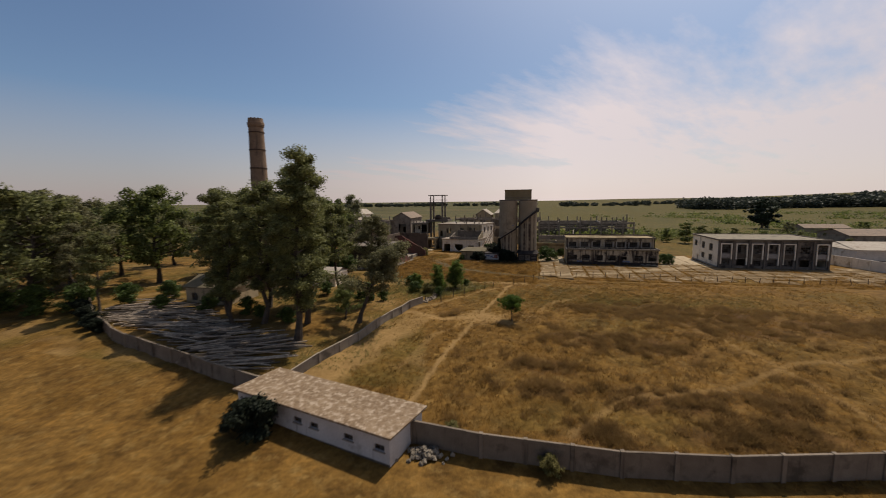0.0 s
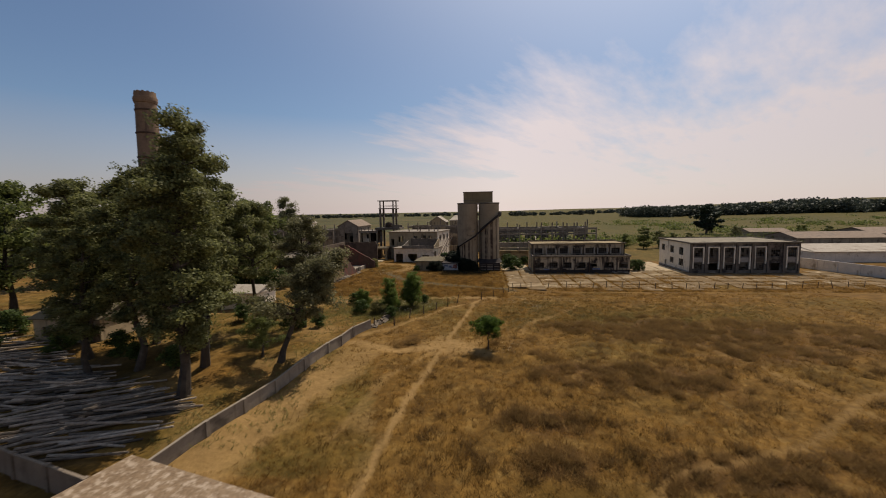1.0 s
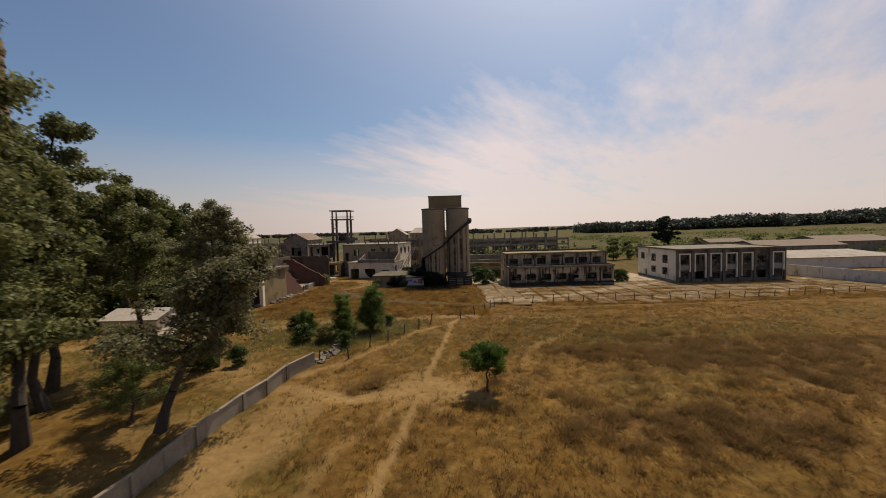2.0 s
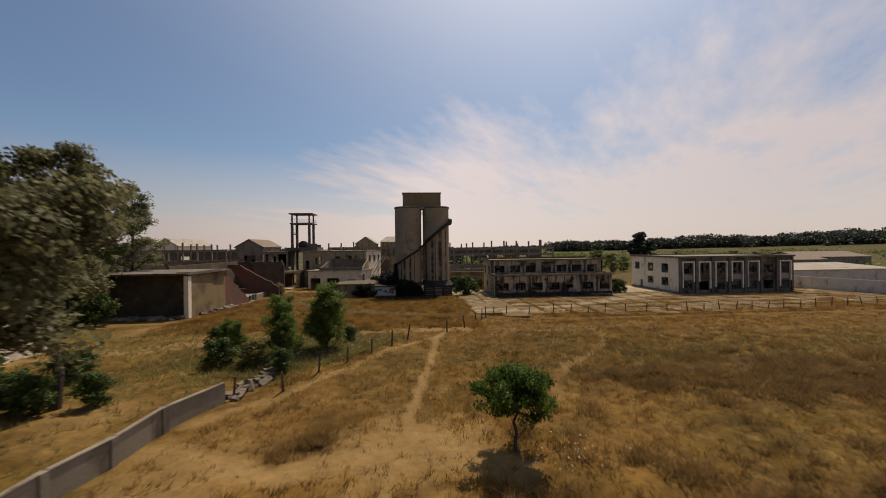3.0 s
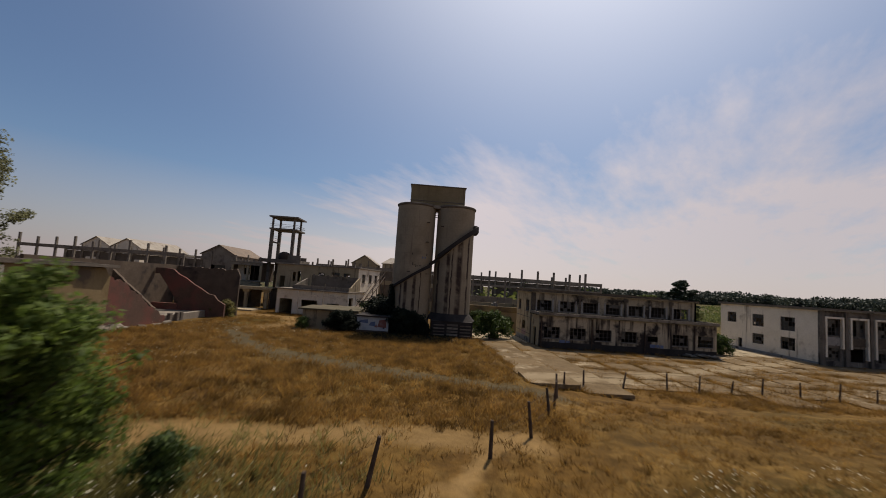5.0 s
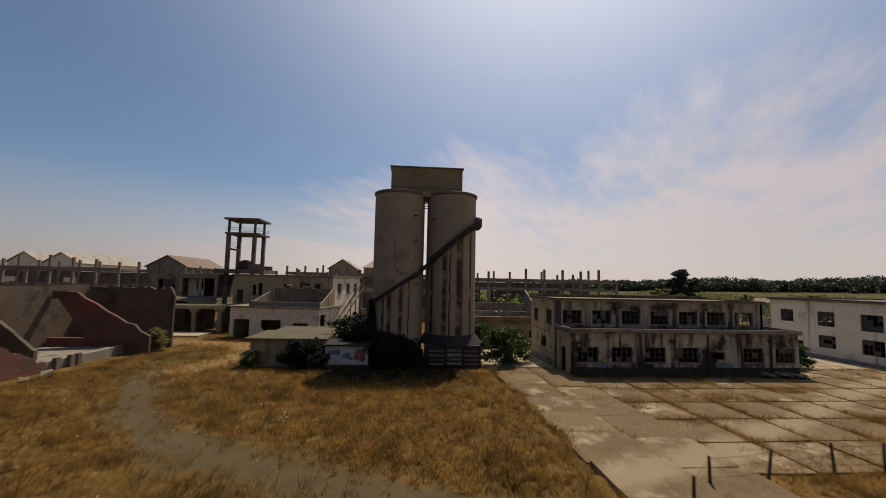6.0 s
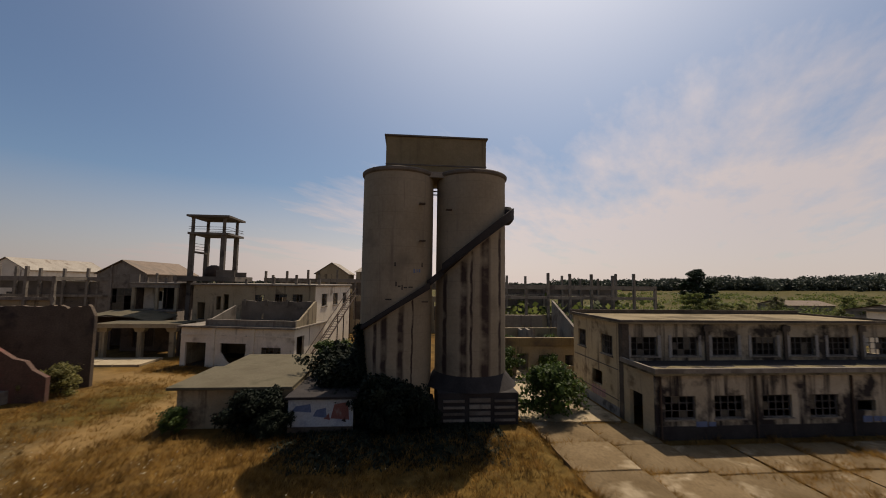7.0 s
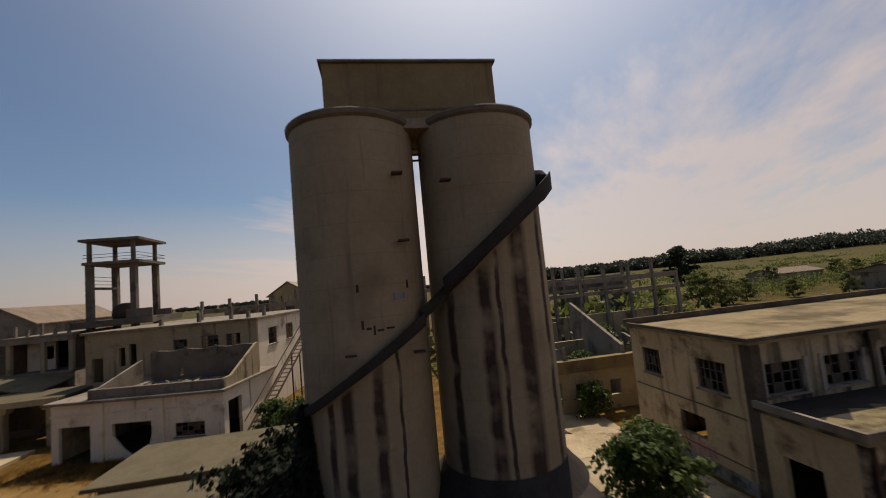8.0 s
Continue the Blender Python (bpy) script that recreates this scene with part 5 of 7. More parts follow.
gabled("gabled_hall", "grey plastered gabled hall between the frames", -58.5, -50, 48, 66, 11.2, 13.6, CONC, TILE, [(2.2, 6.2, 4.6, 8.6)])
gabled("gabled_hall", "small pale gabled roof beyond the tall block", -22.5, -15.5, 62, 74, 12.0, 14.4, PLASTER, PALE, [(2.2, 4.6, 8.6, 10.6)])
gabled("gabled_hall", "pale hipped roof beyond the tall block", -14.0, -7.0, 66, 78, 12.6, 14.6, PLASTER, PALE, (), along="x", hip=2.2)


# ---- ruined long shed on the -x side ----
def ragged(u):
    """Broken masonry edge: uneven, without steps."""
    return 0.10 * math.sin(u * 2.1 + 0.4) + 0.07 * math.sin(u * 5.3 + 1.0) + 0.04 * math.sin(u * 11.9)


def build_ruin():
    s = thing("ruined_bunkers", "roofless storage bays with broken cross walls and faded red plaster", "ruin")
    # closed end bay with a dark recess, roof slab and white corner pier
    # this wall is coloured dark for the shade inside the bay
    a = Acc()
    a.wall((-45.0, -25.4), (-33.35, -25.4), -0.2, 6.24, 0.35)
    part("recess_wall", a, SOOTSHADE, s, "dark stained recess wall with shade in its colour")
    a = Acc()
    a.box(-46.0, -32.7, -27.6, -15.0, 6.25, 6.5)
    part("roof_slab", a, DARKCONC, s)
    a = Acc()
    a.wall((-33.5, -27.2), (-32.9, -27.2), -0.2, 6.24, 0.8, top=lambda u: 6.1 + 0.4 * ragged(u * 3))
    part("corner_pier", a, WHITE, s, "pale corner pier")
    a = Acc()
    a.wall((-45.4, -21.4), (-45.4, -27.0), -0.2, 6.0, 0.4, top=lambda u: 5.9 - 4.2 * max(0, (u - 2.5) / 3.1) ** 1.5)
    part("broken_wall", a, DARKPLASTER, s)
    a = Acc()
    a.wall((-33.0, -26.38), (-33.12, -19.9), -0.3, 6.24, 0.35)
    part("side_wall", a, OCHRE, s, "stained ochre plaster wall")
    # dark wall that stands in for the shade of the gap
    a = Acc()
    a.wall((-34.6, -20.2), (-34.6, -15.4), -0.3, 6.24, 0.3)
    part("recess_wall", a, SOOTSHADE, s)
    fall = ((0, 6.2), (3.3, 6.15), (4.2, 5.6), (5.2, 5.1), (7, 4.5), (9, 3.4), (10.5, 2.5), (12.5, 1.3), (14.6, 0.5))

    def crest(u):
        return float(np.interp(u, [p[0] for p in fall], [p[1] for p in fall])) + (1.5 * ragged(u) if u > 3.3 else 0)
    a = Acc()
    a.wall((-33.2, -19.9), (-33.28, -15.4), -0.4, 6.24, 0.35, top=crest)
    part("broken_wall", a, OCHRE, s)
    a = Acc()
    a.wall((-33.28, -15.398), (-33.5, -5.3), -0.4, 6.24, 0.35, top=lambda u: crest(u + 4.5))
    part("broken_wall", a, REDDARK, s, "broken red-brown wall")
    a = Acc()
    a.box(-34.6, -32.75, -27.0, -17.8, 6.505, 6.62)
    part("coping", a, DARKCONC, s)
    # back wall and far end wall
    a = Acc()
    a.wall((-42.4, -15.0), (-42.0, 10.4), -0.5, 7.0, 0.4)
    part("back_wall", a, DARKPLASTER, s, "dark back wall of the bays")
    a = Acc()
    a.wall((-42.0, 10.5), (-31.8, 10.5), -0.7, 6.9, 0.4, top=lambda u: 6.85 - 0.9 * max(0, u - 9.2) ** 3 + (1.2 * ragged(u) if u > 6 else 0.4 * ragged(u)))
    part("end_wall", a, DARKPLASTER, s, "dark end wall with rounded broken edge")
    # cross wall that breaks down towards the track, with a torn three-cornered hole
    pts = [(-41.3, 5.6), (-40.2, 4.15), (-38.7, 2.1), (-38.05, 1.25), (-38.1, -0.6), (-31.2, -0.6), (-31.2, 1.45), (-32.3, 2.05), (-32.9, 2.75), (-33.8, 2.95),
           (-35.0, 3.7), (-36.0, 4.2), (-37.3, 5.1), (-38.4, 5.6), (-39.3, 6.3), (-40.6, 6.45), (-41.95, 6.4), (-41.95, 5.5)]
    a = Acc()
    front, back = [(x, 5.0, z) for x, z in pts], [(x, 5.4, z) for x, z in pts]
    a.poly(*front)
    a.poly(*back[::-1])
    for k in range(len(pts)):
        m = (k + 1) % len(pts)
        a.poly(front[m], front[k], back[k], back[m])
    part("cross_wall", a, REDDARK, s, "dark broken cross wall with worn red paint")
    a = Acc()
    a.box(-41.95, -38.11, 4.85, 5.45, -0.6, 1.2)
    part("red_stub", a, BRICKRED, s, "faded red wall stub")
    a = Acc()
    a.wall((-42.0, -3.4), (-36.2, -3.4), -0.6, 6.0, 0.4, top=lambda u: 5.8 - 0.8 * u + 0.5 * ragged(u))
    part("cross_wall", a, DARKPLASTER, s, "low broken cross wall")
    # platform and its kerb along the track
    a = Acc()
    a.box(-41.9, -34.6, -5.5, 10.2, -0.9, 0.25)
    part("floor_slab", a, CONC, s)
    a = Acc()
    a.box(-34.59, -33.9, -5.5, 10.0, -0.9, 0.45)
    part("kerb", a, CONC, s, bevel=0.06)
    for y in (-4.0, -2.4, -1.6):
        a = Acc()
        a.box(-33.88, -33.5, y - 0.25, y + 0.25, -0.9, 0.7)
        part("stub", a, DARKCONC, s)
    # fallen masonry at the foot
    rng = random.Random(12)
    for i in range(110):
        if i < 55:
            x, y = rng.uniform(-45, -33.5), rng.uniform(-29.0, -26.6)
        elif i < 90:
            x, y = rng.gauss(-33.2, 0.9), rng.gauss(-16.2, 1.5)
        else:
            x, y = rng.uniform(-32.9, -31.8), rng.uniform(-25, -5)
        ob = part("masonry", ROCKS[i % len(ROCKS)], None, s)
        r = rng.uniform(0.25, 0.75)
        ob.matrix_basis = pose(x, y, gz(x, y) + r * 0.25, rng.uniform(-25, 25), rng.uniform(-25, 25), rng.uniform(0, 360)) @ Matrix.Diagonal((r * 1.5, r, r * 0.6, 1))
    return s


OCHRE = surface("ochre_plaster", (0.178, 0.126, 0.058), (0.24, 0.176, 0.090), 0.4, stain=(0.10, 0.075, 0.05), stain_scale=0.30, stain_at=0.52, streak=(0.09, 0.068, 0.048), streak_at=0.62, grain=0.13)
DARKPLASTER = surface("dark_plaster", (0.085, 0.060, 0.042), (0.135, 0.10, 0.07), 0.5, stain=(0.05, 0.037, 0.03), streak=(0.18, 0.135, 0.095), streak_at=0.68)
REDDARK = surface("red_brown_plaster", (0.085, 0.052, 0.038), (0.125, 0.072, 0.052), 0.5, stain=(0.16, 0.060, 0.046), stain_scale=0.22, stain_at=0.47)
build_ruin()


def build_low_ruin():
    s = thing("low_ruin", "low roofless brick rooms with pale lintel beam behind the silo", "ruin", 0, 0, -0.7)
    a = Acc()
    a.wall((5.2, 13.4), (18.6, 13.4), 0, 3.3, 0.3, [(1.0, 3.4, 0, 2.6), (5.0, 6.4, 0, 2.5), (7.6, 8.5, 1.1, 2.3), (8.9, 9.8, 1.1, 2.3), (10.6, 11.6, 1.1, 2.3)])
    part("front_wall", a, PLASTER, s)
    a = Acc()
    a.box(5.0, 18.8, 13.1, 13.75, 3.304, 4.25)
    part("lintel_beam", a, OCHRE, s, "pale ochre lintel beam")
    a = Acc()
    a.wall((17.7, 13.8), (18.5, 24.0), 0, 8.2, 0.3, top=lambda u: 4.9 + 0.30 * u)
    part("raking_wall", a, CONC, s, "raking concrete wall")
    a = Acc()
    a.wall((12.2, 24.0), (12.2, 13.8), 0, 5.6, 0.3, top=lambda u: 4.0 + 0.11 * u + 0.1 * math.sin(u * 2))
    part("inner_wall", a, CONC, s)
    a = Acc()
    a.wall((6.6, 20.0), (17.4, 20.0), 0, 4.6, 0.3, [(1, 2.5, 1, 2.8), (6.4, 7.6, 1.2, 3.0)])
    part("inner_wall", a, PLASTER, s)
    a = Acc()
    a.wall((6.6, 27.0), (17.9, 27.0), 0, 5.6, 0.3, [(1, 2.5, 2, 4.2), (4.5, 6, 2, 4.2), (8, 9.5, 2, 4.2)])
    part("inner_wall", a, CONC, s)
    for x in (21.5, 25.5, 29.5):
        a = Acc()
        a.wall((x, 19), (x, 31), 0, 3.9, 0.3, top=lambda u: 3.6 + 0.15 * math.sin(u * 2.0 + x))
        part("inner_wall", a, CONC, s)
    return s


build_low_ruin()


def build_canopies():
    s = thing("open_canopy", "low concrete canopy on posts beside the workshop", "canopy", -42.6, 25.4, -0.7)
    a = Acc()
    a.box(0, 10.6, 0, 5.6, 4.1, 4.35)
    part("slab", a, HUTROOF, s, bevel=0.03)
    a = Acc()
    a.box(-0.05, 10.65, -0.05, -0.003, 3.85, 4.4)
    part("fascia", a, PLASTER, s, "stained pale fascia")
    for x in (1.0, 5.6, 9.6):
        a = Acc()
        a.box(x - 0.3, x + 0.3, 0.5, 1.1, 0, 4.096)
        part("post", a, PLASTER, s)
        a = Acc()
        a.box(x - 0.55, x + 0.55, 0.45, 1.15, 3.3, 4.094, taper=-0.25)
        part("haunch", a, PLASTER, s)
    a = Acc()
    a.wall((0.2, 5.2), (10.2, 5.2), 0, 4.096, 0.3, [(1.6, 4.6, 0.6, 3.4), (6.6, 9.0, 0, 3.2)])
    part("back_wall", a, DARKPLASTER, s)
    a = Acc()
    a.wall((10.2, 1.2), (10.2, 5.0), 0, 4.096, 0.3)
    part("side_wall", a, DARKPLASTER, s)
    for u in np.linspace(1.75, 4.45, 10):
        a = Acc()
        a.tube((float(u), 5.3, 0.6), (float(u), 5.3, 3.4), 0.03, 0.03, 5, False)
        part("grating_bar", a, IRON, s)
    p = thing("loading_floor", "pale cracked concrete floor before the canopy", "floor slab", -45.0, 19.8, -0.62)
    for i in range(4):
        a = Acc()
        a.box(i * 3.0, i * 3.0 + 2.9, 0.0, 4.6, -0.2, 0.16 + 0.015 * (i % 2))
        part("slab", a, LANESLAB, p)
    r = thing("low_sagging_roof", "low sagging roof sheet over ruined stores", "roof", -52.0, 31.6, -0.7)
    a = Acc()
    n = 12
    for i in range(n):
        x0, x1 = i * 1.15, (i + 1) * 1.15
        z0, z1 = (4.0 + 0.95 * math.sin(v * 0.26) + 0.08 * math.sin(v * 2.3) for v in (i, i + 1))
        a.poly((x0, 0, z0), (x1, 0, z1), (x1, 5.6, z1 + 0.5), (x0, 5.6, z0 + 0.5))
        a.poly((x0, 5.6, z0 + 0.35), (x1, 5.6, z1 + 0.35), (x1, 0, z1 - 0.15), (x0, 0, z0 - 0.15))
        a.poly((x0, 0, z0 - 0.15), (x1, 0, z1 - 0.15), (x1, 0, z1), (x0, 0, z0))
    part("sheet", a, HUTROOF, r)
    a = Acc()
    a.wall((0.3, 0.4), (13.2, 0.4), 0, 3.85, 0.3, [(2, 4.5, 0, 3), (7, 10, 0, 3)])
    part("support_wall", a, DARKPLASTER, r)
    a = Acc()
    a.wall((13.2, 5.3), (0.3, 5.3), 0, 4.3, 0.3)
    part("support_wall", a, DARKPLASTER, r)


def build_open_hall():
    """A raised hall of two open bays beside the water tower."""
    h = thing("open_hall", "raised concrete hall with two open bays and white inner wall", "building", -46.4, 38.6, -0.7)
    W, D, F, H = 7.0, 8.0, 5.3, 9.7
    a = Acc()
    a.wall((0, 0), (W, 0), 0, F - 0.3, 0.3, [(1.0, 2.6, 1.0, 3.2), (4.2, 6.0, 1.0, 3.2)])
    part("lower_wall", a, PLASTER, h)
    a = Acc()
    a.box(-0.2, W + 0.1, -0.25, D, F - 0.296, F)
    part("floor_slab", a, CONC, h)
    for x in (0.0, 3.55, W - 0.45):
        a = Acc()
        a.box(x, x + 0.45, 0.0, 0.45, F + 0.004, H - 0.85)
        part("pier", a, PLASTER, h)
    a = Acc()
    a.tube((5.3, 0.2, F + 0.004), (5.3, 0.2, H - 0.85), 0.07, 0.07, 6)
    part("prop", a, IRON, h)
    a = Acc()
    a.box(-0.2, W + 0.1, -0.1, 0.5, H - 0.846, H - 0.25)
    part("front_beam", a, CONC, h)
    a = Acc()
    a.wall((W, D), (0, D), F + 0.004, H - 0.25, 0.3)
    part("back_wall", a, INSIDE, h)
    a = Acc()
    a.wall((0.45, 2.4), (3.5, 2.4), F + 0.004, H - 0.25, 0.2, [(1.6, 2.9, F + 1.3, F + 2.9)])
    part("inner_wall", a, WHITE, h, "flaking white inner wall with a window hole")
    for x in (0.0, W - 0.3):
        a = Acc()
        a.wall((x + 0.3, 0.5), (x + 0.3, D - 0.05), F + 0.004, H - 0.25, 0.3)
        part("side_wall", a, DARKPLASTER, h)
    a = Acc()
    a.box(-0.3, W + 0.2, -0.25, D + 0.2, H - 0.246, H)
    part("roof", a, CONC, h, bevel=0.03)
    for x, z in ((0.6, 1.3), (1.9, 0.8), (3.4, 1.5), (4.8, 0.7), (6.3, 1.2)):
        a = Acc()
        a.box(x, x + 0.28, 0.2, 0.48, H + 0.004, H + z)
        part("column_stub", a, CONC, h)


build_open_hall()
build_canopies()


# ---- chimney ----
def build_chimney():
    s = thing("factory_chimney", "tall round brown brick chimney with iron hoops", "chimney", -48.8, -54.4, 0.4)
    H = 34.3
    a = Acc()
    rings = [(2.02 - 0.66 * z / H, z) for z in np.linspace(0, H - 1.6, 24)]
    rings += [(1.48, H - 1.55), (1.58, H - 1.2), (1.58, H - 0.75), (1.46, H - 0.7), (1.40, H)]
    a.lathe([(float(r), float(z)) for r, z in rings], 40)
    part("shaft", a, CHIM, s)
    for z in (H - 2.6, H - 6.0, H - 9.6, H - 13.5, H - 17.5):
        a = Acc()
        r = 2.02 - 0.66 * z / H
        a.lathe([(r + 0.02, z - 0.12), (r + 0.10, z - 0.1), (r + 0.10, z + 0.1), (r + 0.02, z + 0.12)], 40)
        part("hoop", a, IRON, s)
    for i in range(12):
        ang = 2 * math.pi * i / 12
        a = Acc()
        a.box(-0.16, 0.16, -0.15, 0.15, H + 0.004, H + 0.13, Matrix.Translation((1.22 * math.cos(ang), 1.22 * math.sin(ang), 0)) @ Matrix.Rotation(ang, 4, "Z"))
        part("crown_block", a, CHIM, s)


build_chimney()


# ---- gatehouse on the boundary ----
def build_gatehouse():
    s = thing("gatehouse", "long low white hut with flaking flat concrete roof", "hut", -13.3, -93.6, -2.75, rz=-14.6)
    L_, W, H, T = 18.3, 5.0, 2.62, 0.22
    x0, x1, y0, y1 = -L_ / 2, L_ / 2, -W / 2, W / 2
    ops = [(L_ - u - 1.0, L_ - u, 1.25, 1.78) for u in (0.5, 3.7, 7.6, 9.6, 12.6, 15.6)]
    a = Acc()
    a.wall((x0, y0), (x1, y0), 0, H, T, ops)
    part("front_wall", a, GATEWALL, s, "dirty white front wall")
    for o in ops:
        window(s, (x0, y0), (x1, y0), *o, nx=2, nz=2, panes=0.5, rng=random.Random(2))
    for p, q in (((x1, y0 + T), (x1, y1)), ((x1 - T, y1), (x0, y1)), ((x0, y1 - T), (x0, y0 + T))):
        a = Acc()
        a.wall(p, q, 0, H, T)
        part("side_wall", a, GATEWALL, s)
    a = Acc()
    a.box(x0 - 0.35, x1 + 0.35, y0 - 0.35, y1 + 0.35, H + 0.003, H + 0.2)
    part("roof", a, FLAKES, s, "flat roof with flaking pale coating", bevel=0.04)
    a = Acc()
    a.box(x0, x1, y0 - 0.03, y0 - 0.003, 0.0, 0.3)
    part("plinth_band", a, SOOTSHADE, s)


GATEWALL = surface("gatehouse_wall", (0.414, 0.396, 0.378), (0.522, 0.504, 0.477), 0.5, stain=(0.306, 0.288, 0.261), streak=(0.234, 0.216, 0.198), streak_at=0.6, grain=0.13)
build_gatehouse()


# ---- boundary walls ----
def boundary(name, pts, height, pitch, label, coping=0.07, proud=0.12, coat=None):
    s = thing(name, label, "wall", kind="structure")
    for (ax, ay), (bx, by) in zip(pts[:-1], pts[1:]):
        ln = math.hypot(bx - ax, by - ay)
        n = max(1, round(ln / pitch))
        ang = math.degrees(math.atan2(by - ay, bx - ax))
        w = ln / n
        for i in range(n):
            f = (i + 0.5) / n
            x, y = ax + (bx - ax) * f, ay + (by - ay) * f
            xa, ya = ax + (bx - ax) * i / n, ay + (by - ay) * i / n
            xb, yb = ax + (bx - ax) * (i + 1) / n, ay + (by - ay) * (i + 1) / n
            za, zb = gz(xa, ya), gz(xb, yb)
            a = Acc()
            k = w / 2 - 0.16
            for p in ((-k, -0.07), (k, -0.07), (k, 0.07), (-k, 0.07)):
                a.v.append((*p, -0.4 + (za if p[0] < 0 else zb)))
            for p in ((-k, -0.07), (k, -0.07), (k, 0.07), (-k, 0.07)):
                a.v.append((*p, height + (za if p[0] < 0 else zb)))
            a.f += [(0, 3, 2, 1), (4, 5, 6, 7), (0, 1, 5, 4), (1, 2, 6, 5), (2, 3, 7, 6), (3, 0, 4, 7)]
            ob = part("panel", a, coat or WALLC, s)
            ob.matrix_basis = pose(x, y, 0, 0, 0, ang)
            a = Acc()
            for p in ((-k, -0.12), (k, -0.12), (k, 0.12), (-k, 0.12)):
                a.v.append((*p, height + 0.003 + (za if p[0] < 0 else zb)))
            for p in ((-k, -0.10), (k, -0.10), (k, 0.10), (-k, 0.10)):
                a.v.append((*p, height + coping + (za if p[0] < 0 else zb)))
            a.f += [(0, 3, 2, 1), (4, 5, 6, 7), (0, 1, 5, 4), (1, 2, 6, 5), (2, 3, 7, 6), (3, 0, 4, 7)]
            ob = part("coping", a, coat or WALLC, s)
            ob.matrix_basis = pose(x, y, 0, 0, 0, ang)
            a = Acc()
            a.box(-0.158, 0.158, -0.17, 0.17, za - 0.4, za + height + proud)
            ob = part("pier", a, coat or WALLC, s)
            ob.matrix_basis = pose(xa, ya, 0, 0, 0, ang)
    return s


FIELDWALL = surface("field_wall_concrete", (0.185, 0.155, 0.118), (0.26, 0.22, 0.17), 0.7, stain=(0.10, 0.082, 0.062), stain_scale=0.5, streak=(0.085, 0.068, 0.05), streak_at=0.58, tint=0.12, bump=0.15, grain=0.14)
boundary("boundary_wall", [(-4.3, -95.2), (1.8, -95.8), (12.4, -95.9), (20, -95.0), (30.5, -92.8), (60, -86)], 2.0, 4.2, "grey concrete panel boundary wall with piers")
boundary("boundary_wall", [(-22.6, -90.9), (-41.6, -86.3), (-52.4, -83.1), (-63, -77.9), (-84, -64)], 1.75, 3.6, "grey concrete boundary wall beside the timber yard")
boundary("boundary_wall", [(-20.6, -89.0), (-19.2, -84.5), (-17.3, -77.7), (-15.5, -69.5), (-14.4, -64.2), (-13.2, -60.2)], 1.22, 3.4, "weathered concrete wall along the field edge", coping=0.05, proud=0.03, coat=FIELDWALL)


# ---- rubble by the gatehouse ----
def build_rubble():
    rng = random.Random(21)
    s = thing("rubble_heap", "heap of pale broken stones at the foot of the hut", "rubble", -2.8, -96.4, 0)
    for i in range(110):
        r = abs(rng.gauss(0, 0.75))
        ang = rng.uniform(0, 2 * math.pi)
        x, y = 1.35 * r * math.cos(ang), 0.75 * r * math.sin(ang)
        h = max(0.0, 0.55 - 0.35 * r) * rng.random()
        k = rng.uniform(0.16, 0.36)
        ob = part("stone", ROCKS[i % len(ROCKS)], None, s)
        ob.matrix_basis = pose(x, y, gz(x - 2.8, y - 96.4) + h + k * 0.3, rng.uniform(-50, 50), rng.uniform(-50, 50), rng.uniform(0, 360)) @ Matrix.Diagonal((k * 1.3, k, k * 0.8, 1))


build_rubble()


def build_fallen_wall():
    rng = random.Random(22)
    s = thing("fallen_wall", "low line of fallen grey wall pieces beside the fence", "rubble", -13.1, -59.6, 0)
    for i in range(64):
        f = rng.random()
        x, y = -0.2 + 1.6 * f + rng.gauss(0, 0.3), 0.2 + 7.6 * f + rng.gauss(0, 0.3)
        k = rng.uniform(0.25, 0.75) * (1.1 - 0.4 * f)
        ob = part("wall_piece", PIECES[i % len(PIECES)], None, s)
        ob.matrix_basis = pose(x, y, gz(x - 13.1, y - 59.6) + 0.08 + 0.2 * k, rng.gauss(0, 18), rng.gauss(0, 18), 78 + rng.gauss(0, 30)) @ Matrix.Diagonal((k * 1.7, k * 0.8, 0.22, 1))


PIECES = [rock_mesh(i, WALLC) for i in range(40, 44)]
build_fallen_wall()


def build_slab_heap():
    rng = random.Random(22)
    s = thing("rubble_heap", "small heap of broken concrete slabs in the yard", "rubble", 36.5, -6.0, -0.6)
    for i in range(16):
        ob = part("stone", ROCKS[i % 5], None, s)
        k = rng.uniform(0.4, 0.9)
        ob.matrix_basis = pose(rng.gauss(0, 1.1), rng.gauss(0, 0.6), 0.12 + rng.random() * 0.3, rng.uniform(-15, 15), rng.uniform(-15, 15), rng.uniform(0, 360)) @ Matrix.Diagonal((k * 1.5, k, 0.2, 1))


build_slab_heap()


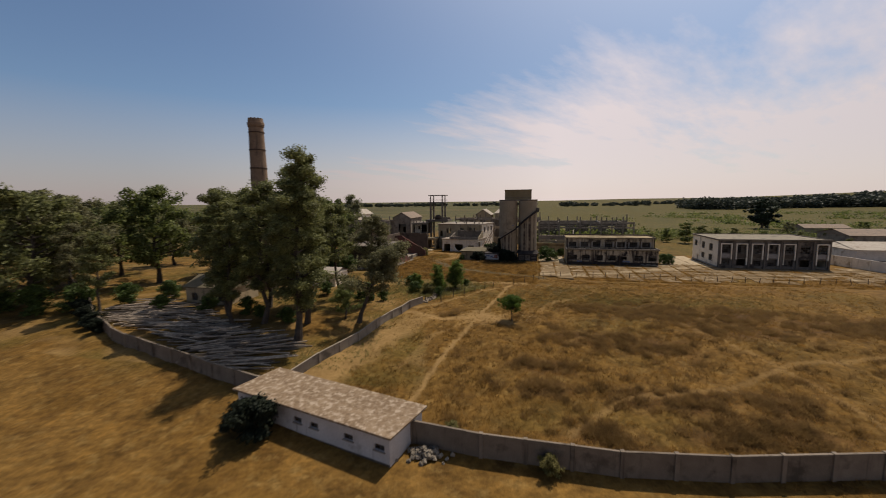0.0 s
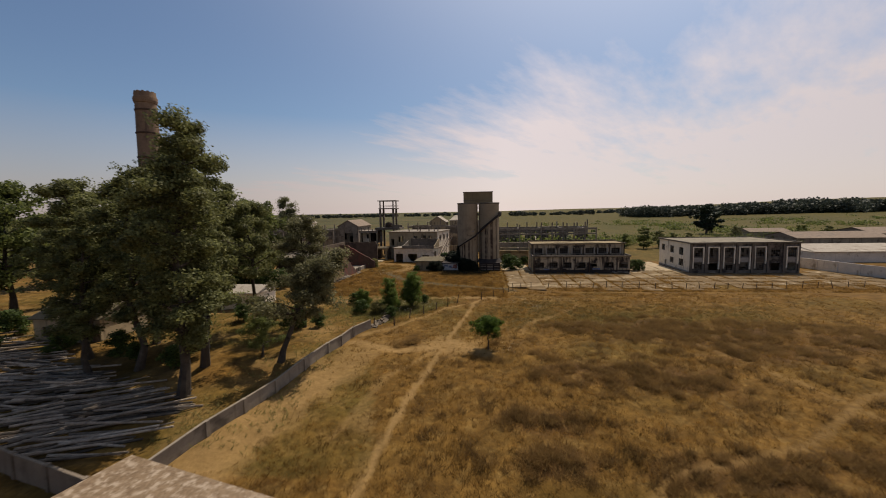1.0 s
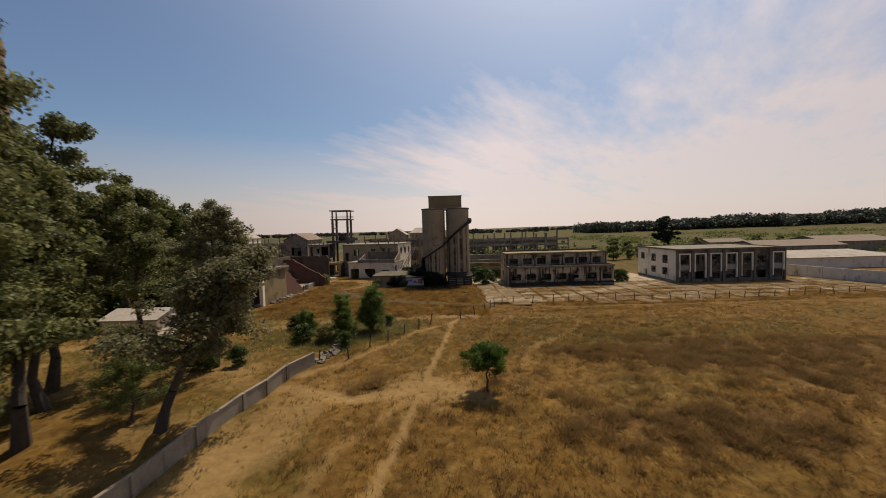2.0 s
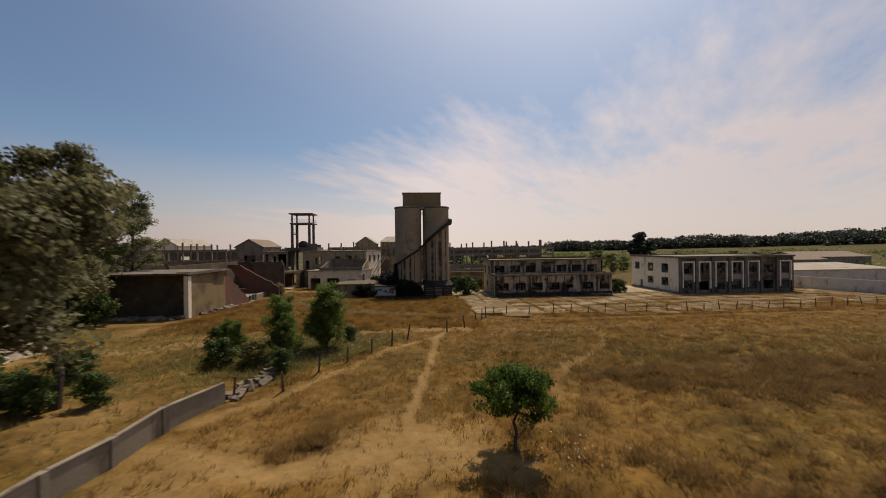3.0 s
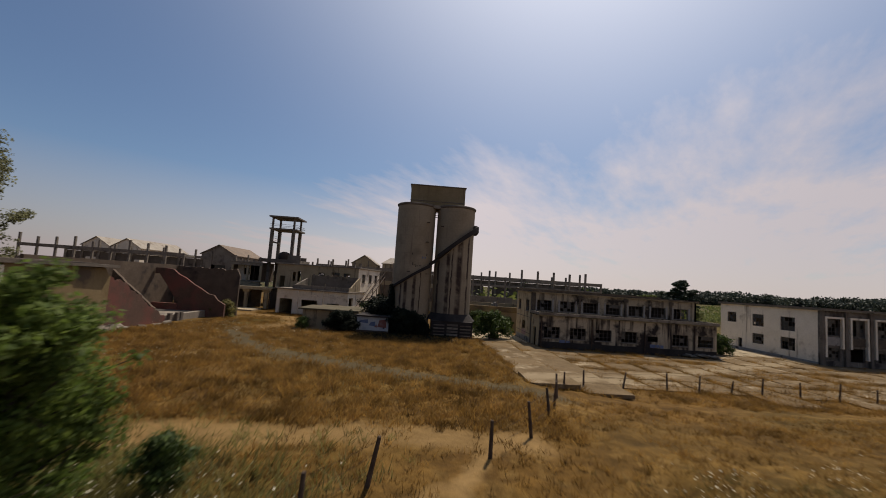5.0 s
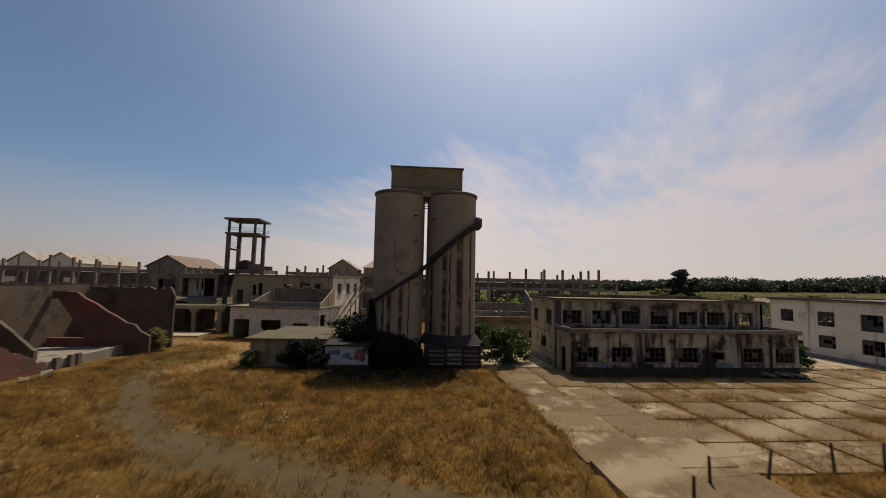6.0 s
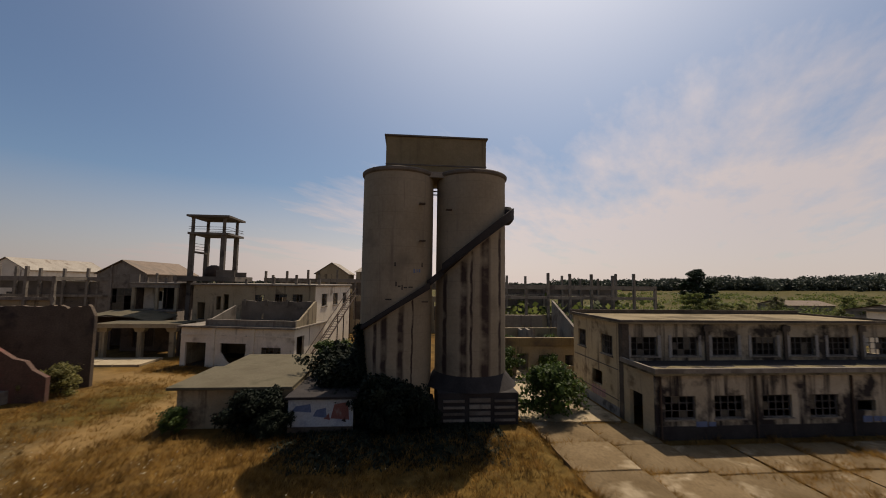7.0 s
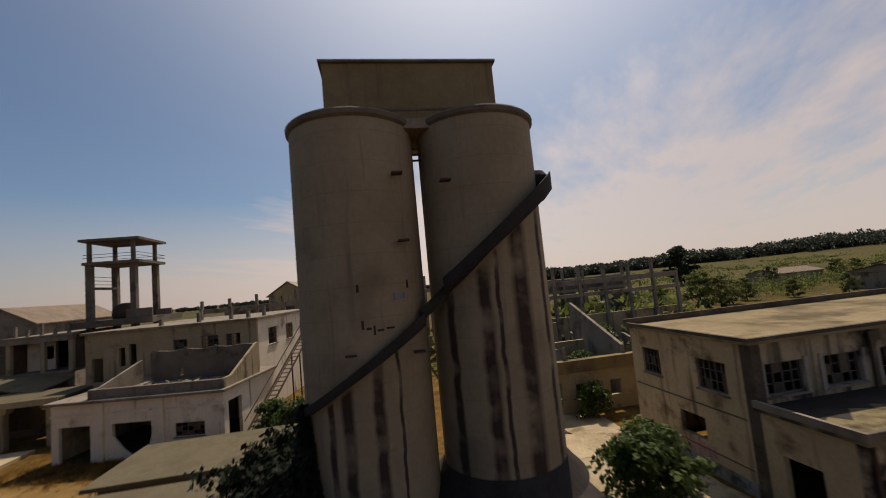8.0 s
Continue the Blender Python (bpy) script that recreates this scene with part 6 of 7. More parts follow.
# ---- timber yard ----
def build_logs():
    rng = random.Random(31)
    s = thing("pole_stack", "sprawling stack of grey weathered poles on the ground", "timber")
    meshes = []
    for k in range(4):
        a = Acc()
        ln = 5.0 + k * 0.9
        a.tube((-ln / 2, 0, 0), (ln / 2, 0, 0), 0.125, 0.09, 6)
        me = a.mesh("pole")
        me.materials.append(GREYWOOD)
        meshes.append(me)
    A, B = Vector((-25.6, -84.6)), Vector((-62.5, -71.2))     # the yard's middle line
    side = Vector((B.y - A.y, -(B.x - A.x))).normalized()
    for i in range(300):
        f = rng.random()
        c = A.lerp(B, f) + side * rng.uniform(-3.6, 3.6)
        row = math.sin(f * 21) * 0.5 + 0.5
        ang = 18 + 16 * math.sin(f * 9) + rng.gauss(0, 7)
        z = 0.10 + 0.75 * rng.random() * (0.4 + 0.6 * row)
        ob = part("pole", meshes[i % 4], None, s)
        ob.matrix_basis = pose(c.x, c.y, gz(c.x, c.y) + z, 0, rng.gauss(0, 3.5), ang)


build_logs()


# ---- fence ----
def build_fence(name, pts, pitch, label, seed):
    rng = random.Random(seed)
    s = thing(name, label, "fence")
    tops = []
    for (ax, ay), (bx, by) in zip(pts[:-1], pts[1:]):
        n = max(1, round(math.hypot(bx - ax, by - ay) / pitch))
        for i in range(n):
            x, y = ax + (bx - ax) * i / n, ay + (by - ay) * i / n
            h = rng.uniform(1.15, 1.55)
            lean = (rng.gauss(0, 0.11), rng.gauss(0, 0.08))
            a = Acc()
            z = gz(x, y)
            a.tube((x, y, z - 0.2), (x + lean[0] * h, y + lean[1] * h, z + h), 0.085, 0.06, 7)
            part("post", a, POST, s)
            tops.append((Vector((x, y, z)), Vector((x + lean[0] * h, y + lean[1] * h, z + h))))
    for f in (0.35, 0.65, 0.92):
        a = Acc()
        for (b0, t0), (b1, t1) in zip(tops[:-1], tops[1:]):
            p, q = b0.lerp(t0, f), b1.lerp(t1, f)
            m = (p + q) / 2 - Vector((0, 0, 0.05))
            a.tube(p, m, 0.008, 0.008, 3, False)
            a.tube(m, q, 0.008, 0.008, 3, False)
        part("wire", a, IRON, s)


build_fence("wire_fence", [(1.4, -43.8), (3.6, -41.2), (5.4, -38.0), (7.4, -33.2), (9.2, -29.4), (11.5, -27.3), (15, -26.4), (19, -25.9), (27, -25.9), (40, -26.2), (56, -26.0), (80, -24)], 2.9, "old timber post and wire fence along the yard", 41)
build_fence("wire_fence", [(-13.0, -59.7), (-10.4, -58.6), (-7.2, -53.2), (-4.0, -48.2), (-1.3, -43.8)], 2.7, "leaning timber post and wire fence beside the track", 42)


# ---- vegetation ----
def leaf_mesh(name, pts, nrm, size, rng, mat, stretch=1.7):
    """One quad a leaf cluster, at the given places."""
    n = len(pts)
    a = rng.normal(size=(n, 3))
    a -= (a * nrm).sum(1)[:, None] * nrm
    a /= np.linalg.norm(a, axis=1)[:, None] + 1e-9
    b = np.cross(nrm, a)
    s = size * rng.uniform(0.6, 1.4, n)[:, None]
    v = np.stack([pts - a * s * stretch * 0.5, pts + b * s * 0.5, pts + a * s * stretch * 0.5, pts - b * s * 0.5], 1).reshape(-1, 3)
    me = bpy.data.meshes.new(name)
    me.vertices.add(len(v))
    me.vertices.foreach_set("co", v.ravel())
    me.loops.add(4 * n)
    me.loops.foreach_set("vertex_index", np.arange(4 * n))
    me.polygons.add(n)
    me.polygons.foreach_set("loop_start", np.arange(0, 4 * n, 4))
    me.update(calc_edges=True)
    me.materials.append(mat)
    return me


def tree_meshes(seed, height, spread, base, trunk_r, leaves, size, mat, lean=0.0, droop=0.0, top_heavy=0.5, clump=0.8, limbs=16):
    """A tapered trunk with limbs, and a crown of many small leaf clusters round the limbs' ends."""
    rng = np.random.default_rng(seed)
    w = Acc()
    tips = []
    bend = np.array([lean, 0.3 * lean, 0.0])
    spine = [np.array([0, 0, 0.0])]
    nseg = 8
    for i in range(1, nseg + 1):
        f = i / nseg
        p = np.array([0, 0, height * 0.93 * f]) + bend * height * f ** 1.5 + rng.normal(size=3) * np.array([1, 1, 0]) * height * 0.014
        spine.append(p)
    rad = lambda f: trunk_r * (1 - 0.88 * f) + 0.02
    for i in range(nseg):
        w.tube(spine[i], spine[i + 1], rad(i / nseg) * (1.35 if i == 0 else 1), rad((i + 1) / nseg), 8, False)

    def at(f):
        k = min(nseg - 1, int(f * nseg))
        t = f * nseg - k
        return spine[k] * (1 - t) + spine[k + 1] * t
    for i in range(limbs):
        f = base + (0.97 - base) * (i + rng.random()) / limbs
        g = (f - base) / (1 - base)
        ln = spread * (0.35 + 0.75 * math.sin(math.pi * min(1, g ** top_heavy * 0.93 + 0.07))) * rng.uniform(0.65, 1.2)
        ang = i * 2.4 + rng.normal() * 0.4
        rise = rng.uniform(0.25, 0.75) - droop
        d = np.array([math.cos(ang), math.sin(ang), rise])
        p0 = at(f)
        p1 = p0 + d * ln * 0.55 + rng.normal(size=3) * 0.05 * ln
        p2 = p0 + d * ln * np.array([1, 1, 0.8 - droop]) + rng.normal(size=3) * 0.08 * ln
        r = rad(f) * 0.5 + 0.015
        w.tube(p0, p1, r, r * 0.6, 5, False)
        w.tube(p1, p2, r * 0.6, 0.015, 5, False)
        tips += [(p1, 0.9), (p2, 1.0), ((p1 + p2) / 2, 1.0)]
        for _ in range(3):
            q0 = p0 + (p2 - p0) * rng.uniform(0.35, 0.9)
            q1 = q0 + (rng.normal(size=3) * np.array([1, 1, 0.6]) + np.array([0, 0, 0.25 - droop])) * ln * 0.28
            w.tube(q0, q1, r * 0.35, 0.01, 4, False)
            tips += [(q1, 0.8), ((q0 + q1) / 2, 0.6)]
    tips.append((spine[-1], 1.0))
    c = np.array([t[0] for t in tips])
    k = np.array([t[1] for t in tips]) * (0.25 + rng.random(len(tips)) ** 1.5)
    puff = rng.uniform(0.65, 1.25, len(tips))
    pick = rng.choice(len(tips), leaves, p=k / k.sum())
    way = rng.normal(size=(leaves, 3))
    way /= np.linalg.norm(way, axis=1)[:, None]
    off = way * np.array([1, 1, 0.75]) * (clump * puff[pick] * rng.random(leaves) ** 0.42)[:, None]
    pts = c[pick] + off
    pts[:, 2] = np.maximum(pts[:, 2], 0.15 + 0.04 * height)
    nrm = way * 0.9 + rng.normal(size=(leaves, 3)) * 0.55 + np.array([0, 0, 0.35])
    nrm /= np.linalg.norm(nrm, axis=1)[:, None]
    return w.mesh("trunk"), leaf_mesh("crown", pts, nrm, size, rng, mat)


def plant(name, label, category, x, y, meshes, rz=0.0, scale=1.0, group="", zs=1.0, z=None):
    ob = thing(name, label, category, x, y, gz(x, y) - 0.05 if z is None else z, rz, group)
    ob.scale = (scale, scale, scale * zs)
    part("trunk", meshes[0], BARK, ob)
    part("crown", meshes[1], None, ob)
    return ob


tall = [tree_meshes(100 + i, 25, 3.7, 0.24, 0.38, 22000, 0.195, EUCA, lean=0.04 * (i - 1), droop=0.14, top_heavy=0.75, clump=1.05, limbs=24) for i in range(3)]
high = [tree_meshes(106 + i, 22, 4.2, 0.42, 0.32, 20000, 0.18, (OLIVE, EUCA)[i], lean=0.03, droop=0.05, top_heavy=0.6, clump=1.0, limbs=24) for i in range(2)]
broad = [tree_meshes(120 + i, 18, 6.4, 0.15, 0.38, 12500, 0.29, (EUCA, DARKLEAF, OLIVE)[i], lean=0.05, top_heavy=0.6, clump=1.3, limbs=26) for i in range(3)]
slim = [tree_meshes(140 + i, 15, 2.6, 0.30, 0.2, 9000, 0.17, (OLIVE, EUCA)[i], lean=0.05, clump=0.75, limbs=18) for i in range(2)]
feather = tree_meshes(145, 19.0, 3.5, 0.26, 0.24, 19000, 0.14, FEATHER, lean=0.06, clump=0.85, limbs=26)
squat = [tree_meshes(150 + i, 10, (2.9, 4.2)[i], (0.40, 0.22)[i], 0.26, 22000, 0.12, (OLIVE, DARKLEAF)[i], lean=(0.45, 0.2)[i], clump=0.9, limbs=20) for i in range(2)]
bush = [tree_meshes(170 + i, 3.2, 1.5, 0.06, 0.06, 4000, 0.145, (BUSHLEAF, BUSHLEAF, GREENWEED)[i], clump=0.62, limbs=16) for i in range(3)]
thicket = tree_meshes(175, 3.2, 1.5, 0.06, 0.06, 6500, 0.14, SHADELEAF, clump=0.62, limbs=14)
poplar = [tree_meshes(180 + i, 5.7, 1.45, 0.02, 0.05, 15000, 0.082, FRESH, clump=0.46, droop=-0.35, top_heavy=0.42, limbs=36) for i in range(2)]
umbrella = tree_meshes(190, 3.9, 1.75, 0.46, 0.085, 22000, 0.088, UMBEL, clump=0.42, top_heavy=0.55, droop=0.12, limbs=44)
distant = [tree_meshes(200 + i, 18, 6.4, 0.10, 0.38, 3200, 0.6, (EUCA, DARKLEAF, OLIVE)[i], lean=0.05, top_heavy=0.6, clump=1.5, limbs=18) for i in range(3)]
cedar = tree_meshes(195, 17, 5.0, 0.10, 0.4, 8000, 0.55, CEDAR, clump=1.2, top_heavy=0.5, limbs=22)

lead = tree_meshes(117, 26, 3.1, 0.2, 0.42, 46000, 0.15, EUCA, lean=0.07, droop=0.16, top_heavy=0.8, clump=1.05, limbs=46)
GROVE = "trees of the grove"
plant("eucalyptus_tree", "tallest ragged grey-green eucalyptus in the walled yard", "tree", -25.6, -79.0, lead, -25, 1.05, GROVE)
for x, y, kind, k, s, rz in (
        (-34.0, -74.8, tall, 1, 0.90, 140), (-42.3, -72.4, tall, 0, 0.84, 60), (-38.5, -76.0, tall, 2, 0.74, 100), (-27.5, -73.5, tall, 2, 0.98, 250), (-33.8, -65.0, tall, 0, 0.98, 200),
        (-38.0, -68.0, tall, 2, 0.90, 30), (-46.5, -67.5, tall, 1, 0.86, 10), (-31.0, -68.5, tall, 1, 0.86, 300), 
        (-46.0, -41.5, tall, 1, 0.92, 200), (-49.4, -27.6, broad, 1, 1.08, 10), (-53.5, -36.5, broad, 2, 1.1, 75),
        (-46.0, -48.0, slim, 1, 1.1, 310), (-54.0, -43.0, broad, 2, 1.1, 330), (-60.0, -45.0, broad, 0, 1.15, 160),
        (-58.0, -28.0, broad, 0, 1.0, 130), (-72.0, -24.0, broad, 0, 1.1, 250), (-62.0, -12.0, broad, 1, 1.0, 20), (-80.0, -8.0, broad, 0, 1.05, 290),
        (-77.3, -53.4, broad, 1, 1.22, 200), (-66.5, -74.4, slim, 1, 0.95, 15), (-80.5, -74.6, broad, 0, 1.20, 100), (-88.0, -69.0, broad, 2, 1.15, 300),
        (-73.0, -73.6, slim, 0, 1.05, 40), (-22.6, -60.4, high, 0, 0.74, 40), (-29.2, -60.6, high, 1, 0.84, 170), (-92.0, -61.0, broad, 2, 1.12, 65), (-95.0, -48.0, broad, 0, 1.05, 220), (-100.0, -62.0, broad, 1, 1.05, 77),
        (-104.0, -78.0, broad, 0, 1.15, 33), (-112.0, -40.0, broad, 0, 1.0, 190), (-122.0, -60.0, broad, 0, 1.1, 185), (-130.0, -30.0, broad, 1, 1.0, 15),
        (-98.0, -30.0, broad, 2, 0.95, 25), (-68.0, -40.0, broad, 1, 1.05, 95),
        (-120.0, -2.0, broad, 1, 0.9, 15), (-130.0, -12.0, broad, 0, 0.95, 155), (-110.0, 6.0, broad, 2, 0.85, 105), (-138.0, 4.0, broad, 1, 1.0, 45)):
    nm, lb = {id(tall): ("eucalyptus_tree", "tall ragged grey-green eucalyptus in the walled yard"), id(broad): ("broadleaf_tree", "broad dark green tree in the grove"),
              id(high): ("eucalyptus_tree", "grey-green eucalyptus with a high crown beside the track"),
              id(slim): ("slender_tree", "slender feathery tree with open crown")}[id(kind)]
    plant(nm, lb, "tree", x, y, kind[k], rz, s, GROVE)
plant("leaning_tree", "leaning grey-green olive-like tree beside the wall", "tree", -19.8, -72.0, squat[0], 0, 1.2, GROVE)
plant("slender_tree", "airy feathery grey-green tree behind the ruin", "tree", -46.2, -18.0, feather, 90, 1.13, GROVE)
plant("leaning_tree", "small dark tree beside the wall", "tree", -22.6, -70.8, squat[1], 100, 0.5, GROVE)
plant("umbrella_tree", "small umbrella-shaped green tree standing alone in the dry field", "tree", 2.5, -67.4, umbrella, 40, 0.80, zs=1.25)
for x, y, k, s, rz in ((-9.4, -49.8, 1, 1.04, 0), (-12.9, -51.0, 0, 0.88, 80), (-18.6, -47.6, 1, 0.50, 160), (-12.0, -52.3, 1, 0.66, 220), (-9.9, -49.2, 1, 0.90, 140), (-17.2, -49.4, 0, 0.52, 30)):
    plant("young_poplar", "bushy young green tree beside the wire fence", "tree", x, y, poplar[k], rz, s, "young trees by the fence")
for x, y, k, s, rz, lb in ((-18.2, -97.2, 1, 1.2, 0, "round very dark bush in front of the white hut"), (-20.2, -96.6, 1, 0.9, 90, "round very dark bush in front of the white hut"),
                           (8.6, -1.2, 0, 1.25, 30, "dense green bush at the silo's foot"), (10.2, 1.0, 0, 1.05, 200, "dense green bush at the silo's foot"), (8.4, 12.0, 0, 1.05, 20, "green bush between the ruins"),
                           (-12.6, -3.2, 1, 0.85, 40, "dark bush against the hut wall"), (-11.0, -3.4, 1, 0.85, 190, "dark bush against the hut wall"), (-10.6, -4.4, 1, 0.55, 100, "dark bush against the hut wall"), (-17.0, -3.0, 1, 0.55, 60, "low dark bush at the hut's corner"),
                           (-32.0, 7.6, 2, 0.85, 0, "yellow-green bush by the ruin"), (-33.0, 6.0, 2, 0.6, 100, "yellow-green bush by the ruin"), (-20.0, -46.2, 0, 0.62, 50, "young green bush near the track"),
                           (-17.0, -52.6, 0, 0.72, 20, "green bush near the track"), (-14.6, -53.0, 2, 0.6, 80, "yellow-green bush near the track"), (-11.6, -55.2, 1, 0.55, 20, "low dark bush beside the fence"), (-26.4, -53.3, 1, 0.5, 0, "low dark bush near the track"),
                           (-22.9, -61.4, 1, 0.7, 70, "dark bush behind the wall"), (-20.6, -60.2, 1, 0.65, 10, "dark bush behind the wall"), (-24.5, -60.8, 1, 0.7, 120, "dark bush behind the wall"),
                           (-8.0, -46.8, 1, 0.5, 0, "low dark bush beside the fence"), (40.8, -1.6, 1, 0.95, 10, "dark bush at the block's corner"), (42.6, -1.0, 1, 0.9, 190, "dark bush at the block's corner"),
                           (-1.0, -93.6, 2, 0.4, 0, "weedy shrub at the wall"), (7.2, -96.6, 2, 0.5, 0, "weedy shrub at the wall"), (-30.5, -74.0, 1, 0.8, 0, "dark shrub under the trees"),
                           (-36.5, -72.5, 1, 0.7, 50, "dark shrub under the trees"), (-47.5, -71.0, 1, 0.9, 150, "dark shrub under the trees"), (-56.0, -72.0, 1, 0.9, 20, "dark shrub under the trees"),
                           (-60.5, -66.0, 1, 1.1, 0, "dark shrub under the trees"), (-64.5, -71.0, 1, 1.3, 60, "dark shrub under the trees"), (-71.0, -74.5, 1, 1.5, 160, "dark shrub under the trees"),
                           (-77.0, -77.0, 1, 1.6, 230, "dark shrub under the trees"), (-84.5, -77.5, 1, 1.5, 20, "dark shrub under the trees"), (-92.0, -76.0, 1, 1.8, 310, "dark shrub under the trees"), (-40.0, -71.0, 1, 0.9, 200, "dark shrub under the trees"), (-57.5, -81.4, 1, 0.7, 30, "dark creeper mound on the wall"), (-60.5, -80.0, 1, 0.8, 130, "dark creeper mound on the wall"), (-63.5, -78.6, 1, 0.85, 230, "dark creeper mound on the wall"), (-66.5, -76.8, 1, 0.9, 300, "dark creeper mound on the wall"),
                           (-44.8, -31.6, 1, 1.7, 0, "dense dark bush beside the ruin"), (-47.6, -33.0, 1, 2.0, 80, "dense dark bush beside the ruin"), (-41.0, -32.6, 1, 1.3, 140, "dense dark bush beside the ruin"), (-50.5, -38.0, 1, 1.8, 40, "dense dark bush beside the ruin"),
                           (-33.0, -58.0, 1, 0.8, 40, "dark bush behind the wall"), (-28.6, -58.5, 1, 0.9, 100, "dark bush behind the wall"), (-25.4, -56.0, 1, 0.7, 0, "dark bush behind the wall"), (-11.4, 18.4, 0, 1.0, 0, "green shrub under the outside stair"), (-9.4, 15.6, 0, 1.1, 100, "green shrub under the outside stair"),
                           (13.6, 12.4, 0, 0.8, 60, "green bush between the ruins"), (9.8, 17, 0, 1.2, 0, "green bush growing in the ruins"), (15.2, 17.4, 0, 1.2, 90, "green bush growing in the ruins"), (24, 29, 0, 1.4, 160, "green bush growing in the ruins"), (33, 27, 0, 1.5, 260, "green bush growing in the ruins")):
    plant("bush", lb, "bush", x, y, thicket if "hut wall" in lb or "very dark" in lb or "creeper" in lb else bush[k], rz, s)
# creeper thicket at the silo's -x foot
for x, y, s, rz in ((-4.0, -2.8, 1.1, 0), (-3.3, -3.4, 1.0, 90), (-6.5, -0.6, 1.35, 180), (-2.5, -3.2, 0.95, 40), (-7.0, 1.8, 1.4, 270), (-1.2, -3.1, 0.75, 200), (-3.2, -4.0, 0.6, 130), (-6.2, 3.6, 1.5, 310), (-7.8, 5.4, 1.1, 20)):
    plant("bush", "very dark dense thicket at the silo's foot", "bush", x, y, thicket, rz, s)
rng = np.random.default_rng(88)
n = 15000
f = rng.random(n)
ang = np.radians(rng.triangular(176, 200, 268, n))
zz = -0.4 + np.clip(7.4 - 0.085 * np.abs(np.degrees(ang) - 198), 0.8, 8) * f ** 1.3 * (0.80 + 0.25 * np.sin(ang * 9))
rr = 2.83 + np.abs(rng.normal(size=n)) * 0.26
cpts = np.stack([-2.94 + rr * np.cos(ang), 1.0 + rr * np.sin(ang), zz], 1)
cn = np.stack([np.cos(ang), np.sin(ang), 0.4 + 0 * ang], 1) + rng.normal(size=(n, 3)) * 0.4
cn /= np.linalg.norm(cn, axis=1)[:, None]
tagged(new("creeper", leaf_mesh("creeper", cpts, cn, 0.17, rng, SHADELEAF)), "very dark creeper climbing the silo's foot", "creeper")
n = 17000                                              # leaf sheet laid out to stand in for the silo's cast shadow
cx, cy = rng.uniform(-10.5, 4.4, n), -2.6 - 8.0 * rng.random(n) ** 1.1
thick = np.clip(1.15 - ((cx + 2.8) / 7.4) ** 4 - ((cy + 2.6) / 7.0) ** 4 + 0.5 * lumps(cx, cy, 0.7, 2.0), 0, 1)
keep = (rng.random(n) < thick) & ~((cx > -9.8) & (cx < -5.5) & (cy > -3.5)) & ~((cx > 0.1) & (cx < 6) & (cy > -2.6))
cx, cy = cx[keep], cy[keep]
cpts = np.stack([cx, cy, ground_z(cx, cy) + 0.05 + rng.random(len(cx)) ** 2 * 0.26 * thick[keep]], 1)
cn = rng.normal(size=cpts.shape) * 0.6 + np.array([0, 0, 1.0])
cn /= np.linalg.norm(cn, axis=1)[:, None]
tagged(new("creeper", leaf_mesh("creeper", cpts, cn, 0.18, rng, SHADELEAF)), "very dark low leaves standing in for the silo's cast shadow", "creeper", kind="stuff")
plant("cedar_tree", "single very dark conifer far beyond the blocks", "tree", 134.6, 147.8, cedar, 0, 1.40, z=-0.9, zs=0.80)
for x, y, s, k in ((46, 62, 0.42, 1), (52, 60, 0.38, 0), (60, 64, 0.42, 1), (66, 60, 0.6, 1), (73, 62, 0.5, 0), (80, 66, 0.42, 1), (88, 70, 0.40, 0), (97, 66, 0.35, 1), (108, 62, 0.35, 0), (120, 66, 0.4, 1), (132, 70, 0.42, 0), (118, 90, 0.5, 2), (150, 95, 0.5, 1), (165, 100, 0.45, 0), (100, 45, 0.3, 1), (112, 42, 0.3, 0)):
    plant("broadleaf_tree", "low rounded green tree beyond the yard", "tree", x, y, distant[k], (x * 37) % 360, s * 0.85, "trees beyond the yard", z=-1.2)


def scatter_stuff(name, label, category, pts, mesh_mat, size, stretch, seed, up=0.35, flat=0.0):
    rng = np.random.default_rng(seed)
    nrm = rng.normal(size=(len(pts), 3)) + np.array([0, 0, up])
    nrm[:, 2] *= 1 - flat
    nrm /= np.linalg.norm(nrm, axis=1)[:, None]
    me = leaf_mesh(name, pts, nrm, size, rng, mesh_mat, stretch)
    return tagged(new(name, me), label, category, kind="stuff")


def grass(name, label, x, y, mat, seed, hmin, hmax, blades, wide):
    """Upright blades in tufts, three corners each."""
    rng = np.random.default_rng(seed)
    n = len(x)
    z = ground_z(x, y)
    base = np.repeat(np.stack([x, y, z], 1), blades, 0)
    m = n * blades
    base[:, :2] += rng.normal(size=(m, 2)) * 0.10
    h = np.repeat(rng.uniform(hmin, hmax, n), blades) * rng.uniform(0.6, 1.2, m)
    lean = rng.normal(size=(m, 2)) * 0.75 + np.array([0.12, -0.05])
    side = rng.normal(size=(m, 2))
    side /= np.linalg.norm(side, axis=1)[:, None]
    side = side * wide
    tip = base + np.concatenate([lean * h[:, None], h[:, None]], 1)
    a = base.copy()
    a[:, :2] -= side
    a[:, 2] -= 0.05
    b = base.copy()
    b[:, :2] += side
    b[:, 2] -= 0.05
    v = np.stack([a, b, tip], 1).reshape(-1, 3)
    me = bpy.data.meshes.new(name)
    me.vertices.add(3 * m)
    me.vertices.foreach_set("co", v.ravel())
    me.loops.add(3 * m)
    me.loops.foreach_set("vertex_index", np.arange(3 * m))
    me.polygons.add(m)
    me.polygons.foreach_set("loop_start", np.arange(0, 3 * m, 3))
    me.update(calc_edges=True)
    me.materials.append(mat)
    return tagged(new(name, me), label, "grass", kind="stuff")


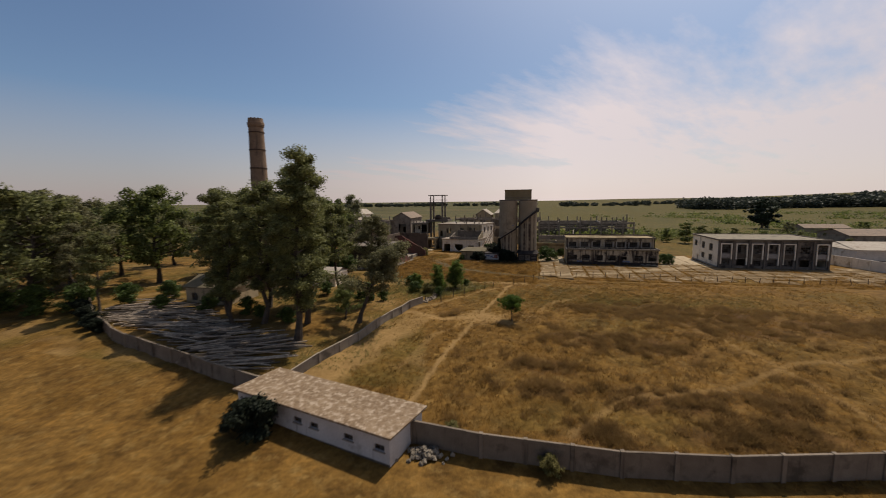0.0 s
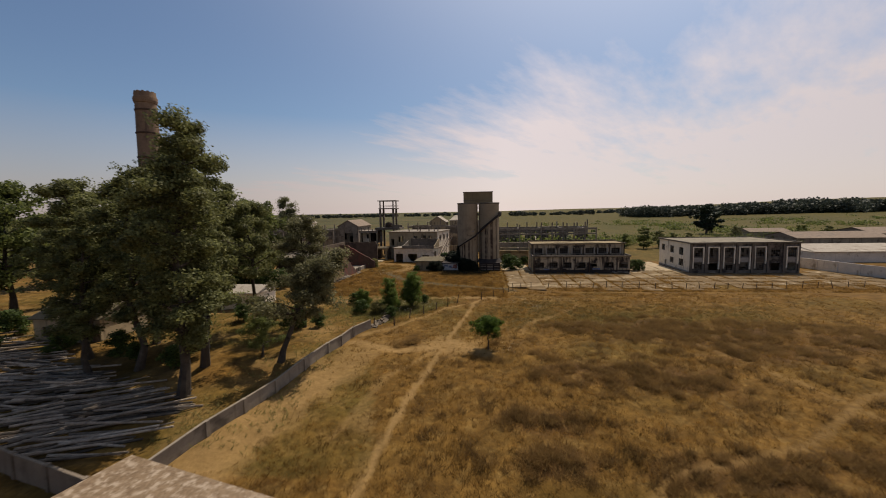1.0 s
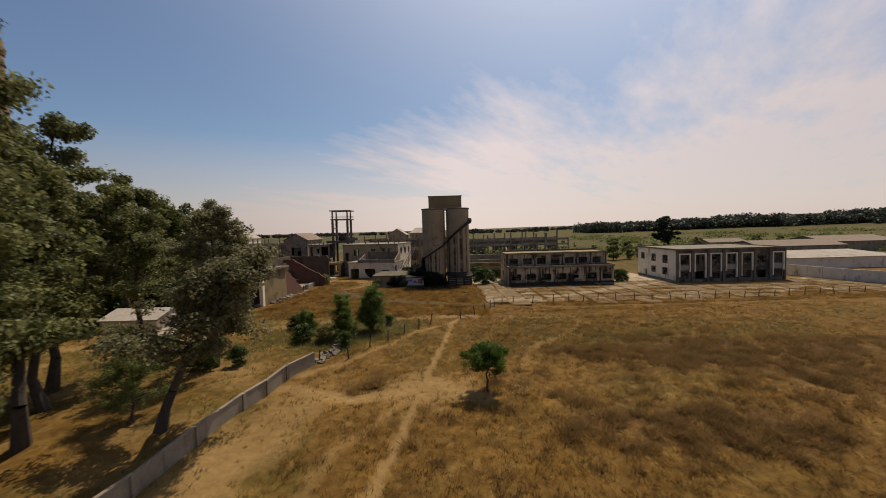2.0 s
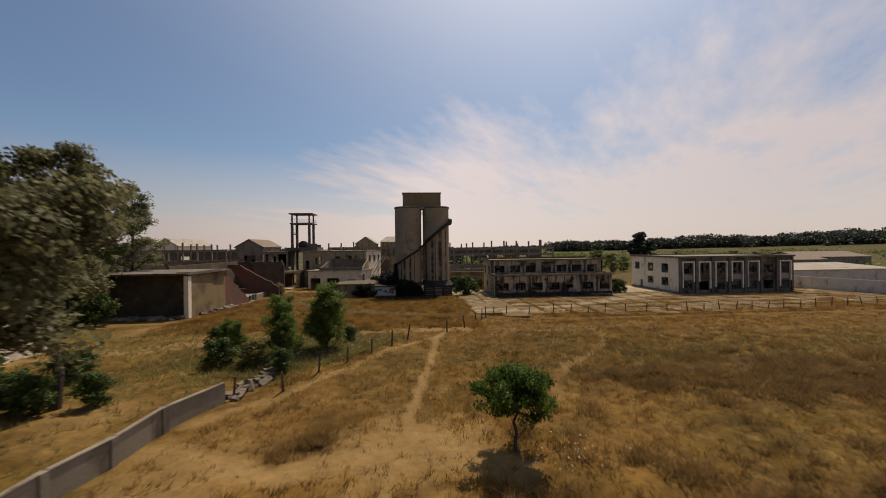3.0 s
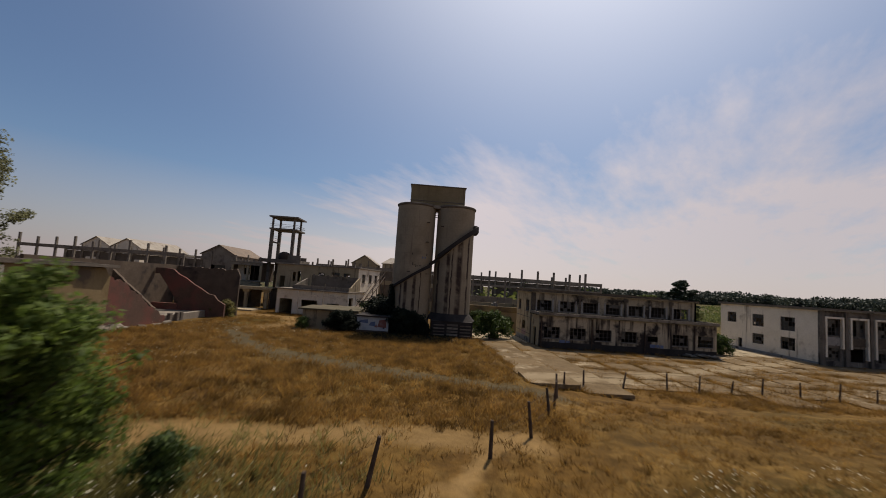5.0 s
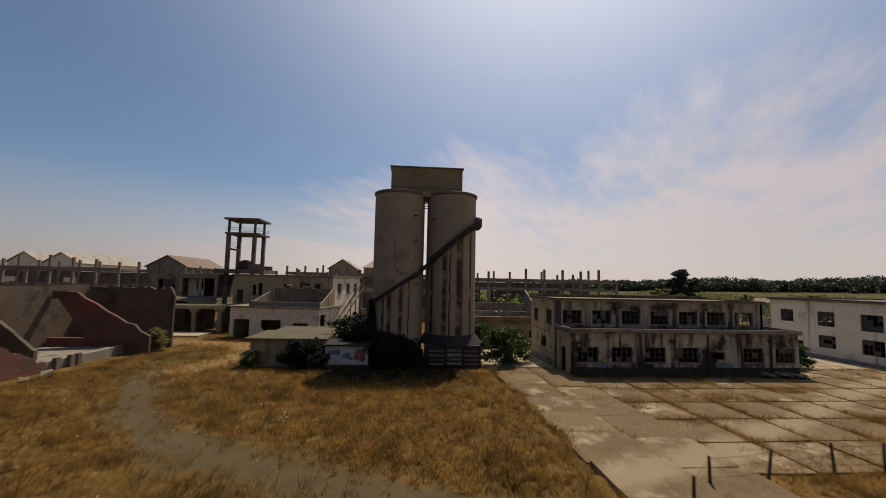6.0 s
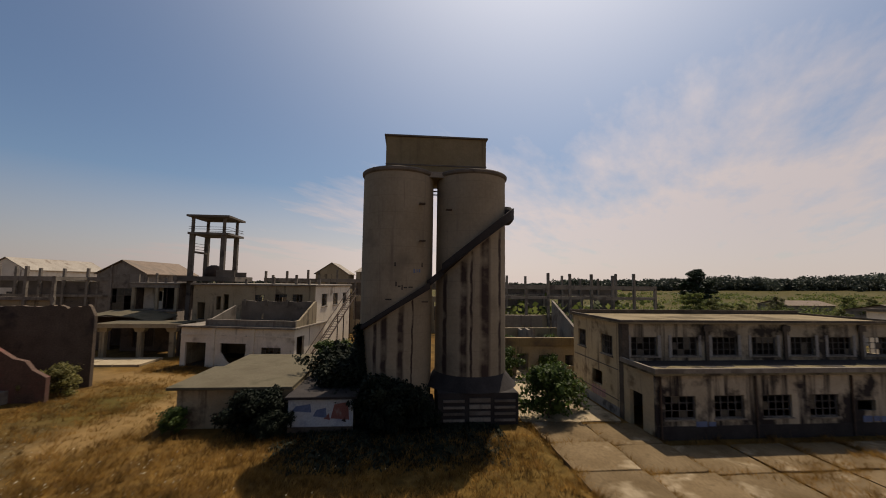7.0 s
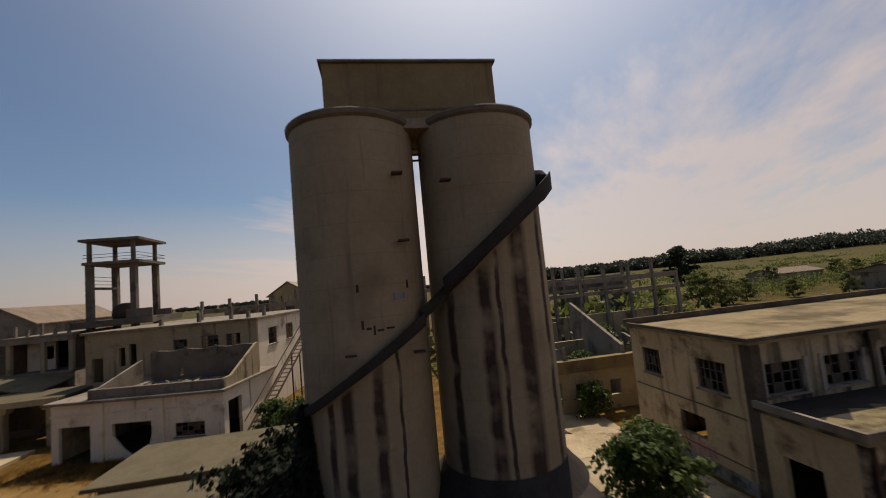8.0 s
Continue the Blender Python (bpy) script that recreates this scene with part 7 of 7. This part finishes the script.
def build_grass():
    rng = np.random.default_rng(5)
    # main field and the strips round it
    n = 60000
    x, y = rng.uniform(-20, 62, n), rng.uniform(-95, -33, n)
    dirt, scrub, green, road = masks(x, y)
    thick = np.clip(0.6 + 0.6 * lumps(x, y, 0.5, 3.0), 0.15, 1)
    keep = (x > -20.3 + (y + 88) * 0.29 + 0.4) & (rng.random(n) < thick * (1 - dirt)) & (rng.random(n) < np.clip(1.15 - x / 80, 0.3, 1))
    grass("dry_grass", "tall dry golden grass over the field", x[keep], y[keep], STRAW, 6, 0.12, 0.36, 8, 0.020)
    # before the silo
    n = 26000
    x, y = rng.uniform(-34, 6, n), rng.uniform(-41, -3, n)
    dirt, scrub, green, road = masks(x, y)
    keep = (rng.random(n) < np.clip(0.65 + 0.6 * lumps(x, y, 0.6, 5.0), 0.2, 1) * (1 - road) * (1 - dirt)) & ~((x > -18.2) & (y > -4.2)) & ~((x < -31.8) & (y < 8))
    grass("dry_grass", "tall dry golden grass before the silo", x[keep], y[keep], STRAW, 7, 0.18, 0.55, 9, 0.022)
    n = 15000
    i, j = rng.integers(0, 22, n), rng.integers(0, 8, n)
    along = rng.random(n) < np.where(i > 9, 0.25, 0.75)
    x = np.where(along, 6.6 + 3.9 * i + rng.normal(size=n) * 0.08, 6.6 + 3.9 * 22 * rng.random(n))
    y = np.where(along, -29.8 + 27.3 * rng.random(n), -29.8 + 3.9 * j + rng.normal(size=n) * 0.12)
    keep = (rng.random(n) < np.clip(0.40 + 0.9 * lumps(x, y, 0.35, 8.0), 0.12, 1)) & ~((x > 13.5) & (x < 39.5) & (y > -5)) & ~((x > 52) & (y > -7))
    grass("dry_grass", "dry grass growing in the joints of the yard slabs", x[keep], y[keep], STRAW, 12, 0.15, 0.5, 9, 0.022)
    px, py = [], []
    for q in range(70):
        cx, cy, cr = rng.uniform(14, 80), rng.uniform(-24, -7.5), rng.uniform(0.4, 1.5)
        if abs((cx - 8) * -0.473 + (cy + 27.3) * 0.881) < 2.6 or (cx > 50 and cy > -9):
            continue
        k = int(70 * cr)
        px.append(cx + rng.normal(size=k) * cr * 1.3)
        py.append(cy + rng.normal(size=k) * cr * 0.35)
    px, py = np.concatenate(px), np.concatenate(py)
    keep = (py < -6.2)
    grass("dry_grass", "dry grass patches on the cracked yard slabs", px[keep], py[keep], STRAW, 17, 0.2, 0.5, 8, 0.02)
    n = 7000
    x, y = rng.uniform(-31.5, -18.6, n), rng.uniform(-4, 24, n)
    keep = rng.random(n) < np.clip(0.55 + 0.7 * lumps(x, y, 0.5, 6.0), 0.1, 1) * (1 - masks(x, y)[3]) * (1 - masks(x, y)[0])
    grass("dry_grass", "dry golden grass between ruin and huts", x[keep], y[keep], STRAW, 15, 0.15, 0.45, 8, 0.022)
    n = 9000
    x, y = rng.uniform(14, 88, n), rng.uniform(-31, -21.5, n)
    keep = rng.random(n) < np.clip(0.45 + 0.8 * lumps(x, y, 0.4, 4.4), 0.05, 1) * np.clip((-21.5 - y) / 5, 0, 1)
    grass("dry_grass", "dry grass along the edge of the yard", x[keep], y[keep], STRAW, 13, 0.15, 0.45, 9, 0.022)
    n = 12000
    x, y = rng.uniform(-60, -14, n), rng.uniform(-86, -36, n)
    keep = (x < -14.5 - (y + 60) * 0.28) & (rng.random(n) < np.clip(0.4 + 0.7 * lumps(x, y, 0.4, 9.0), 0, 1)) & ~((y < -68) & (x < -24))
    grass("dry_grass", "patchy dry grass in the walled yard", x[keep], y[keep], GREENWEED, 8, 0.15, 0.5, 5, 0.03)
    n = 5200
    x, y = rng.normal(-11.5, 4.5, n), rng.normal(-50, 3.5, n)
    keep = x < -1.2 - (y + 44) * -0.72
    grass("green_weeds", "green and yellow weeds beside the fence", x[keep], y[keep], GREENWEED, 9, 0.2, 0.6, 6, 0.025)
    n = 9000
    x, y = rng.uniform(2, 46, n), rng.uniform(-62, -44, n)
    keep = (rng.random(n) < masks(x, y)[2] * 1.3) & (masks(x, y)[0] < 0.2)
    grass("green_weeds", "olive weeds mixed into the dry field", x[keep], y[keep], OLIVEWEED, 14, 0.12, 0.34, 8, 0.02)
    # scrub patches: round tussocks
    px, py = [], []
    for sx, sy, r in SCRUBS:
        for q in range(int(7 * r)):
            cx, cy, cr = sx + rng.normal() * r * 0.95, sy + rng.normal() * r * 0.5, rng.uniform(0.35, 1.0)
            k = int(60 * cr)
            px.append(cx + rng.normal(size=k) * cr * 0.6)
            py.append(cy + rng.normal(size=k) * cr * 0.5)
    for q in range(240):                                 # single tussocks all over
        cx, cy, cr = rng.uniform(-4, 60), rng.uniform(-93, -62), rng.uniform(0.25, 0.7)
        k = int(34 * cr)
        px.append(cx + rng.normal(size=k) * cr * 0.6)
        py.append(cy + rng.normal(size=k) * cr * 0.5)
    px, py = np.concatenate(px), np.concatenate(py)
    keep = (masks(px, py)[0] < 0.25) & (py < -44)
    grass("dry_scrub", "low reddish-brown dry scrub in the field", px[keep], py[keep], SCRUB, 10, 0.25, 0.65, 8, 0.018)
    # white umbels
    pts = []
    for fx, fy, r, k in ((4.3, -69.1, 0.9, 60), (8.5, -46.0, 0.7, 70), (13.0, -45.4, 0.6, 40), (6.4, -47.5, 0.5, 26), (9.0, -47.7, 0.5, 20), (10.1, -50.7, 0.6, 80), (-11.1, -49.1, 2.2, 160), (-7.0, -50.1, 1.8, 140), (-10.5, -53.4, 1.8, 120), (15.5, -45, 1.5, 50), (-8.4, -48.0, 1.6, 120), (6.5, -58, 1.8, 40), (-14, -12, 4, 160), (-26, -8, 3.5, 150), (-20, -30, 3, 90), (-22, -14, 2.5, 120), (-12, -22, 3, 90)):
        px, py = fx + rng.normal(size=k) * r, fy + rng.normal(size=k) * r * 0.7
        pts.append(np.stack([px, py, ground_z(px, py) + rng.uniform(0.45, 0.95, k)], 1))
    scatter_stuff("white_flowers", "white umbel flowers among the weeds", "flowers", np.concatenate(pts), FLOWER, 0.06, 1.1, 11, up=2.5)


build_grass()


def build_far_woods():
    rng = np.random.default_rng(77)
    pts = []
    # a long belt of woods: near belt on the +x side, thinner on the -x side
    for k in range(1700):
        t = rng.random()
        if k < 1350:
            x, y = 235 + 1105 * t, 570 - 210 * t + rng.normal() * 26
            h = rng.uniform(12, 21)
        elif k < 1500:
            x, y = 60 + 700 * t, 900 + rng.normal() * 40
            h = rng.uniform(9, 15)
        else:
            x, y = -900 + 900 * t, 1150 + rng.normal() * 60
            h = rng.uniform(9, 14)
        h *= 1.0 + 0.45 * min(1.0, max(0.0, (x - 250) / 500))
        h *= 0.86 + 0.10 * math.sin(x * 0.031) + 0.10 * math.sin(x * 0.083 + 1)
        n = 150
        q = rng.normal(size=(n, 3))
        q = q / np.linalg.norm(q, axis=1)[:, None] * rng.random(n)[:, None] ** 0.3
        q = q * np.array([h * 0.55, h * 0.55, h * 0.45]) + np.array([x, y, h * 0.48 - 1 + float(far_rise(x, y))])
        pts.append(q)
    scatter_stuff("far_woods", "long dark belt of far woods on the plain", "woods", np.concatenate(pts), FARLEAF, 2.7, 1.1, 78)
    # hedges and scrub on the middle ground
    pts = []
    for k in range(900):
        x, y = rng.uniform(60, 420), rng.uniform(60, 380)
        if math.sin(x * 0.05) + math.sin(y * 0.06 + x * 0.02) < 0.25:
            continue
        h = rng.uniform(1.5, 5)
        n = 40
        q = rng.normal(size=(n, 3)) * np.array([h * 0.8, h * 0.5, h * 0.22]) + np.array([x, y, h * 0.40 - 0.8 + float(far_rise(x, y))])
        q[:, 2] = np.maximum(q[:, 2], -0.8)
        pts.append(q)
    near = []
    for k in range(90):                                # greenery behind the skeletons
        x, y = rng.uniform(8, 46), rng.uniform(38, 60)
        h = rng.uniform(3, 7.5)
        q = rng.normal(size=(60, 3)) * np.array([h * 0.3, h * 0.3, h * 0.25]) + np.array([x, y, h * 0.5 - 0.8])
        q[:, 2] = np.maximum(q[:, 2], -0.8)
        pts.append(q)
    for k in range(320):                               # a broken hedge behind the blocks
        x = rng.uniform(34, 190)
        y, h = 60 + 0.12 * x + abs(rng.normal()) * 16, rng.uniform(2.5, 5.5)
        q = rng.normal(size=(70, 3)) * np.array([h * 0.38, h * 0.3, h * 0.24]) + np.array([x, y, h * 0.45 - 0.8])
        q[:, 2] = np.maximum(q[:, 2], -0.8)
        near.append(q)
    for k in range(70):                                # shrubs grown up inside the roofless rooms
        x, y = rng.uniform(12, 40), rng.uniform(23.5, 33.5)
        h = rng.uniform(1.5, 4.0)
        q = rng.normal(size=(90, 3)) * np.array([h * 0.35, h * 0.35, h * 0.25]) + np.array([x, y, h * 0.45 - 0.7])
        q[:, 2] = np.maximum(q[:, 2], -0.7)
        near.append(q)
    scatter_stuff("shrubs", "green shrubs grown up in the ruins and behind the blocks", "shrubs", np.concatenate(near), DARKLEAF, 0.30, 1.3, 80)
    scatter_stuff("hedges", "scrubby green hedges on the plain", "hedge", np.concatenate(pts), DARKLEAF, 0.9, 1.3, 79)


FARLEAF = leaf_surface("far_foliage", (0.044, 0.054, 0.040), (0.060, 0.071, 0.050), 0.2, 0.03, 0.25)
build_far_woods()


# ---- houses and sheds further off ----
gabled("small_house", "small derelict house among the trees", -55.5, -46.0, -67.5, -60.5, 3.4 + 0.8, 4.9 + 0.8, PLASTER, HUTROOF, [(1.2, 2.4, 1.8, 3.2), (4, 5.1, 0.9, 3.0), (6.8, 8.2, 1.8, 3.2)], along="x")
gabled("small_hut", "small white hut with pale roof in the grove", -41.5, -35.0, -50.8, -45.2, 2.6 + 1.5, 3.4 + 1.5, WHITE, PALE, [(2.6, 3.5, 0.9, 3.1), (4.4, 5.4, 2.0, 3.1)], along="x")
PALECOAT = surface("pale_wall_paint", (0.50, 0.46, 0.40), (0.62, 0.57, 0.50), 0.5, stain=(0.28, 0.24, 0.19), stain_scale=0.4, streak=(0.2, 0.17, 0.13), streak_at=0.6, grain=0.12)
gabled("low_warehouse", "long low white warehouse with pale roof", 96, 128, 14, 40, 3.2, 4.3, PALECOAT, PALE, (), along="x", hip=3)
gabled("low_warehouse", "low white shed with pale roof far off", 118, 150, 52, 70, 4.2, 6.0, CONC, TILE, (), along="x")
gabled("low_warehouse", "low white shed with pale roof far off", 160, 190, 70, 92, 4.4, 6.4, CONC, TILE, (), along="x")
gabled("low_warehouse", "low white shed with pale roof far off", 128, 146, 96, 108, 4.0, 5.4, CONC, TILE, (), along="x")
boundary("boundary_wall", [(80, 46), (83, 14), (88, -10), (94, -24)], 2.6, 5.0, "pale boundary wall beyond the framed block", coat=PALECOAT)



# ---- yard paving: single slabs ----
def build_pavement():
    rng = random.Random(51)
    p = thing("pavement", "cracked concrete yard slabs with grass in the joints", "paving", kind="structure")
    S = 3.9
    for i in range(22):
        for j in range(7):
            x, y = 6.6 + S * (i + 0.5), -29.8 + S * (j + 0.5)
            y += max(0, x - 12) * 0.06 if j == 0 else 0
            if 13.5 < x < 39.5 and y > -6.0:
                continue
            if 52.0 < x < 79 and y > -7.0:
                continue
            if rng.random() < (0.85 if j == 0 and x > 13 else 0.5 if j == 1 and x > 44 else 0.015):
                continue
            ob = part("slab", SLABS[rng.randrange(len(SLABS))], None, p)
            ob.matrix_basis = pose(x, y, max(gz(x - 1.6, y - 1.6), gz(x + 1.6, y - 1.6), gz(x - 1.6, y + 1.6), gz(x + 1.6, y + 1.6)) + 0.05 + rng.uniform(-0.01, 0.02), rng.gauss(0, 0.15), rng.gauss(0, 0.15), rng.choice((0, 90, 180, 270)))
    for j in range(6):                                   # lane between silo and block
        for i in range(2):
            x, y = 8.3 + 3.76 * i, -2.0 + S * (j + 0.5)
            ob = part("slab", LANE[(i + j) % len(LANE)], None, p)
            ob.matrix_basis = pose(x, y, gz(x, y) + 0.06, 0, 0, 90 * (i + j))
    for j in range(5):                                   # lane between the blocks
        for i in range(3):
            x, y = 40.5 + S * (i + 0.5), -2.4 + S * (j + 0.5)
            ob = part("slab", LANE[(i * 2 + j) % len(LANE)], None, p)
            ob.matrix_basis = pose(x, y, gz(x, y) + 0.05, 0, 0, 90 * (i + j))


def slab_mesh(seed, mat=None):
    rng = random.Random(seed)
    pts = []
    h = 1.89
    for ux, uy in ((0, -1), (1, 0), (0, 1), (-1, 0)):    # one broken edge after another
        for f in (-1 + rng.uniform(0.02, 0.16), rng.uniform(-0.5, -0.1), rng.uniform(0.1, 0.5), 1 - rng.uniform(0.02, 0.16)):
            d = h - abs(rng.gauss(0, 0.035)) - (0.10 if rng.random() < 0.12 else 0)
            pts.append((ux * d - uy * f * h, uy * d + ux * f * h))
    a = Acc()
    n = len(pts)
    a.v += [(x + rng.uniform(-0.02, 0.02), y + rng.uniform(-0.02, 0.02), 0.05) for x, y in pts]
    a.v += [(x * 1.005, y * 1.005, -0.25) for x, y in pts]
    a.f.append(tuple(range(n)))
    for i in range(n):
        j = (i + 1) % n
        a.f.append((i, n + i, n + j, j))
    me = a.mesh("slab")
    me.materials.append(mat or SLAB)
    return me


def add_dust(m, p, q, wide, colour):
    """A worn dusty way over the slabs, from p to q."""
    nt = m.node_tree
    N, L = nt.nodes.new, nt.links.new
    bsdf = nt.nodes["Principled BSDF"]
    base = bsdf.inputs["Base Color"].links[0].from_socket
    geo, dot, noise, r, mix = N("ShaderNodeNewGeometry"), N("ShaderNodeVectorMath"), N("ShaderNodeTexNoise"), N("ShaderNodeMapRange"), N("ShaderNodeMix")
    d = math.hypot(q[0] - p[0], q[1] - p[1])
    across = (-(q[1] - p[1]) / d, (q[0] - p[0]) / d)
    dot.operation = "DOT_PRODUCT"
    L(geo.outputs["Position"], dot.inputs[0])
    dot.inputs[1].default_value = (across[0], across[1], 0)
    noise.inputs["Scale"].default_value, noise.inputs["Detail"].default_value = 0.45, 7
    noise.inputs["Roughness"].default_value = 0.65
    L(geo.outputs["Position"], noise.inputs["Vector"])

    def maths(op, a, b):
        n = N("ShaderNodeMath")
        n.operation = op
        for i, v in enumerate((a, b)):
            if isinstance(v, (int, float)):
                n.inputs[i].default_value = v
            else:
                L(v, n.inputs[i])
        return n.outputs[0]
    off = maths("ABSOLUTE", maths("SUBTRACT", dot.outputs["Value"], across[0] * p[0] + across[1] * p[1]), 0)
    off = maths("ADD", off, maths("MULTIPLY", maths("SUBTRACT", noise.outputs["Fac"], 0.5), wide * 2.6))
    for key, v in (("From Min", wide * 1.25), ("From Max", wide * 0.4), ("To Max", 0.85)):
        r.inputs[key].default_value = v
    L(off, r.inputs["Value"])
    mix.data_type = "RGBA"
    L(r.outputs[0], mix.inputs["Factor"])
    L(base, mix.inputs["A"])
    mix.inputs["B"].default_value = (*colour, 1)
    L(mix.outputs["Result"], bsdf.inputs["Base Color"])


add_dust(SLAB, (8, -27.3), (44, -8.0), 1.2, (0.265, 0.205, 0.125))
SLABS = [slab_mesh(i) for i in range(6)]
LANE = [slab_mesh(i + 10, LANESLAB) for i in range(4)]
build_pavement()
